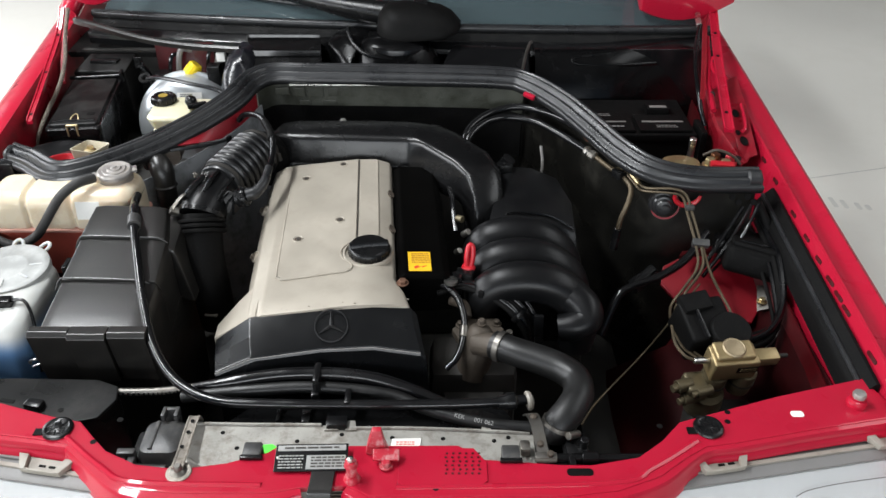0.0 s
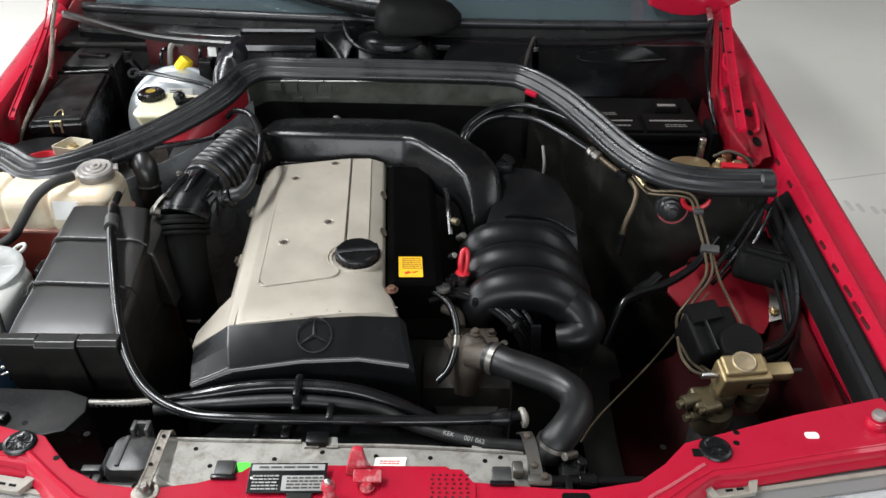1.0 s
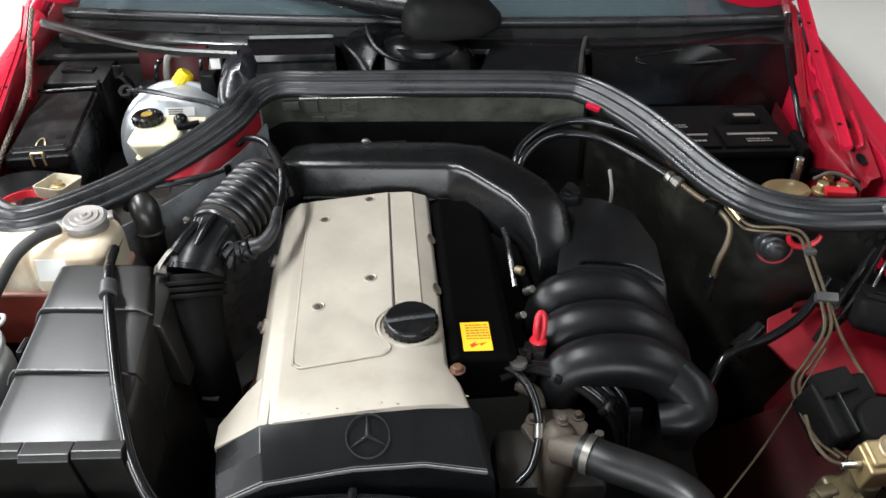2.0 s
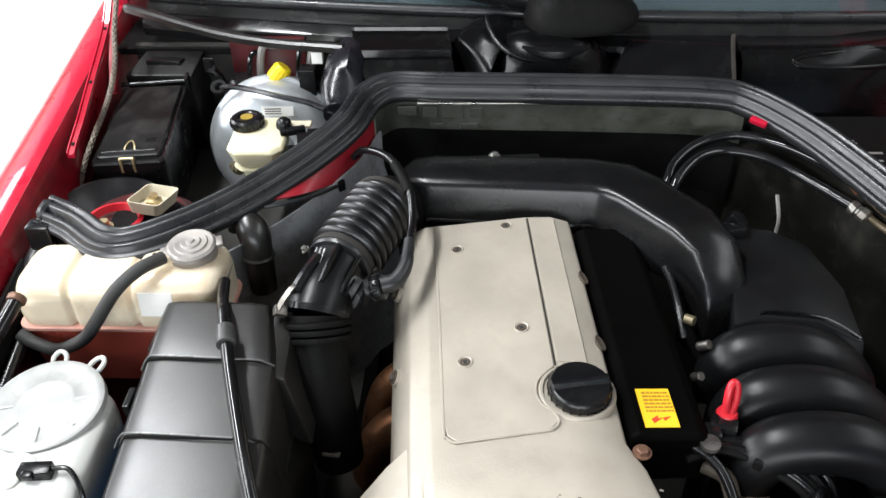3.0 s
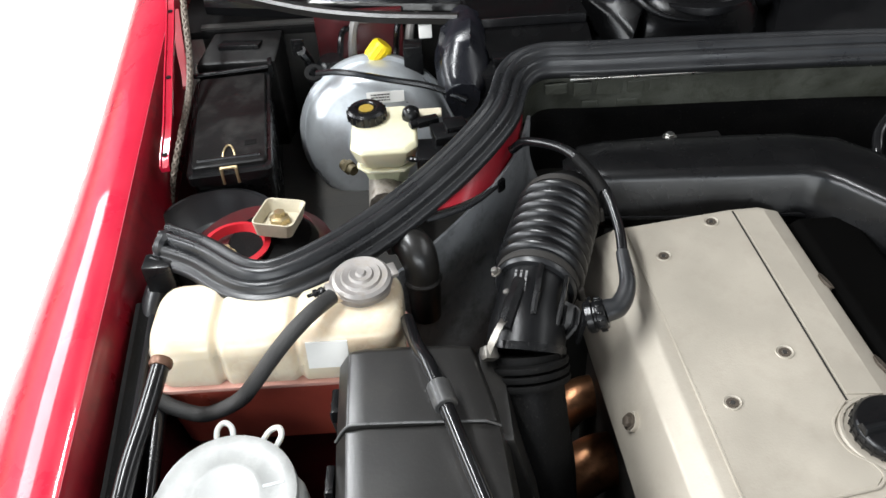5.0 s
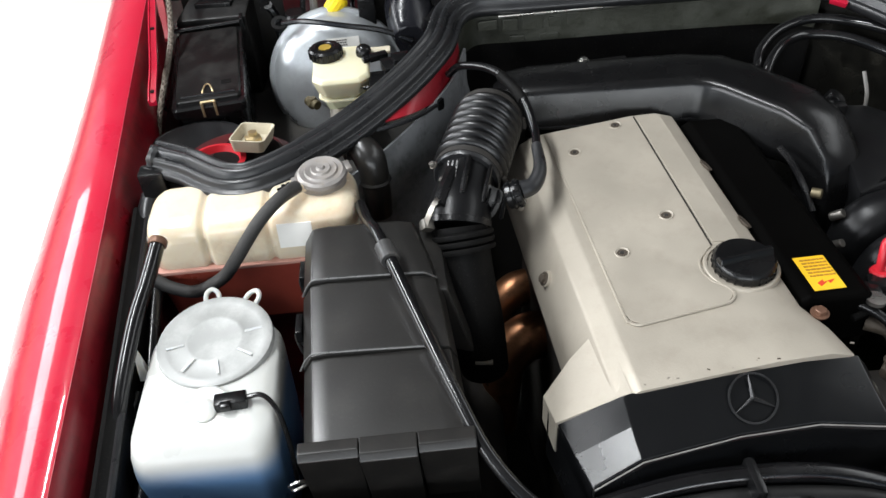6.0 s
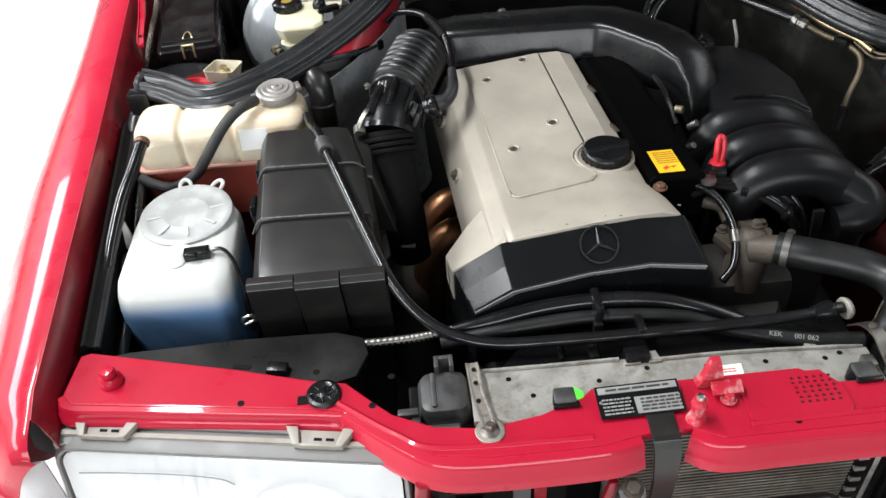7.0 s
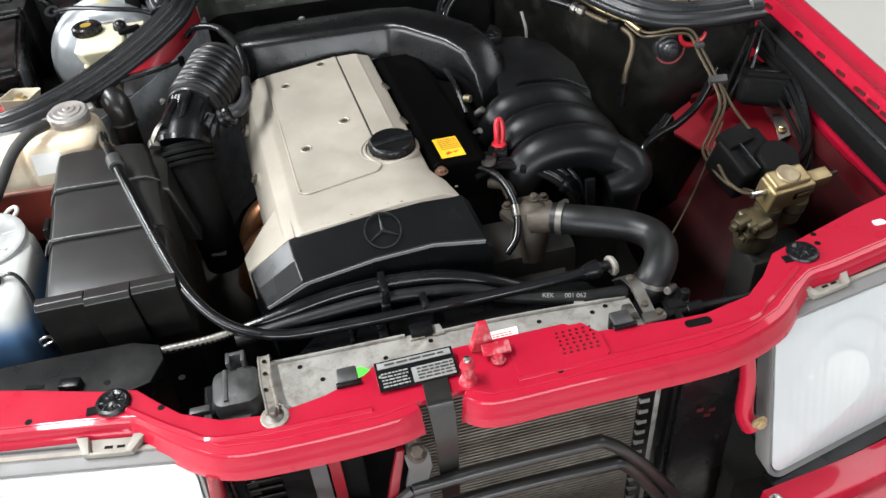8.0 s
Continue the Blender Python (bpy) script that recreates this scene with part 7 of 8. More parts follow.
part("shell", loft([wr_ring(0.64, 0.150, 0.160, -0.644, 0.27, 0.026), wr_ring(0.70, 0.160, 0.170, -0.646, 0.268, 0.030), wr_ring(0.75, 0.165, 0.177, -0.648, 0.268, 0.032), wr_ring(0.780, 0.166, 0.178, -0.648, 0.270, 0.034), wr_ring(0.800, 0.165, 0.177, -0.647, 0.272, 0.036), wr_ring(0.8145, 0.161, 0.171, -0.646, 0.276, 0.038), wr_ring(0.8225, 0.150, 0.157, -0.645, 0.283, 0.038), wr_ring(0.826, 0.122, 0.130, -0.644, 0.292, 0.036), wr_ring(0.8275, 0.09, 0.10, -0.644, 0.296, 0.03)]), bottle, wr, "translucent white bottle, blue below the fluid's surface", sharp=70)
part("filler_neck", lathe([(0, 0), (0.064, 0), (0.066, 0.008), (0, 0.008)], at(-0.640, 0.328, 0.818), 36), WASH, wr)
part("lid", lathe([(0, 0), (0.064, 0), (0.066, 0.002), (0.065, 0.010), (0.060, 0.0125), (0.054, 0.0115), (0.034, 0.012), (0.032, 0.0128), (0.029, 0.0122), (0, 0.0125)], at(-0.640, 0.328, 0.824, 3, 0, 0), 44), mat("cloudy_lid", (0.34, 0.345, 0.335), 0.4, var=0.35, scale=14, bump=0.06, dirt=0.4, dirt_colour=(0.66, 0.66, 0.64)), wr, "cloudy snap-on lid")
for k in range(8):
    part("lid_rib", moved(box((0.044, 0, 0.0122), (0.020, 0.0032, 0.0010), 0.0003), at(-0.640, 0.328, 0.824, 3, 0, 45 * k + 12)), WASH, wr)
for a in (72, 112):
    part("lid_tab", moved(tube([(0.062, -0.008, 0.006), (0.076, -0.007, 0.010), (0.082, 0, 0.012), (0.076, 0.007, 0.010), (0.062, 0.008, 0.006)], 0.003, 8), at(-0.640, 0.328, 0.824, 0, 0, a - 12)), WASH, wr)
part("lug", loft([[(-0.735, 0.315, 0.79), (-0.722, 0.315, 0.79), (-0.722, 0.325, 0.79), (-0.735, 0.325, 0.79)], [(-0.730, 0.318, 0.84), (-0.726, 0.318, 0.84), (-0.726, 0.322, 0.84), (-0.730, 0.322, 0.84)]], bevel=0.001), WASH, wr)
part("sensor_seat", lathe([(0, 0), (0.030, 0), (0.031, 0.003), (0.028, 0.005), (0.022, 0.004), (0.020, 0.0035), (0.0135, 0.004), (0.013, 0.010), (0.009, 0.012), (0, 0.012)], at(-0.640, 0.234, 0.8205, 14, 0, 0), 30), WASH, wr)
part("stand", span(-0.71, -0.58, 0.21, 0.33, 0.25, 0.65, 0.004), INNER, wr)
ws = thing("level_sensor_plug", (-0.625, 0.236, 0.83), "black two-pin connector on the washer reservoir", "connector")
part("plug", box((-0.612, 0.238, 0.832), (0.034, 0.016, 0.014), 0.002, pose(0, 0, 0, 0, 0, 4)), BLACK, ws)
part("latch", box((-0.616, 0.229, 0.836), (0.012, 0.008, 0.009), 0.002), BLACK, ws)
part("cable", tube([(-0.597, 0.240, 0.834), (-0.578, 0.240, 0.834), (-0.563, 0.225, 0.820), (-0.556, 0.205, 0.78), (-0.556, 0.190, 0.73)], 0.0028, 8), HOSE, ws)
solo("washer_hose", tube([(-0.735, 0.30, 0.79), (-0.745, 0.26, 0.77), (-0.745, 0.21, 0.745), (-0.735, 0.18, 0.715), (-0.70, 0.172, 0.69)], 0.006, 10), HOSE, "thin black washer hose beside the reservoir", "hose")
solo("washer_hose", tube([(-0.752, 0.18, 0.72), (-0.73, 0.165, 0.70), (-0.70, 0.16, 0.688), (-0.67, 0.165, 0.68)], 0.006, 10), HOSE, "thin black washer hose beside the reservoir", "hose")
solo("spring_clip", merge(tube([(-0.560, 0.175, 0.760), (-0.556, 0.170, 0.770), (-0.546, 0.172, 0.772), (-0.542, 0.178, 0.762)], 0.002, 6), tube([(-0.560, 0.180, 0.750), (-0.555, 0.172, 0.757), (-0.545, 0.174, 0.760), (-0.540, 0.182, 0.752)], 0.002, 6)), STEEL, "bright wire spring clip beside the reservoir", "clip")

# conduit along the driver's-side wing
cond2 = thing("wing_conduit", (-0.77, 0.3, 0.79), "black rubber sealing strip and loom along the wing", "loom")
part("strip", sweep([(mid(y) - flange(y) + 0.014, y, crown(y) - 0.038) for y in (0.115, 0.2, 0.3, 0.4, 0.5, 0.58)], [(-0.012, -0.05), (0.012, -0.05), (0.013, -0.004), (0.010, 0.004), (0.002, 0.005), (-0.004, 0.010), (-0.009, 0.009), (-0.012, 0.002)], 3), BLACK_MATT, cond2)
part("strip_bead", tube([(mid(y) - flange(y) + 0.023, y, crown(y) - 0.036) for y in (0.115, 0.2, 0.3, 0.4, 0.5, 0.58)], 0.0042, 8, 3), RUBBER, cond2)
part("loom", tube([(mid(y) - flange(y) + 0.036, y, crown(y) - 0.072 - 0.01 * math.sin(9 * y)) for y in (0.12, 0.2, 0.3, 0.4, 0.5, 0.60)], 0.009, 10), HOSE, cond2)
part("end_bracket", box((-0.748, 0.60, 0.868), (0.034, 0.026, 0.040), 0.004), BLACK, cond2)
part("end_boot", tube([(-0.760, 0.60, 0.845), (-0.765, 0.575, 0.830), (-0.764, 0.54, 0.80)], 0.013, 10), RUBBER, cond2)
cond3 = thing("wing_conduit", (0.72, 0.3, 0.79), "black rubber sealing strip and cables along the wing", "loom")
part("strip", sweep([(mid(y) + flange(y), y, crown(y) - 0.006) for y in (0.075, 0.2, 0.3, 0.4, 0.5, 0.565)], [(-0.006, -0.070), (0.013, -0.070), (0.0245, -0.020), (0.0230, -0.0135), (0.0180, -0.0135), (0.006, -0.027), (-0.002, -0.036), (-0.006, -0.044)], 3), BLACK_MATT, cond3)
part("strip_bead", tube([(mid(y) + flange(y) + 0.004, y, crown(y) - 0.034) for y in (0.075, 0.2, 0.3, 0.4, 0.5, 0.565)], 0.0042, 8, 3), RUBBER, cond3)
for k in range(4):
    way = [(mid(y) + flange(y) - 0.008 - 0.008 * k, y, crown(y) - 0.054 - 0.012 * k + 0.005 * math.sin(11 * y + 1.7 * k)) for y in (0.52, 0.46, 0.40)]
    way += [(0.672 - 0.006 * k, 0.335 - 0.012 * k, 0.752 - 0.012 * k), (0.640 - 0.004 * k, 0.292 - 0.010 * k, 0.726 - 0.010 * k), (0.590, 0.275 - 0.008 * k, 0.716 - 0.010 * k), (0.545, 0.272, 0.712 - 0.010 * k)]
    part("cable", tube(way, 0.0062 - 0.0008 * k, 8), BLACK_MATT if k % 2 else HOSE, cond3)

# ---- brake servo and reservoir ----
servo = thing("brake_servo", (-0.51, 1.0, 0.80), "large grey domed brake servo", "brake servo")
SV = pose(-0.52, 1.02, 0.768, 72, 0, 2) @ Matrix.Diagonal((0.94, 0.94, 1, 1))
part("drum", lathe([(0, 0.074), (0.040, 0.074), (0.044, 0.071), (0.048, 0.064), (0.060, 0.062), (0.090, 0.061), (0.104, 0.056), (0.113, 0.046), (0.119, 0.030), (0.122, 0.008), (0.124, 0.004), (0.131, 0.002), (0.133, -0.004), (0.132, -0.016), (0.126, -0.02), (0.122, -0.07), (0, -0.07)], SV, 48), SERVO, servo)
part("sticker", moved(box((0.02, 0.074, 0.0625), (0.060, 0.018, 0.0008), 0), SV), WHITE, servo, "white maker's sticker with bars")
bars((0.034, 0.016), 3, INK, servo, SV @ Matrix.Translation((0.012, 0.074, 0.0630)), seed=21)
part("master_cylinder", rod((-0.505, 0.945, 0.815), (-0.500, 0.78, 0.805), 0.024), ALU, servo)
part("vacuum_hose", tube([(-0.600, 1.01, 0.885), (-0.56, 0.990, 0.895), (-0.49, 0.965, 0.892), (-0.43, 0.95, 0.885), (-0.38, 0.93, 0.870)], 0.005, 8), HOSE, servo)
part("eye", lathe([(0.008, 0), (0.014, 0), (0.014, 0.006), (0.008, 0.006), (0.008, 0)], at(-0.605, 1.012, 0.883, 30, 0, 0), 16), BLACK_MATT, servo)
part("union", merge(rod((-0.566, 0.892, 0.800), (-0.548, 0.872, 0.800), 0.008), rod((-0.560, 0.886, 0.800), (-0.554, 0.879, 0.800), 0.011, 6)), BRONZE, servo, "dirty brass union")
res = thing("brake_fluid_reservoir", (-0.50, 0.83, 0.83), "cream translucent brake fluid reservoir half full", "reservoir")
def facet(w, d, c=0.016):
    """A rectangle with cut corners."""
    return [(w / 2 - c, d / 2), (-w / 2 + c, d / 2), (-w / 2, d / 2 - c), (-w / 2, -d / 2 + c), (-w / 2 + c, -d / 2), (w / 2 - c, -d / 2), (w / 2, -d / 2 + c), (w / 2, d / 2 - c)]


def res_ring(w, d, z, dy=0.0, lean=0.0):
    return [(-0.497 + 0.92 * x, 0.842 + dy + 0.92 * y, z + lean * y) for x, y in facet(w, d)]


part("upper", loft([res_ring(0.072, 0.078, 0.8485), res_ring(0.084, 0.094, 0.856), res_ring(0.098, 0.116, 0.883, 0.002, 0.03), res_ring(0.090, 0.106, 0.889, 0.002, 0.03), res_ring(0.06, 0.07, 0.890, 0.002, 0.03)], bevel=0.0022), CREAM, res)
part("seam", prism([(-0.497 + 0.92 * x, 0.842 + 0.92 * y) for x, y in facet(0.086, 0.096)], 0.8455, 0.8490, 0.001), CREAM, res)
part("lower", loft([res_ring(0.074, 0.082, 0.846), res_ring(0.070, 0.078, 0.836), res_ring(0.052, 0.060, 0.806)], bevel=0.002), mat("cream_low", (0.50, 0.52, 0.35), 0.3, var=0.1, bump=0.04), res, "greenish lower half with fluid")
bcap = part("cap", lathe([(0, 0), (0.024, 0), (0.026, 0.003), (0.026, 0.015), (0.023, 0.018), (0.016, 0.0185), (0.014, 0.017), (0, 0.017)], at(-0.520, 0.868, 0.888), 36), BLACK, res, "ribbed black cap with a yellow mark")
for k in range(18):
    part("knurl", box((-0.520 + 0.026 * math.cos(math.tau * k / 18), 0.868 + 0.026 * math.sin(math.tau * k / 18), 0.897), (0.003, 0.003, 0.012), 0.0008), BLACK, bcap)
part("mark", lathe([(0.0, 0.0168), (0.010, 0.0168), (0.010, 0.0178), (0, 0.0178)], at(-0.520, 0.868, 0.888), 20), DULLYELLOW, bcap)
part("nipple", lathe([(0, 0), (0.012, 0), (0.013, 0.006), (0.011, 0.014), (0.006, 0.018), (0, 0.019)], at(-0.460, 0.862, 0.888), 20), BLACK, res)
part("sensor_plug", merge(box((-0.438, 0.846, 0.893), (0.030, 0.014, 0.010), 0.002, pose(0, 0, 0, 0, 0, 18)), rod((-0.452, 0.842, 0.893), (-0.462, 0.838, 0.892), 0.006)), BLACK, res)
part("plug_housing", merge(box((-0.408, 0.826, 0.884), (0.050, 0.036, 0.018), 0.003, pose(0, 0, 0, 4, 0, 12)), box((-0.402, 0.828, 0.896), (0.028, 0.024, 0.010), 0.002, pose(0, 0, 0, 4, 0, 12))), BLACK, res)
part("plug_cable", tube([(-0.462, 0.806, 0.862), (-0.466, 0.790, 0.872), (-0.455, 0.778, 0.878), (-0.442, 0.786, 0.870)], 0.003, 8), HOSE, res)
part("pale_tab", box((-0.438, 0.872, 0.889), (0.040, 0.018, 0.006), 0.002), CUP, res)
part("side_plug", box((-0.430, 0.80, 0.865), (0.05, 0.05, 0.03), 0.004), BLACK, res)

# valve with the yellow cap, small plumbing behind the servo
yv = thing("vacuum_valve", (-0.516, 1.09, 0.86), "bright yellow capped brass valve behind the servo", "valve")
YM = along((-0.519, 1.066, 0.872), (-0.490, 1.074, 0.906))
part("yellow_cap", lathe([(0, 0), (0.0165, 0), (0.0175, 0.004), (0.0165, 0.028), (0.0135, 0.032), (0, 0.032)], YM, 24), YELLOW, yv)
for k in range(16):
    part("cap_rib", moved(box((0.0168 * math.cos(math.tau * k / 16), 0.0168 * math.sin(math.tau * k / 16), 0.015), (0.0018, 0.0018, 0.022), 0.0006), YM), YELLOW, yv)
part("brass_collar", lathe([(0, -0.010), (0.013, -0.010), (0.014, -0.004), (0.012, 0.001), (0, 0.001)], YM, 12), ZINC, yv)
part("brass_body", rod((-0.534, 1.050, 0.842), (-0.521, 1.066, 0.872), 0.009), ZINC, yv)
part("stem", rod((-0.535, 1.05, 0.72), (-0.528, 1.055, 0.845), 0.008), SOOT, yv)
for k, (x, y, z) in enumerate(((-0.575, 1.09, 0.905), (-0.555, 1.10, 0.915), (-0.485, 1.10, 0.915), (-0.465, 1.11, 0.91))):
    solo("thin_hose", tube([(x, y, z - 0.09), (x + 0.004, y + 0.004, z - 0.03), (x + 0.012, y + 0.015, z), (x + 0.03, y + 0.03, z - 0.005)], 0.005 + 0.002 * (k % 2), 8), GREYPLASTIC if k % 2 else HOSE, "thin hose behind the brake servo", "hose", "thin hoses")
solo("white_connector", box((-0.434, 1.060, 0.921), (0.020, 0.018, 0.022), 0.002), WHITE, "small white plastic connector in the trough", "connector")
solo("relay", box((-0.455, 1.06, 0.875), (0.03, 0.03, 0.05), 0.003), BLACK, "small black relay in the trough", "relay")
solo("junction", lathe([(0, 0), (0.024, 0), (0.025, 0.02), (0.018, 0.03), (0, 0.03)], at(-0.585, 1.075, 0.845), 18), BLACK, "small black round junction behind the servo", "junction")

# ---- fuse box ----
fb = thing("fuse_box", (-0.70, 0.88, 0.80), "black fuse box with a wire latch", "fuse box")
FM = pose(-0.7235, 0.937, 0.858, 1.8, 0, 7) @ Matrix.Diagonal((0.82, 1.205, 1, 1))
part("rim", moved(loft([[(x, y, -0.016) for x, y in rrect(0.142, 0.212, 0.010)], [(x, y, -0.003) for x, y in rrect(0.142, 0.212, 0.010)], [(x * 0.98, y * 0.985, 0.0) for x, y in rrect(0.140, 0.210, 0.010)], [(x * 0.90, y * 0.93, 0.0) for x, y in rrect(0.140, 0.210, 0.010)]]), FM), BLACK, fb, "glossy stepped rim of the lid")
part("lid", moved(loft([[(x, y, -0.002) for x, y in rrect(0.126, 0.194, 0.008)], [(x, y, 0.004) for x, y in rrect(0.124, 0.192, 0.008)], [(x * 0.96, y * 0.97, 0.0065) for x, y in rrect(0.124, 0.192, 0.008)], [(x * 0.5, y * 0.5, 0.0068) for x, y in rrect(0.124, 0.192, 0.008)]]), FM), DUSTY, fb, "lid clouded with dust")
part("lid_rib", moved(tube([(-0.052, -0.086, 0.0070), (0.052, -0.086, 0.0070)], 0.0022, 8), FM), BLACK, fb)
part("recess", moved(box((0.036, -0.060, 0.0066), (0.020, 0.010, 0.001), 0), FM), BLACK_MATT, fb)
part("body", moved(prism([(x * 0.96, y * 0.97) for x, y in rrect(0.138, 0.205, 0.012)], -0.13, -0.012, 0.003), FM), BLACK, fb)
part("latch", moved(merge(tube([(-0.012, -0.090, 0.006), (-0.011, -0.078, 0.016), (-0.006, -0.062, 0.020), (0, -0.056, 0.020), (0.006, -0.062, 0.020), (0.011, -0.078, 0.016), (0.012, -0.090, 0.006)], 0.0021, 8, 4),
                          tube([(-0.016, -0.108, -0.022), (-0.016, -0.106, 0.0), (-0.010, -0.092, 0.010), (0.010, -0.092, 0.010), (0.016, -0.106, 0.0), (0.016, -0.108, -0.022)], 0.0018, 8, 4)), FM @ pose(0, -0.030, 0) @ Matrix.Diagonal((0.85, 0.62, 0.5, 1))), ZINC, fb, "zinc-plated wire latch")
for x in (-0.012, 0.012):
    part("latch_post", moved(box((x, -0.104, -0.006), (0.005, 0.006, 0.026), 0.0015), FM), ZINC, fb)
part("latch_bar", moved(rod((-0.014, -0.1035, 0.006), (0.014, -0.1035, 0.006), 0.0022), FM), ZINC, fb)
part("hinge_rod", moved(rod((-0.075, 0.108, 0.004), (0.072, 0.108, 0.006), 0.004), FM), BLACK, fb)
part("hinge_bracket", moved(box((0.072, 0.104, 0.006), (0.008, 0.02, 0.026), 0.002), FM), BLACK, fb)
part("rear_box", loft([[(-0.800, 1.080, 0.874), (-0.672, 1.072, 0.878), (-0.664, 1.145, 0.896), (-0.775, 1.145, 0.896)], [(-0.80, 1.080, 0.72), (-0.672, 1.072, 0.72), (-0.664, 1.145, 0.72), (-0.78, 1.145, 0.72)]], bevel=0.006), DUSTY, fb)
part("flap", prism([(-0.765, 1.105), (-0.700, 1.100), (-0.694, 1.118), (-0.758, 1.124)], 0.878, 0.8925, 0.002), BLACK, fb)
part("eyelet", merge(box((-0.630, 1.058, 0.905), (0.020, 0.004, 0.028), 0.002), lathe([(0, 0), (0.006, 0), (0.006, 0.006), (0, 0.006)], at(-0.630, 1.056, 0.908, 90, 0, 0), 12)), BLACK, fb)
solo("grey_hose", tube([(-0.62, 1.10, 0.75), (-0.62, 1.08, 0.86), (-0.622, 1.06, 0.89), (-0.625, 1.05, 0.903)], 0.008, 8), BLACK, "black drain hose beside the fuse box", "hose")

# strut mount beside the seal
sm = thing("strut_mount", (-0.63, 0.69, 0.84), "cream bracket cup with a zinc nut on the strut top", "strut mount")
UM = pose(-0.627, 0.694, 0.852, -10, 3, -10) @ Matrix.Diagonal((0.86, 0.92, 0.72, 1))
part("cup", moved(merge(loft([[(x, y, 0.0) for x, y in rrect(0.052, 0.064, 0.008)], [(x * 1.15, y * 1.15, 0.026) for x, y in rrect(0.052, 0.064, 0.008)], [(x * 1.07, y * 1.07, 0.026) for x, y in rrect(0.052, 0.064, 0.008)], [(x * 0.90, y * 0.90, 0.006) for x, y in rrect(0.052, 0.064, 0.008)]])), UM), CUP, sm)
part("nut", moved(lathe([(0, 0.004), (0.015, 0.004), (0.015, 0.016), (0.010, 0.019), (0.008, 0.019), (0.008, 0.027), (0, 0.028)], at(0, 0, 0), 6), UM), ZINC, sm)
part("rubber", lathe([(0, -0.03), (0.052, -0.03), (0.058, -0.01), (0.050, 0.0), (0, 0.002)], at(-0.640, 0.690, 0.838), 28), BLACK_MATT, sm)
part("red_ring", lathe([(0.032, 0), (0.040, 0.002), (0.043, 0.008), (0.036, 0.010), (0.032, 0.0)], at(-0.680, 0.670, 0.838), 32), RED_PLASTIC, sm)
part("stud", bolt((-0.690, 0.657, 0.838), 0.008, 0.014), ZINC, sm)
part("tower", lathe([(0.0, 0.02), (0.075, 0.018), (0.095, 0.0), (0.11, -0.05), (0.11, -0.14), (0, -0.14)], at(-0.66, 0.69, 0.812), 32), RED_SHADED, sm)
solo("rubber_bowl", lathe([(0, -0.04), (0.07, -0.04), (0.088, 0.0), (0.090, 0.012), (0.084, 0.014), (0.080, 0.004), (0.06, -0.02), (0, -0.03)], at(-0.722, 0.728, 0.806, 4, 0, 0), 36), RUBBER, "black rubber bowl in front of the fuse box", "bowl")
solo("beaded_cable", merge(*[lathe([(0, -0.003), (0.003, -0.002), (0.003, 0.002), (0, 0.003)], at(-0.708 + 0.007 * k, 0.750 - 0.002 * k, 0.792), 8) for k in range(6)]), BLACK, "short beaded cable beside the rubber bowl", "cable")

# grommets and sensor on the seal's inner side
boot = thing("rubber_boot", (-0.455, 0.60, 0.86), "soft black rubber boot under the seal", "boot")
part("bulb", tube([(-0.486, 0.630, 0.876), (-0.474, 0.624, 0.876), (-0.462, 0.614, 0.872), (-0.455, 0.604, 0.858), (-0.453, 0.598, 0.830), (-0.453, 0.596, 0.78)], lambda q: 0.009 + 0.013 * math.sin(math.pi * min(0.62, 0.06 + q * 0.9)) - 0.006 * max(0, q - 0.6), 18, 6), AIRBOX, boot)
part("lip", lathe([(0.012, 0), (0.024, 0.001), (0.027, 0.005), (0.024, 0.009), (0.012, 0.010)], along((-0.484, 0.629, 0.877), (-0.468, 0.618, 0.874)) @ Matrix.Diagonal((0.8, 0.8, 1, 1)), 22), AIRBOX, boot)
part("lip", lathe([(0.018, 0), (0.025, 0.001), (0.027, 0.004), (0.025, 0.007), (0.018, 0.008)], along((-0.4535, 0.600, 0.840), (-0.453, 0.597, 0.80)) @ Matrix.Diagonal((0.85, 0.85, 1, 1)), 22), AIRBOX, boot)
solo("temperature_switch", lathe([(0, 0), (0.004, 0), (0.004, 0.006), (0.0065, 0.007), (0.0065, 0.011), (0.005, 0.012), (0.0065, 0.014), (0.0065, 0.018), (0.005, 0.019), (0.0065, 0.021), (0.0065, 0.026), (0, 0.027)], along((-0.574, 0.528, 0.884), (-0.548, 0.538, 0.886)), 14), BLACK, "small black threaded switch under the seal", "switch")

# ---- battery side ----
bat = thing("battery", (0.54, 0.92, 0.72), "black car battery with faded print", "battery")
part("case", span(0.378, 0.623, 0.795, 0.97, 0.716, 0.834, 0.006), BLACK_MATT, bat)
part("lid", span(0.373, 0.628, 0.79, 0.975, 0.834, 0.850, 0.004), BLACK_MATT, bat)
part("lid_step", span(0.388, 0.498, 0.8, 0.89, 0.850, 0.857, 0.003), BLACK_MATT, bat)
part("lid_step", span(0.506, 0.618, 0.8, 0.88, 0.850, 0.857, 0.003), BLACK_MATT, bat)
part("handle", span(0.538, 0.588, 0.885, 0.925, 0.850, 0.868, 0.004), BLACK_MATT, bat)
part("label", span(0.418, 0.483, 0.838, 0.844, 0.8572, 0.8580, 0), GREYPLASTIC, bat, "worn grey label")
part("label", span(0.518, 0.608, 0.838, 0.845, 0.8572, 0.8580, 0), GREYPLASTIC, bat, "worn grey label")
part("label", span(0.544, 0.582, 0.89, 0.9, 0.8682, 0.8690, 0), GREYPLASTIC, bat, "worn grey label")
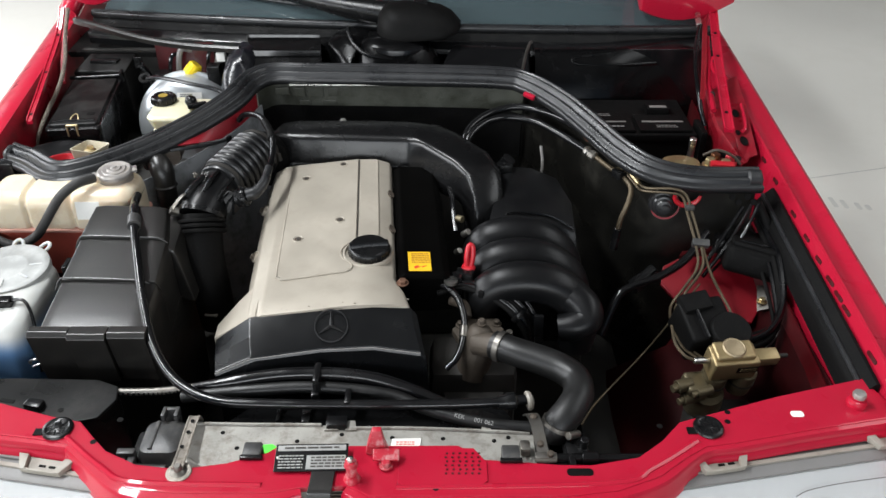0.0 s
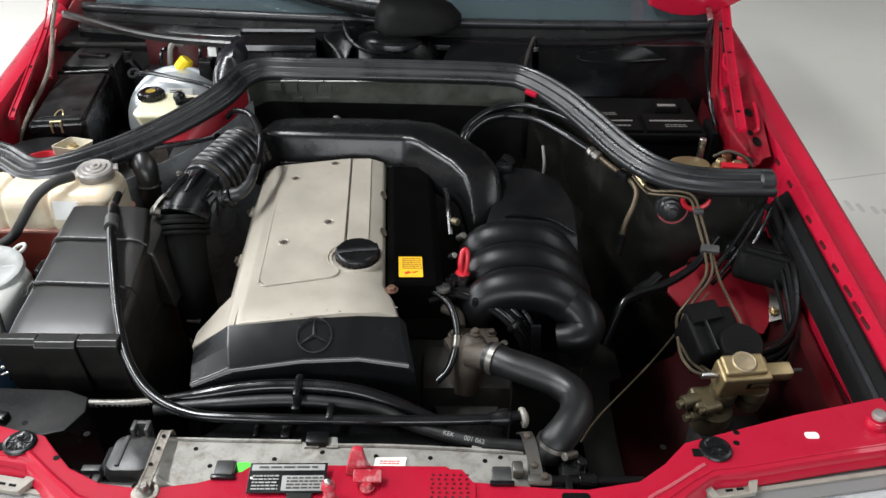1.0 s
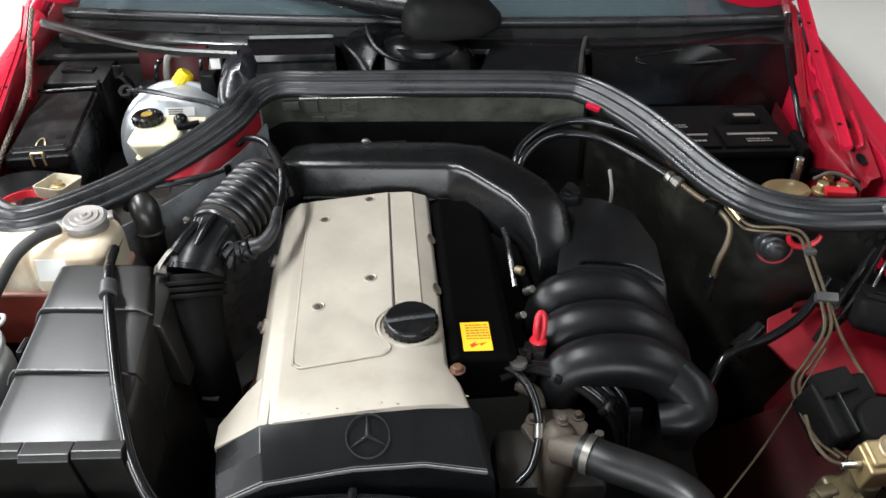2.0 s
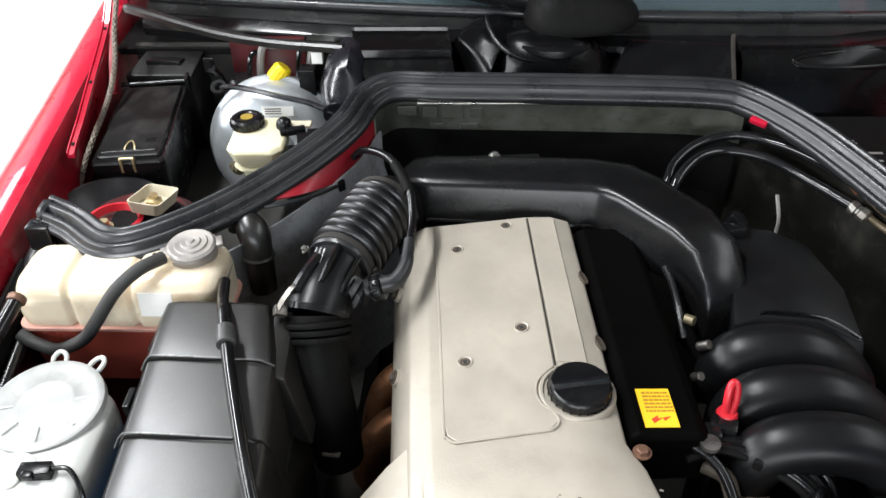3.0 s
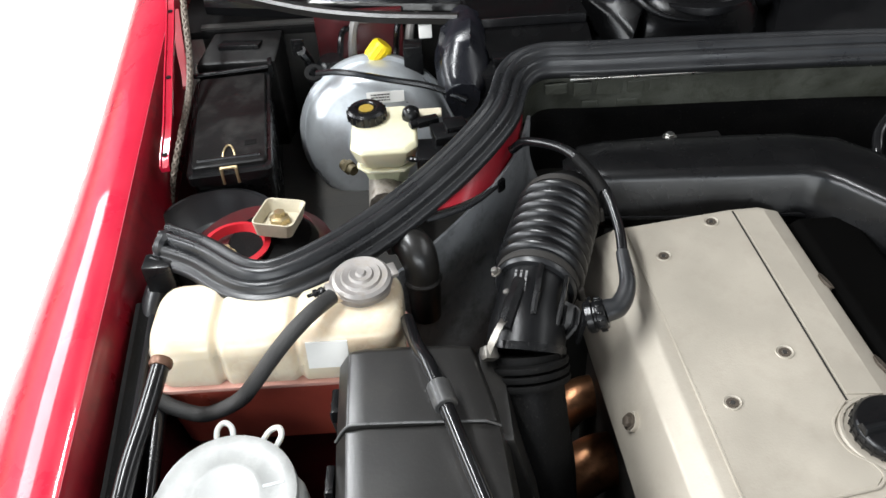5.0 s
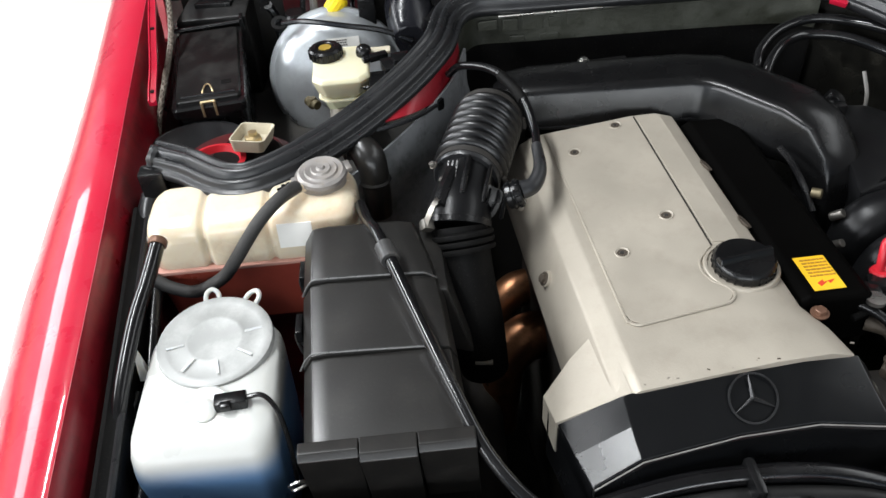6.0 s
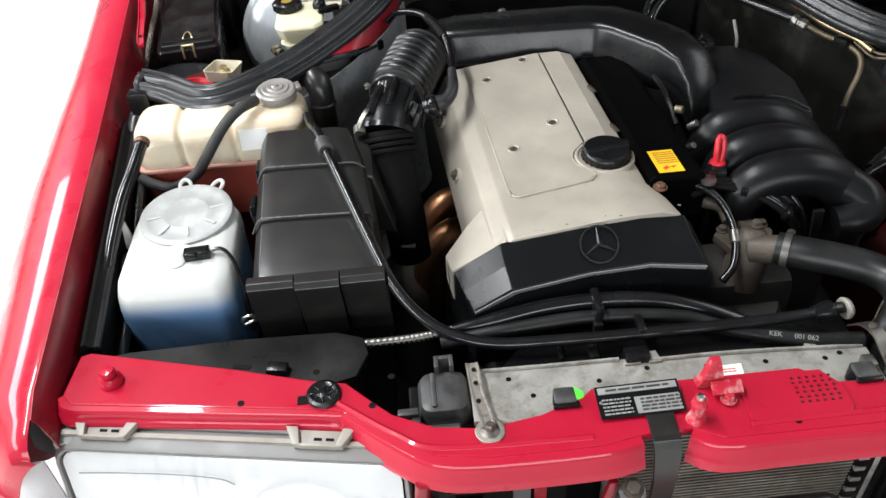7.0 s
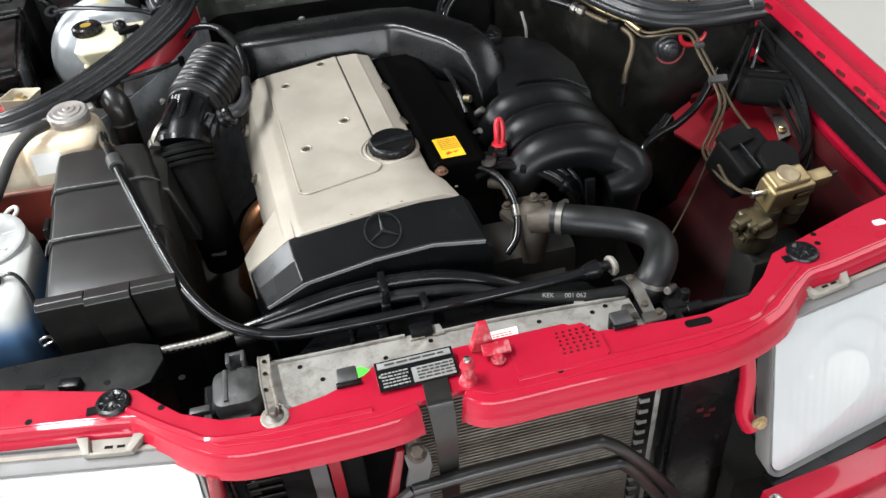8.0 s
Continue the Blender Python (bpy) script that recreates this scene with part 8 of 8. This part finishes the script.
bars((0.05, 0.02), 2, GREYPLASTIC, bat, at(0.568, 0.818, 0.8572), seed=31)
bars((0.05, 0.02), 1, LABEL_DULL, bat, at(0.453, 0.818, 0.8572), seed=32)
bars((0.05, 0.02), 2, GREYPLASTIC, bat, at(0.433, 0.875, 0.8572), seed=33)
part("hold_down", span(0.633, 0.646, 0.78, 0.85, 0.72, 0.86, 0.003), BLACK_MATT, bat)
rs = thing("strut_mount", (0.55, 0.66, 0.84), "zinc-plated plate and nuts on the strut top", "strut mount")
part("plate", lathe([(0, 0), (0.050, 0), (0.056, 0.004), (0.050, 0.009), (0.03, 0.011), (0, 0.012)], at(0.552, 0.645, 0.856) @ Matrix.Diagonal((0.72, 0.5, 1, 1)), 28), GOLD, rs)
part("post", rod((0.585, 0.690, 0.83), (0.585, 0.690, 0.892), 0.007), STEEL, rs)
part("tower", lathe([(0.0, 0.045), (0.075, 0.042), (0.098, 0.0), (0.11, -0.05), (0.11, -0.14), (0, -0.14)], at(0.58, 0.665, 0.772), 32), RED_SHADED, rs)
for x, y, m in ((0.612, 0.648, ZINC), (0.640, 0.640, ZINC), (0.655, 0.66, RED_PLASTIC), (0.628, 0.668, COPPER)):
    part("nut", bolt((x, y, 0.852), 0.010, 0.018), m, rs)
part("red_cover", box((0.628, 0.622, 0.868), (0.046, 0.020, 0.012), 0.004, pose(0, 0, 0, 0, 0, -8)), RED_PLASTIC, rs)
part("cable_lug", tube([(0.60, 0.66, 0.87), (0.625, 0.655, 0.884), (0.655, 0.645, 0.875), (0.67, 0.64, 0.86)], 0.003, 8), CAST, rs)
solo("grey_cable", tube([(0.668, 0.90, 0.73), (0.66, 0.80, 0.80), (0.665, 0.72, 0.84), (0.672, 0.66, 0.86)], 0.008, 8), HOSE, "black battery cable beside the wing", "cable")

# pipes on the partition
pp = thing("heater_pipes", (0.25, 0.75, 0.88), "two glossy black heater pipes along the partition", "pipes")
part("pipe", tube([(0.118, 0.715, 0.82), (0.129, 0.740, 0.866), (0.147, 0.778, 0.879), (0.188, 0.812, 0.892), (0.242, 0.822, 0.900), (0.294, 0.795, 0.902), (0.334, 0.745, 0.905), (0.372, 0.676, 0.906)], 0.0075, 12), BLACK_GLOSS, pp)
part("pipe", tube([(0.122, 0.700, 0.82), (0.135, 0.722, 0.872), (0.161, 0.755, 0.887), (0.192, 0.783, 0.889), (0.229, 0.793, 0.889), (0.280, 0.773, 0.888), (0.334, 0.722, 0.878), (0.370, 0.660, 0.878)], 0.0075, 12), BLACK_GLOSS, pp)
part("union", lathe([(0, 0), (0.009, 0), (0.0105, 0.002), (0.0105, 0.010), (0.0085, 0.012), (0.0085, 0.015), (0.0105, 0.017), (0.0105, 0.027), (0.007, 0.030), (0, 0.030)], along((0.366, 0.668, 0.878), (0.385, 0.644, 0.872)), 8), CLAMPSTEEL, pp, "dull grey union nut")
part("metal_pipe", tube([(0.377, 0.655, 0.876), (0.404, 0.622, 0.866), (0.425, 0.588, 0.864), (0.437, 0.556, 0.857), (0.432, 0.536, 0.838), (0.420, 0.528, 0.803), (0.414, 0.522, 0.765)], 0.0052, 10), PIPE, pp)
part("sleeve", rod((0.416, 0.524, 0.785), (0.411, 0.518, 0.742), 0.0078), BLACK, pp)
part("copper_pipe", tube([(0.369, 0.675, 0.904), (0.382, 0.664, 0.894), (0.405, 0.638, 0.881), (0.422, 0.608, 0.878), (0.438, 0.578, 0.876), (0.448, 0.545, 0.871)], 0.0042, 8), ZINC, pp, "kinked yellow-passivated pipe")
part("pipe_cap", lathe([(0, 0), (0.008, 0), (0.0085, 0.012), (0.006, 0.016), (0, 0.016)], along((0.367, 0.680, 0.906), (0.380, 0.664, 0.896)), 14), mat("copper_cap", (0.20, 0.085, 0.05), 0.45, metal=0.5, var=0.3), pp, "copper-brown pipe end")
part("pipe_block", box((0.424, 0.592, 0.868), (0.024, 0.030, 0.016), 0.003, pose(0, 0, 0, 0, 0, -55)), BLACK, pp)
bp = thing("brake_pipes", (0.52, 0.45, 0.80), "pair of gold zinc-plated brake pipes", "pipes")
for d in (0.0, 0.009):
    part("pipe", tube([(0.437 - d * 0.5, 0.575, 0.874), (0.449, 0.548, 0.870 - d), (0.461 - d * 0.4, 0.524, 0.873 - d * 0.7), (0.499, 0.503, 0.884 - d), (0.522 - d * 0.5, 0.493, 0.877 - d * 0.6), (0.533 - d, 0.470, 0.850), (0.541 - d, 0.42, 0.816), (0.538 - d, 0.385, 0.792), (0.506 - d, 0.35, 0.768), (0.485 - d, 0.33, 0.747), (0.478 - d, 0.28, 0.744), (0.484 - d, 0.235, 0.740), (0.497 - d, 0.20, 0.747)], 0.0026, 8, 5), PIPE, bp)
part("pipe", tube([(0.543, 0.425, 0.818), (0.552, 0.385, 0.787), (0.566, 0.35, 0.763), (0.574, 0.31, 0.752), (0.580, 0.27, 0.72)], 0.0026, 8), PIPE, bp)
part("pipe_clip", box((0.541, 0.424, 0.818), (0.030, 0.014, 0.014), 0.003, pose(0, 0, 0, 30, 0, -10)), ENDTANK, bp)
for x, y, z in ((0.528, 0.478, 0.860),):
    part("pipe_clip", box((x, y, z), (0.016, 0.012, 0.008), 0.002), ENDTANK, bp)
solo("rubber_grommet", lathe([(0, -0.01), (0.024, -0.01), (0.026, 0.0), (0.024, 0.005), (0.019, 0.006), (0.020, 0.010), (0.018, 0.014), (0.014, 0.015), (0.015, 0.019), (0.013, 0.023), (0.009, 0.024), (0.008, 0.032), (0, 0.033)], along((0.492, 0.524, 0.842), (0.485, 0.43, 0.85)), 24), RUBBER, "stepped black rubber grommet in the inner panel", "grommet")
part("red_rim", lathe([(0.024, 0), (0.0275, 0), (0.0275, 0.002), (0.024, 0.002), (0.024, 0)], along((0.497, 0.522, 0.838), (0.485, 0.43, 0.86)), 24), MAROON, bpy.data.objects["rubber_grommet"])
ring_way = [(0.531 + 0.024 * math.cos(radians(a)), 0.509, 0.868 + 0.022 * math.sin(radians(a))) for a in (168, 195, 222, 250, 280, 310, 335, 355)]
part("red_edge", tube(ring_way, lambda q: 0.0028 + 0.0022 * math.sin(math.pi * q), 8, 4), RED_PLASTIC, bp, "red paint left bare round the pipe opening")

# red inner wing pieces that catch the light
top = [(0.640, 0.360, 0.690), (0.575, 0.372, 0.688), (0.520, 0.420, 0.690), (0.500, 0.470, 0.694), (0.512, 0.512, 0.706), (0.563, 0.514, 0.738), (0.623, 0.514, 0.745), (0.70, 0.445, 0.704)]
part("strut_panel", loft([[Vector(p) for p in top], [Vector(p) - Vector((0, 0, 0.006)) for p in top]], bevel=0.002), INNERRED, car, "red inner wing top")
part("strut_panel", loft([[(0.655, 0.385, 0.70), (0.708, 0.375, 0.72), (0.712, 0.44, 0.745), (0.672, 0.432, 0.72)], [(0.658, 0.385, 0.695), (0.711, 0.375, 0.715), (0.715, 0.44, 0.74), (0.675, 0.432, 0.715)]], bevel=0.001), RED, car)
part("strut_brace", prism([(0.525, 0.475), (0.535, 0.490), (0.620, 0.515), (0.615, 0.500)], 0.744, 0.757, 0.004), RED_SHADED, car)
box2 = thing("relay_box", (0.62, 0.40, 0.74), "dusty black relay box with cables on the inner wing", "relay box")
RB = pose(0.655, 0.462, 0.765, -14, 8, -16)
part("body", moved(box((0, 0, 0), (0.105, 0.110, 0.050), 0.012, None, 3), RB), BLACK_MATT, box2)
part("lid", moved(prism([(-0.046, -0.046), (0.030, -0.048), (0.046, -0.030), (0.048, 0.040), (-0.030, 0.048), (-0.050, 0.020)], 0.022, 0.034, 0.005), RB), BLACK_MATT, box2)
part("lid_rib", moved(tube([(-0.034, -0.040, 0.035), (0.010, -0.036, 0.0355), (0.036, -0.020, 0.035)], 0.0022, 6), RB), BLACK, box2)
part("side_plug", moved(box((-0.058, 0.010, 0.004), (0.024, 0.040, 0.030), 0.005), RB), BLACK, box2)
part("side_plug", moved(box((-0.030, 0.062, 0.012), (0.050, 0.022, 0.034), 0.006), RB), BLACK_MATT, box2)
for k in range(3):
    part("cable", tube([(0.545 + 0.018 * k, 0.425 + 0.012 * k, 0.735), (0.575 + 0.020 * k, 0.452, 0.772 + 0.008 * k), (0.610 + 0.018 * k, 0.482, 0.812 + 0.006 * k), (0.634 + 0.014 * k, 0.500, 0.848 + 0.004 * k)], 0.0042 - 0.0006 * k, 8), HOSE, box2)
part("bracket", moved(prism([(-0.010, -0.026), (0.012, -0.022), (0.016, 0.026), (-0.004, 0.030)], -0.002, 0.002, 0.001), pose(0.662, 0.394, 0.716, 22, -18, -14)), CLAMPSTEEL, box2, "bright bracket")
part("bracket_bolt", bolt((0.660, 0.386, 0.716), 0.006, 0.008), ZINC, box2)
for k in range(4):
    part("hole", lathe([(0, 0), (0.006, 0), (0.006, 0.002), (0, 0.002)], along((0.612 + 0.014 * k, 0.506, 0.866 - 0.012 * (k % 2)), (0.612 + 0.014 * k, 0.40, 0.90)), 12), BLACK_MATT, box2)
solo("wing_loom", tube([(0.664, 0.512, 0.850), (0.690, 0.480, 0.800), (0.700, 0.420, 0.745), (0.690, 0.362, 0.705), (0.660, 0.338, 0.685), (0.612, 0.328, 0.678), (0.56, 0.32, 0.67)], 0.008, 10), BLACK_MATT, "thick black cable loom along the inner wing", "loom")
solo("wing_loom", tube([(0.672, 0.505, 0.838), (0.700, 0.462, 0.782), (0.704, 0.400, 0.735), (0.688, 0.346, 0.70), (0.650, 0.322, 0.682), (0.60, 0.312, 0.674)], 0.0055, 10), HOSE, "black cable loom along the inner wing", "loom")
solo("hose_end", tube([(0.575, 0.49, 0.80), (0.53, 0.45, 0.765), (0.48, 0.425, 0.745), (0.43, 0.41, 0.735), (0.40, 0.395, 0.72), (0.37, 0.36, 0.66)], 0.0075, 10), HOSE, "black hose in front of the partition", "hose")
solo("thin_cable", tube([(0.540, 0.385, 0.757), (0.518, 0.360, 0.750), (0.429, 0.260, 0.720), (0.332, 0.166, 0.690), (0.30, 0.13, 0.67)], 0.0016, 8), PIPE, "thin brown cable across the dark inner wing", "cable")
solo("loose_plug", merge(rod((0.475, 0.452, 0.742), (0.452, 0.436, 0.730), 0.011), rod((0.452, 0.436, 0.730), (0.430, 0.420, 0.722), 0.014)), BLACK, "black round plug hanging in the bay", "plug")

# ---- hydraulic unit ----
hu = thing("brake_hydraulic_unit", (0.545, 0.18, 0.70), "gold passivated brake hydraulic unit with black motor", "hydraulic unit")
HM = pose(0.536, 0.186, 0.750, 14, 0, 6) @ Matrix.Scale(0.84, 4)
part("block", moved(box((0, 0, 0.004), (0.088, 0.048, 0.052), 0.005, None, 3), HM), GOLD, hu)
part("upper", moved(box((-0.002, 0.004, 0.033), (0.076, 0.040, 0.014), 0.006, None, 3), HM), GOLD, hu)
part("arm", moved(box((0.062, -0.004, 0.018), (0.044, 0.026, 0.024), 0.004), HM), GOLD, hu)
part("pin", moved(rod((0.080, -0.004, 0.018), (0.105, -0.004, 0.018), 0.004), HM), SOOT, hu)
part("data_label", moved(box((0.022, -0.0246, 0.010), (0.040, 0.0012, 0.016), 0), HM), FRONT, hu, "small black label with pale bars")
bars((0.036, 0.014), 2, GOLD, hu, HM @ Matrix.Translation((0.024, -0.0252, 0.010)) @ pose(0, 0, 0, 90, 0, 0), seed=41)
part("plug", moved(lathe([(0, 0.036), (0.021, 0.036), (0.022, 0.041), (0.0195, 0.0435), (0.0175, 0.0425), (0.010, 0.0440), (0, 0.0445)], at(-0.002, 0.006, 0), 28), HM), BRASSCAP, hu, "round brass plug")
for x in (-0.022, 0.034):
    part("solenoid", moved(lathe([(0, 0), (0.024, 0), (0.025, -0.004), (0.025, -0.055), (0.02, -0.06), (0, -0.06)], at(x, -0.004, -0.022), 24), HM), BRONZE, hu)
for x in (-0.022, 0.034):
    part("solenoid_band", moved(lathe([(0.0255, -0.040), (0.0265, -0.040), (0.0265, -0.036), (0.0255, -0.036), (0.0255, -0.040)], at(x, -0.004, -0.010), 24), HM), SOOT, hu)
part("lower_block", moved(box((-0.060, -0.014, -0.052), (0.044, 0.046, 0.040), 0.008, None, 3), HM), BRONZE, hu)
for x, y, z, r in ((-0.090, -0.020, -0.040, 0.013), (-0.078, -0.036, -0.060, 0.012), (-0.055, -0.036, -0.040, 0.010)):
    part("brass_fitting", moved(merge(rod((x - 0.010, y, z), (x + 0.020, y + 0.006, z), r), rod((x - 0.020, y - 0.004, z), (x - 0.008, y, z), r * 0.6)), HM), BRONZE, hu, "dirty brass pipe fitting")
part("lower_casting", moved(lathe([(0, 0), (0.035, 0), (0.04, -0.03), (0.03, -0.06), (0, -0.06)], at(-0.03, -0.01, -0.075), 16), HM), BRONZE, hu)
part("motor", moved(box((-0.022, 0.092, -0.012), (0.092, 0.092, 0.080), 0.008, pose(0, 0, 0, 6, 0, 6), 3), HM), BLACK_MATT, hu, "boxy black motor and relay housing")
part("motor_rib", moved(box((-0.040, 0.080, 0.032), (0.006, 0.080, 0.010), 0.002, pose(0, 0, 0, 6, 0, 6)), HM), BLACK, hu)
part("motor_cap", moved(lathe([(0, 0), (0.036, 0), (0.040, -0.006), (0.040, -0.06), (0, -0.06)], at(0.012, 0.052, 0.036, 8, 0, 0), 28), HM), BLACK_MATT, hu)
part("motor_step", moved(box((-0.038, 0.122, 0.030), (0.060, 0.040, 0.026), 0.006, pose(0, 0, 0, 8, 0, 10)), HM), BLACK_MATT, hu)
for k in range(7):
    part("data_line", moved(box((0.010 + 0.004 * k, -0.0254, 0.013 - 0.006 * (k % 2)), (0.0028, 0.0006, 0.0022), 0), HM), GOLD, hu)
for k in range(1):
    part("pipe_nut", moved(rod((-0.075, 0.0 - 0.01 * k, 0.016 - 0.018 * k), (-0.045, 0.0 - 0.01 * k, 0.014 - 0.018 * k), 0.006), HM), STEEL, hu)
    part("pipe", moved(tube([(-0.07, -0.01 * k, 0.016 - 0.018 * k), (-0.09, 0.01, 0.02 - 0.02 * k), (-0.10, 0.04, 0.02 - 0.02 * k), (-0.095, 0.08, 0.02)], 0.003, 8), HM), PIPE, hu)
part("mount", span(0.49, 0.60, 0.15, 0.22, 0.30, 0.64, 0.01), INNER, hu)

# ---- hoses across the front ----
lh = thing("vent_hose", (-0.3, 0.1, 0.78), "long glossy black hose curving round the air cleaner", "hose")
part("hose", tube([(-0.470, 0.500, 0.872), (-0.460, 0.455, 0.880), (-0.448, 0.42, 0.889), (-0.430, 0.36, 0.885), (-0.405, 0.285, 0.868), (-0.378, 0.21, 0.845), (-0.348, 0.145, 0.815), (-0.305, 0.098, 0.793), (-0.245, 0.070, 0.785), (-0.16, 0.060, 0.787), (0.0, 0.055, 0.790), (0.13, 0.058, 0.790), (0.205, 0.068, 0.788)], 0.0074, 12, 6), BLACK_GLOSS, lh)
part("ferrule", rod((-0.441, 0.398, 0.888), (-0.434, 0.372, 0.887), 0.0115), ENDTANK, lh, "dark grey plastic ferrule")
part("end_valve", lathe([(0, -0.010), (0.009, -0.010), (0.0105, 0.0), (0.0125, 0.004), (0.0125, 0.014), (0.009, 0.018), (0, 0.022)], along((0.168, 0.062, 0.789), (0.205, 0.068, 0.788)), 18), BLACK, lh)
part("end_disc", lathe([(0, 0), (0.0135, 0), (0.0145, 0.003), (0.0125, 0.007), (0.006, 0.010), (0, 0.010)], along((0.200, 0.066, 0.786), (0.24, 0.074, 0.790)), 24), CLIPBEIGE, lh, "dirty cream end fitting")
ph = thing("power_steering_hoses", (-0.1, 0.1, 0.79), "pair of black hoses strapped together over the fan shroud", "hose")
part("hose", tube([(-0.425, 0.100, 0.772), (-0.34, 0.097, 0.776), (-0.25, 0.100, 0.788), (-0.17, 0.108, 0.797), (-0.10, 0.108, 0.801), (-0.03, 0.104, 0.797), (0.03, 0.092, 0.785), (0.09, 0.075, 0.765)], lambda s: 0.0058 if s < 0.2 else min(0.0098, 0.0058 + 0.03 * (s - 0.2)), 12, 6), HOSE, ph)
part("hose", tube([(-0.30, 0.088, 0.774), (-0.20, 0.090, 0.785), (-0.10, 0.092, 0.789), (0.0, 0.082, 0.784), (0.045, 0.065, 0.778), (0.080, 0.050, 0.777), (0.143, 0.030, 0.777), (0.205, 0.021, 0.779)], 0.0092, 12, 6), SATIN, ph)
part("foil_sleeve", tube([(-0.425, 0.100, 0.7725), (-0.34, 0.097, 0.7765), (-0.28, 0.0985, 0.7845), (-0.235, 0.1015, 0.7898)], lambda q: 0.0058 + 0.0003 * math.sin(210 * q), 12, 40), CLAMPSTEEL, ph, "bright corrugated sleeve")
part("strap", merge(box((-0.102, 0.100, 0.800), (0.012, 0.042, 0.028), 0.006), box((-0.104, 0.080, 0.782), (0.012, 0.012, 0.018), 0.003)), BLACK, ph, "black double hose strap")
part("strap", box((-0.055, 0.066, 0.792), (0.010, 0.03, 0.014), 0.004), BLACK, ph)
def lettering(text, height, m, ink, parent):
    """Printed characters as a thin mesh, laid by m."""
    data = bpy.data.curves.new("lettering", "FONT")
    data.body, data.size, data.extrude, data.align_x = text, height, 0.00015, "CENTER"
    carrier_ob = bpy.data.objects.new("lettering", data)
    bpy.context.scene.collection.objects.link(carrier_ob)
    me = bpy.data.meshes.new_from_object(carrier_ob.evaluated_get(bpy.context.evaluated_depsgraph_get()))
    bpy.data.objects.remove(carrier_ob)
    bpy.data.curves.remove(data)
    bm = bmesh.new()
    bm.from_mesh(me)
    bpy.data.meshes.remove(me)
    return part("lettering", moved(bm, m), ink, parent, "pale printed characters")


lettering("KEK", 0.0085, Matrix.Translation((0.1035, 0.0375, 0.7855)) @ pose(0, 0, 0, 38, 0, -18) @ Matrix.Translation((0, -0.003, 0.0012)), LABEL_DULL, ph)
lettering("001 062", 0.0085, Matrix.Translation((0.1370, 0.0270, 0.7855)) @ pose(0, 0, 0, 38, 0, -16) @ Matrix.Translation((0, -0.003, 0.0012)), LABEL_DULL, ph)
fh = thing("breather_hose", (0.09, 0.25, 0.80), "curved grey-black breather hose at the cover's corner", "hose")
part("hose", tube([ev(0.13, -0.118, 0.830), ev(0.165, -0.122, 0.832), ev(0.195, -0.150, 0.822), ev(0.203, -0.195, 0.800), ev(0.190, -0.235, 0.775), ev(0.170, -0.25, 0.76)], 0.0055, 10), HOSE, fh)
part("nut", rod(ev(0.203, -0.195, 0.798), ev(0.200, -0.212, 0.790), 0.0075), CLAMPSTEEL, fh)
ls = thing("lead_loom", (0.15, 0.27, 0.80), "black ignition leads and loom in front of the manifold", "loom")
for k in range(4):
    d = 0.007 * k
    part("lead", tube([(0.072 + d, 0.278 + d, 0.818), (0.110 + d, 0.286 + 0.5 * d, 0.824), (0.150 + d, 0.270 + 0.4 * d, 0.820 + 0.002 * k), (0.185 + d, 0.252 + 0.6 * d, 0.806), (0.212 + 0.6 * d, 0.236 + d, 0.775), (0.222 + 0.4 * d, 0.228 + d, 0.735)], 0.0048 + 0.0012 * (k % 2), 10), HOSE if k % 2 else BLACK_MATT, ls)
part("loom", tube([(0.10, 0.300, 0.822), (0.15, 0.297, 0.823), (0.20, 0.286, 0.815), (0.228, 0.265, 0.79), (0.236, 0.25, 0.75)], 0.006, 10), HOSE, ls)
part("lead_clip", box((0.150, 0.280, 0.824), (0.010, 0.036, 0.014), 0.003, pose(0, 0, 0, 0, 0, -28)), BLACK, ls)
part("lead_clip", box((0.205, 0.252, 0.796), (0.010, 0.034, 0.016), 0.003, pose(0, 0, 0, 0, 35, -32)), BLACK, ls)
part("plug", box((0.118, 0.315, 0.828), (0.03, 0.02, 0.016), 0.004, pose(0, 0, 0, 0, 0, -20)), BLACK, ls)
part("alternator_case", span(0.06, 0.20, 0.17, 0.27, 0.50, 0.74, 0.02), SOOT, ls)
fi = thing("fuel_fittings", (0.115, 0.48, 0.82), "small brass and steel fuel fittings beside the coil cover", "fittings")
part("pipe", tube([(0.095, 0.56, 0.852), (0.100, 0.53, 0.848), (0.102, 0.49, 0.838), (0.105, 0.46, 0.82)], 0.0045, 8), HOSE, fi)
part("brass_nut", rod((0.108, 0.480, 0.836), (0.118, 0.472, 0.838), 0.0065), BRONZE, fi)
part("steel_cap", rod((0.118, 0.44, 0.826), (0.128, 0.432, 0.838), 0.006), CLAMPSTEEL, fi)
part("steel_cap", rod((0.105, 0.40, 0.815), (0.112, 0.392, 0.825), 0.0055), CLAMPSTEEL, fi)
rd = thing("rear_fittings", (0.2, 0.66, 0.83), "black vacuum valve and cable behind the duct", "valve")
part("valve", merge(rod((0.195, 0.66, 0.83), (0.215, 0.655, 0.865), 0.014), box((0.205, 0.64, 0.85), (0.03, 0.02, 0.025), 0.004)), BLACK, rd)
part("cable", tube([(0.285, 0.72, 0.86), (0.288, 0.70, 0.83), (0.285, 0.69, 0.80)], 0.003, 6), GREYPLASTIC, rd)
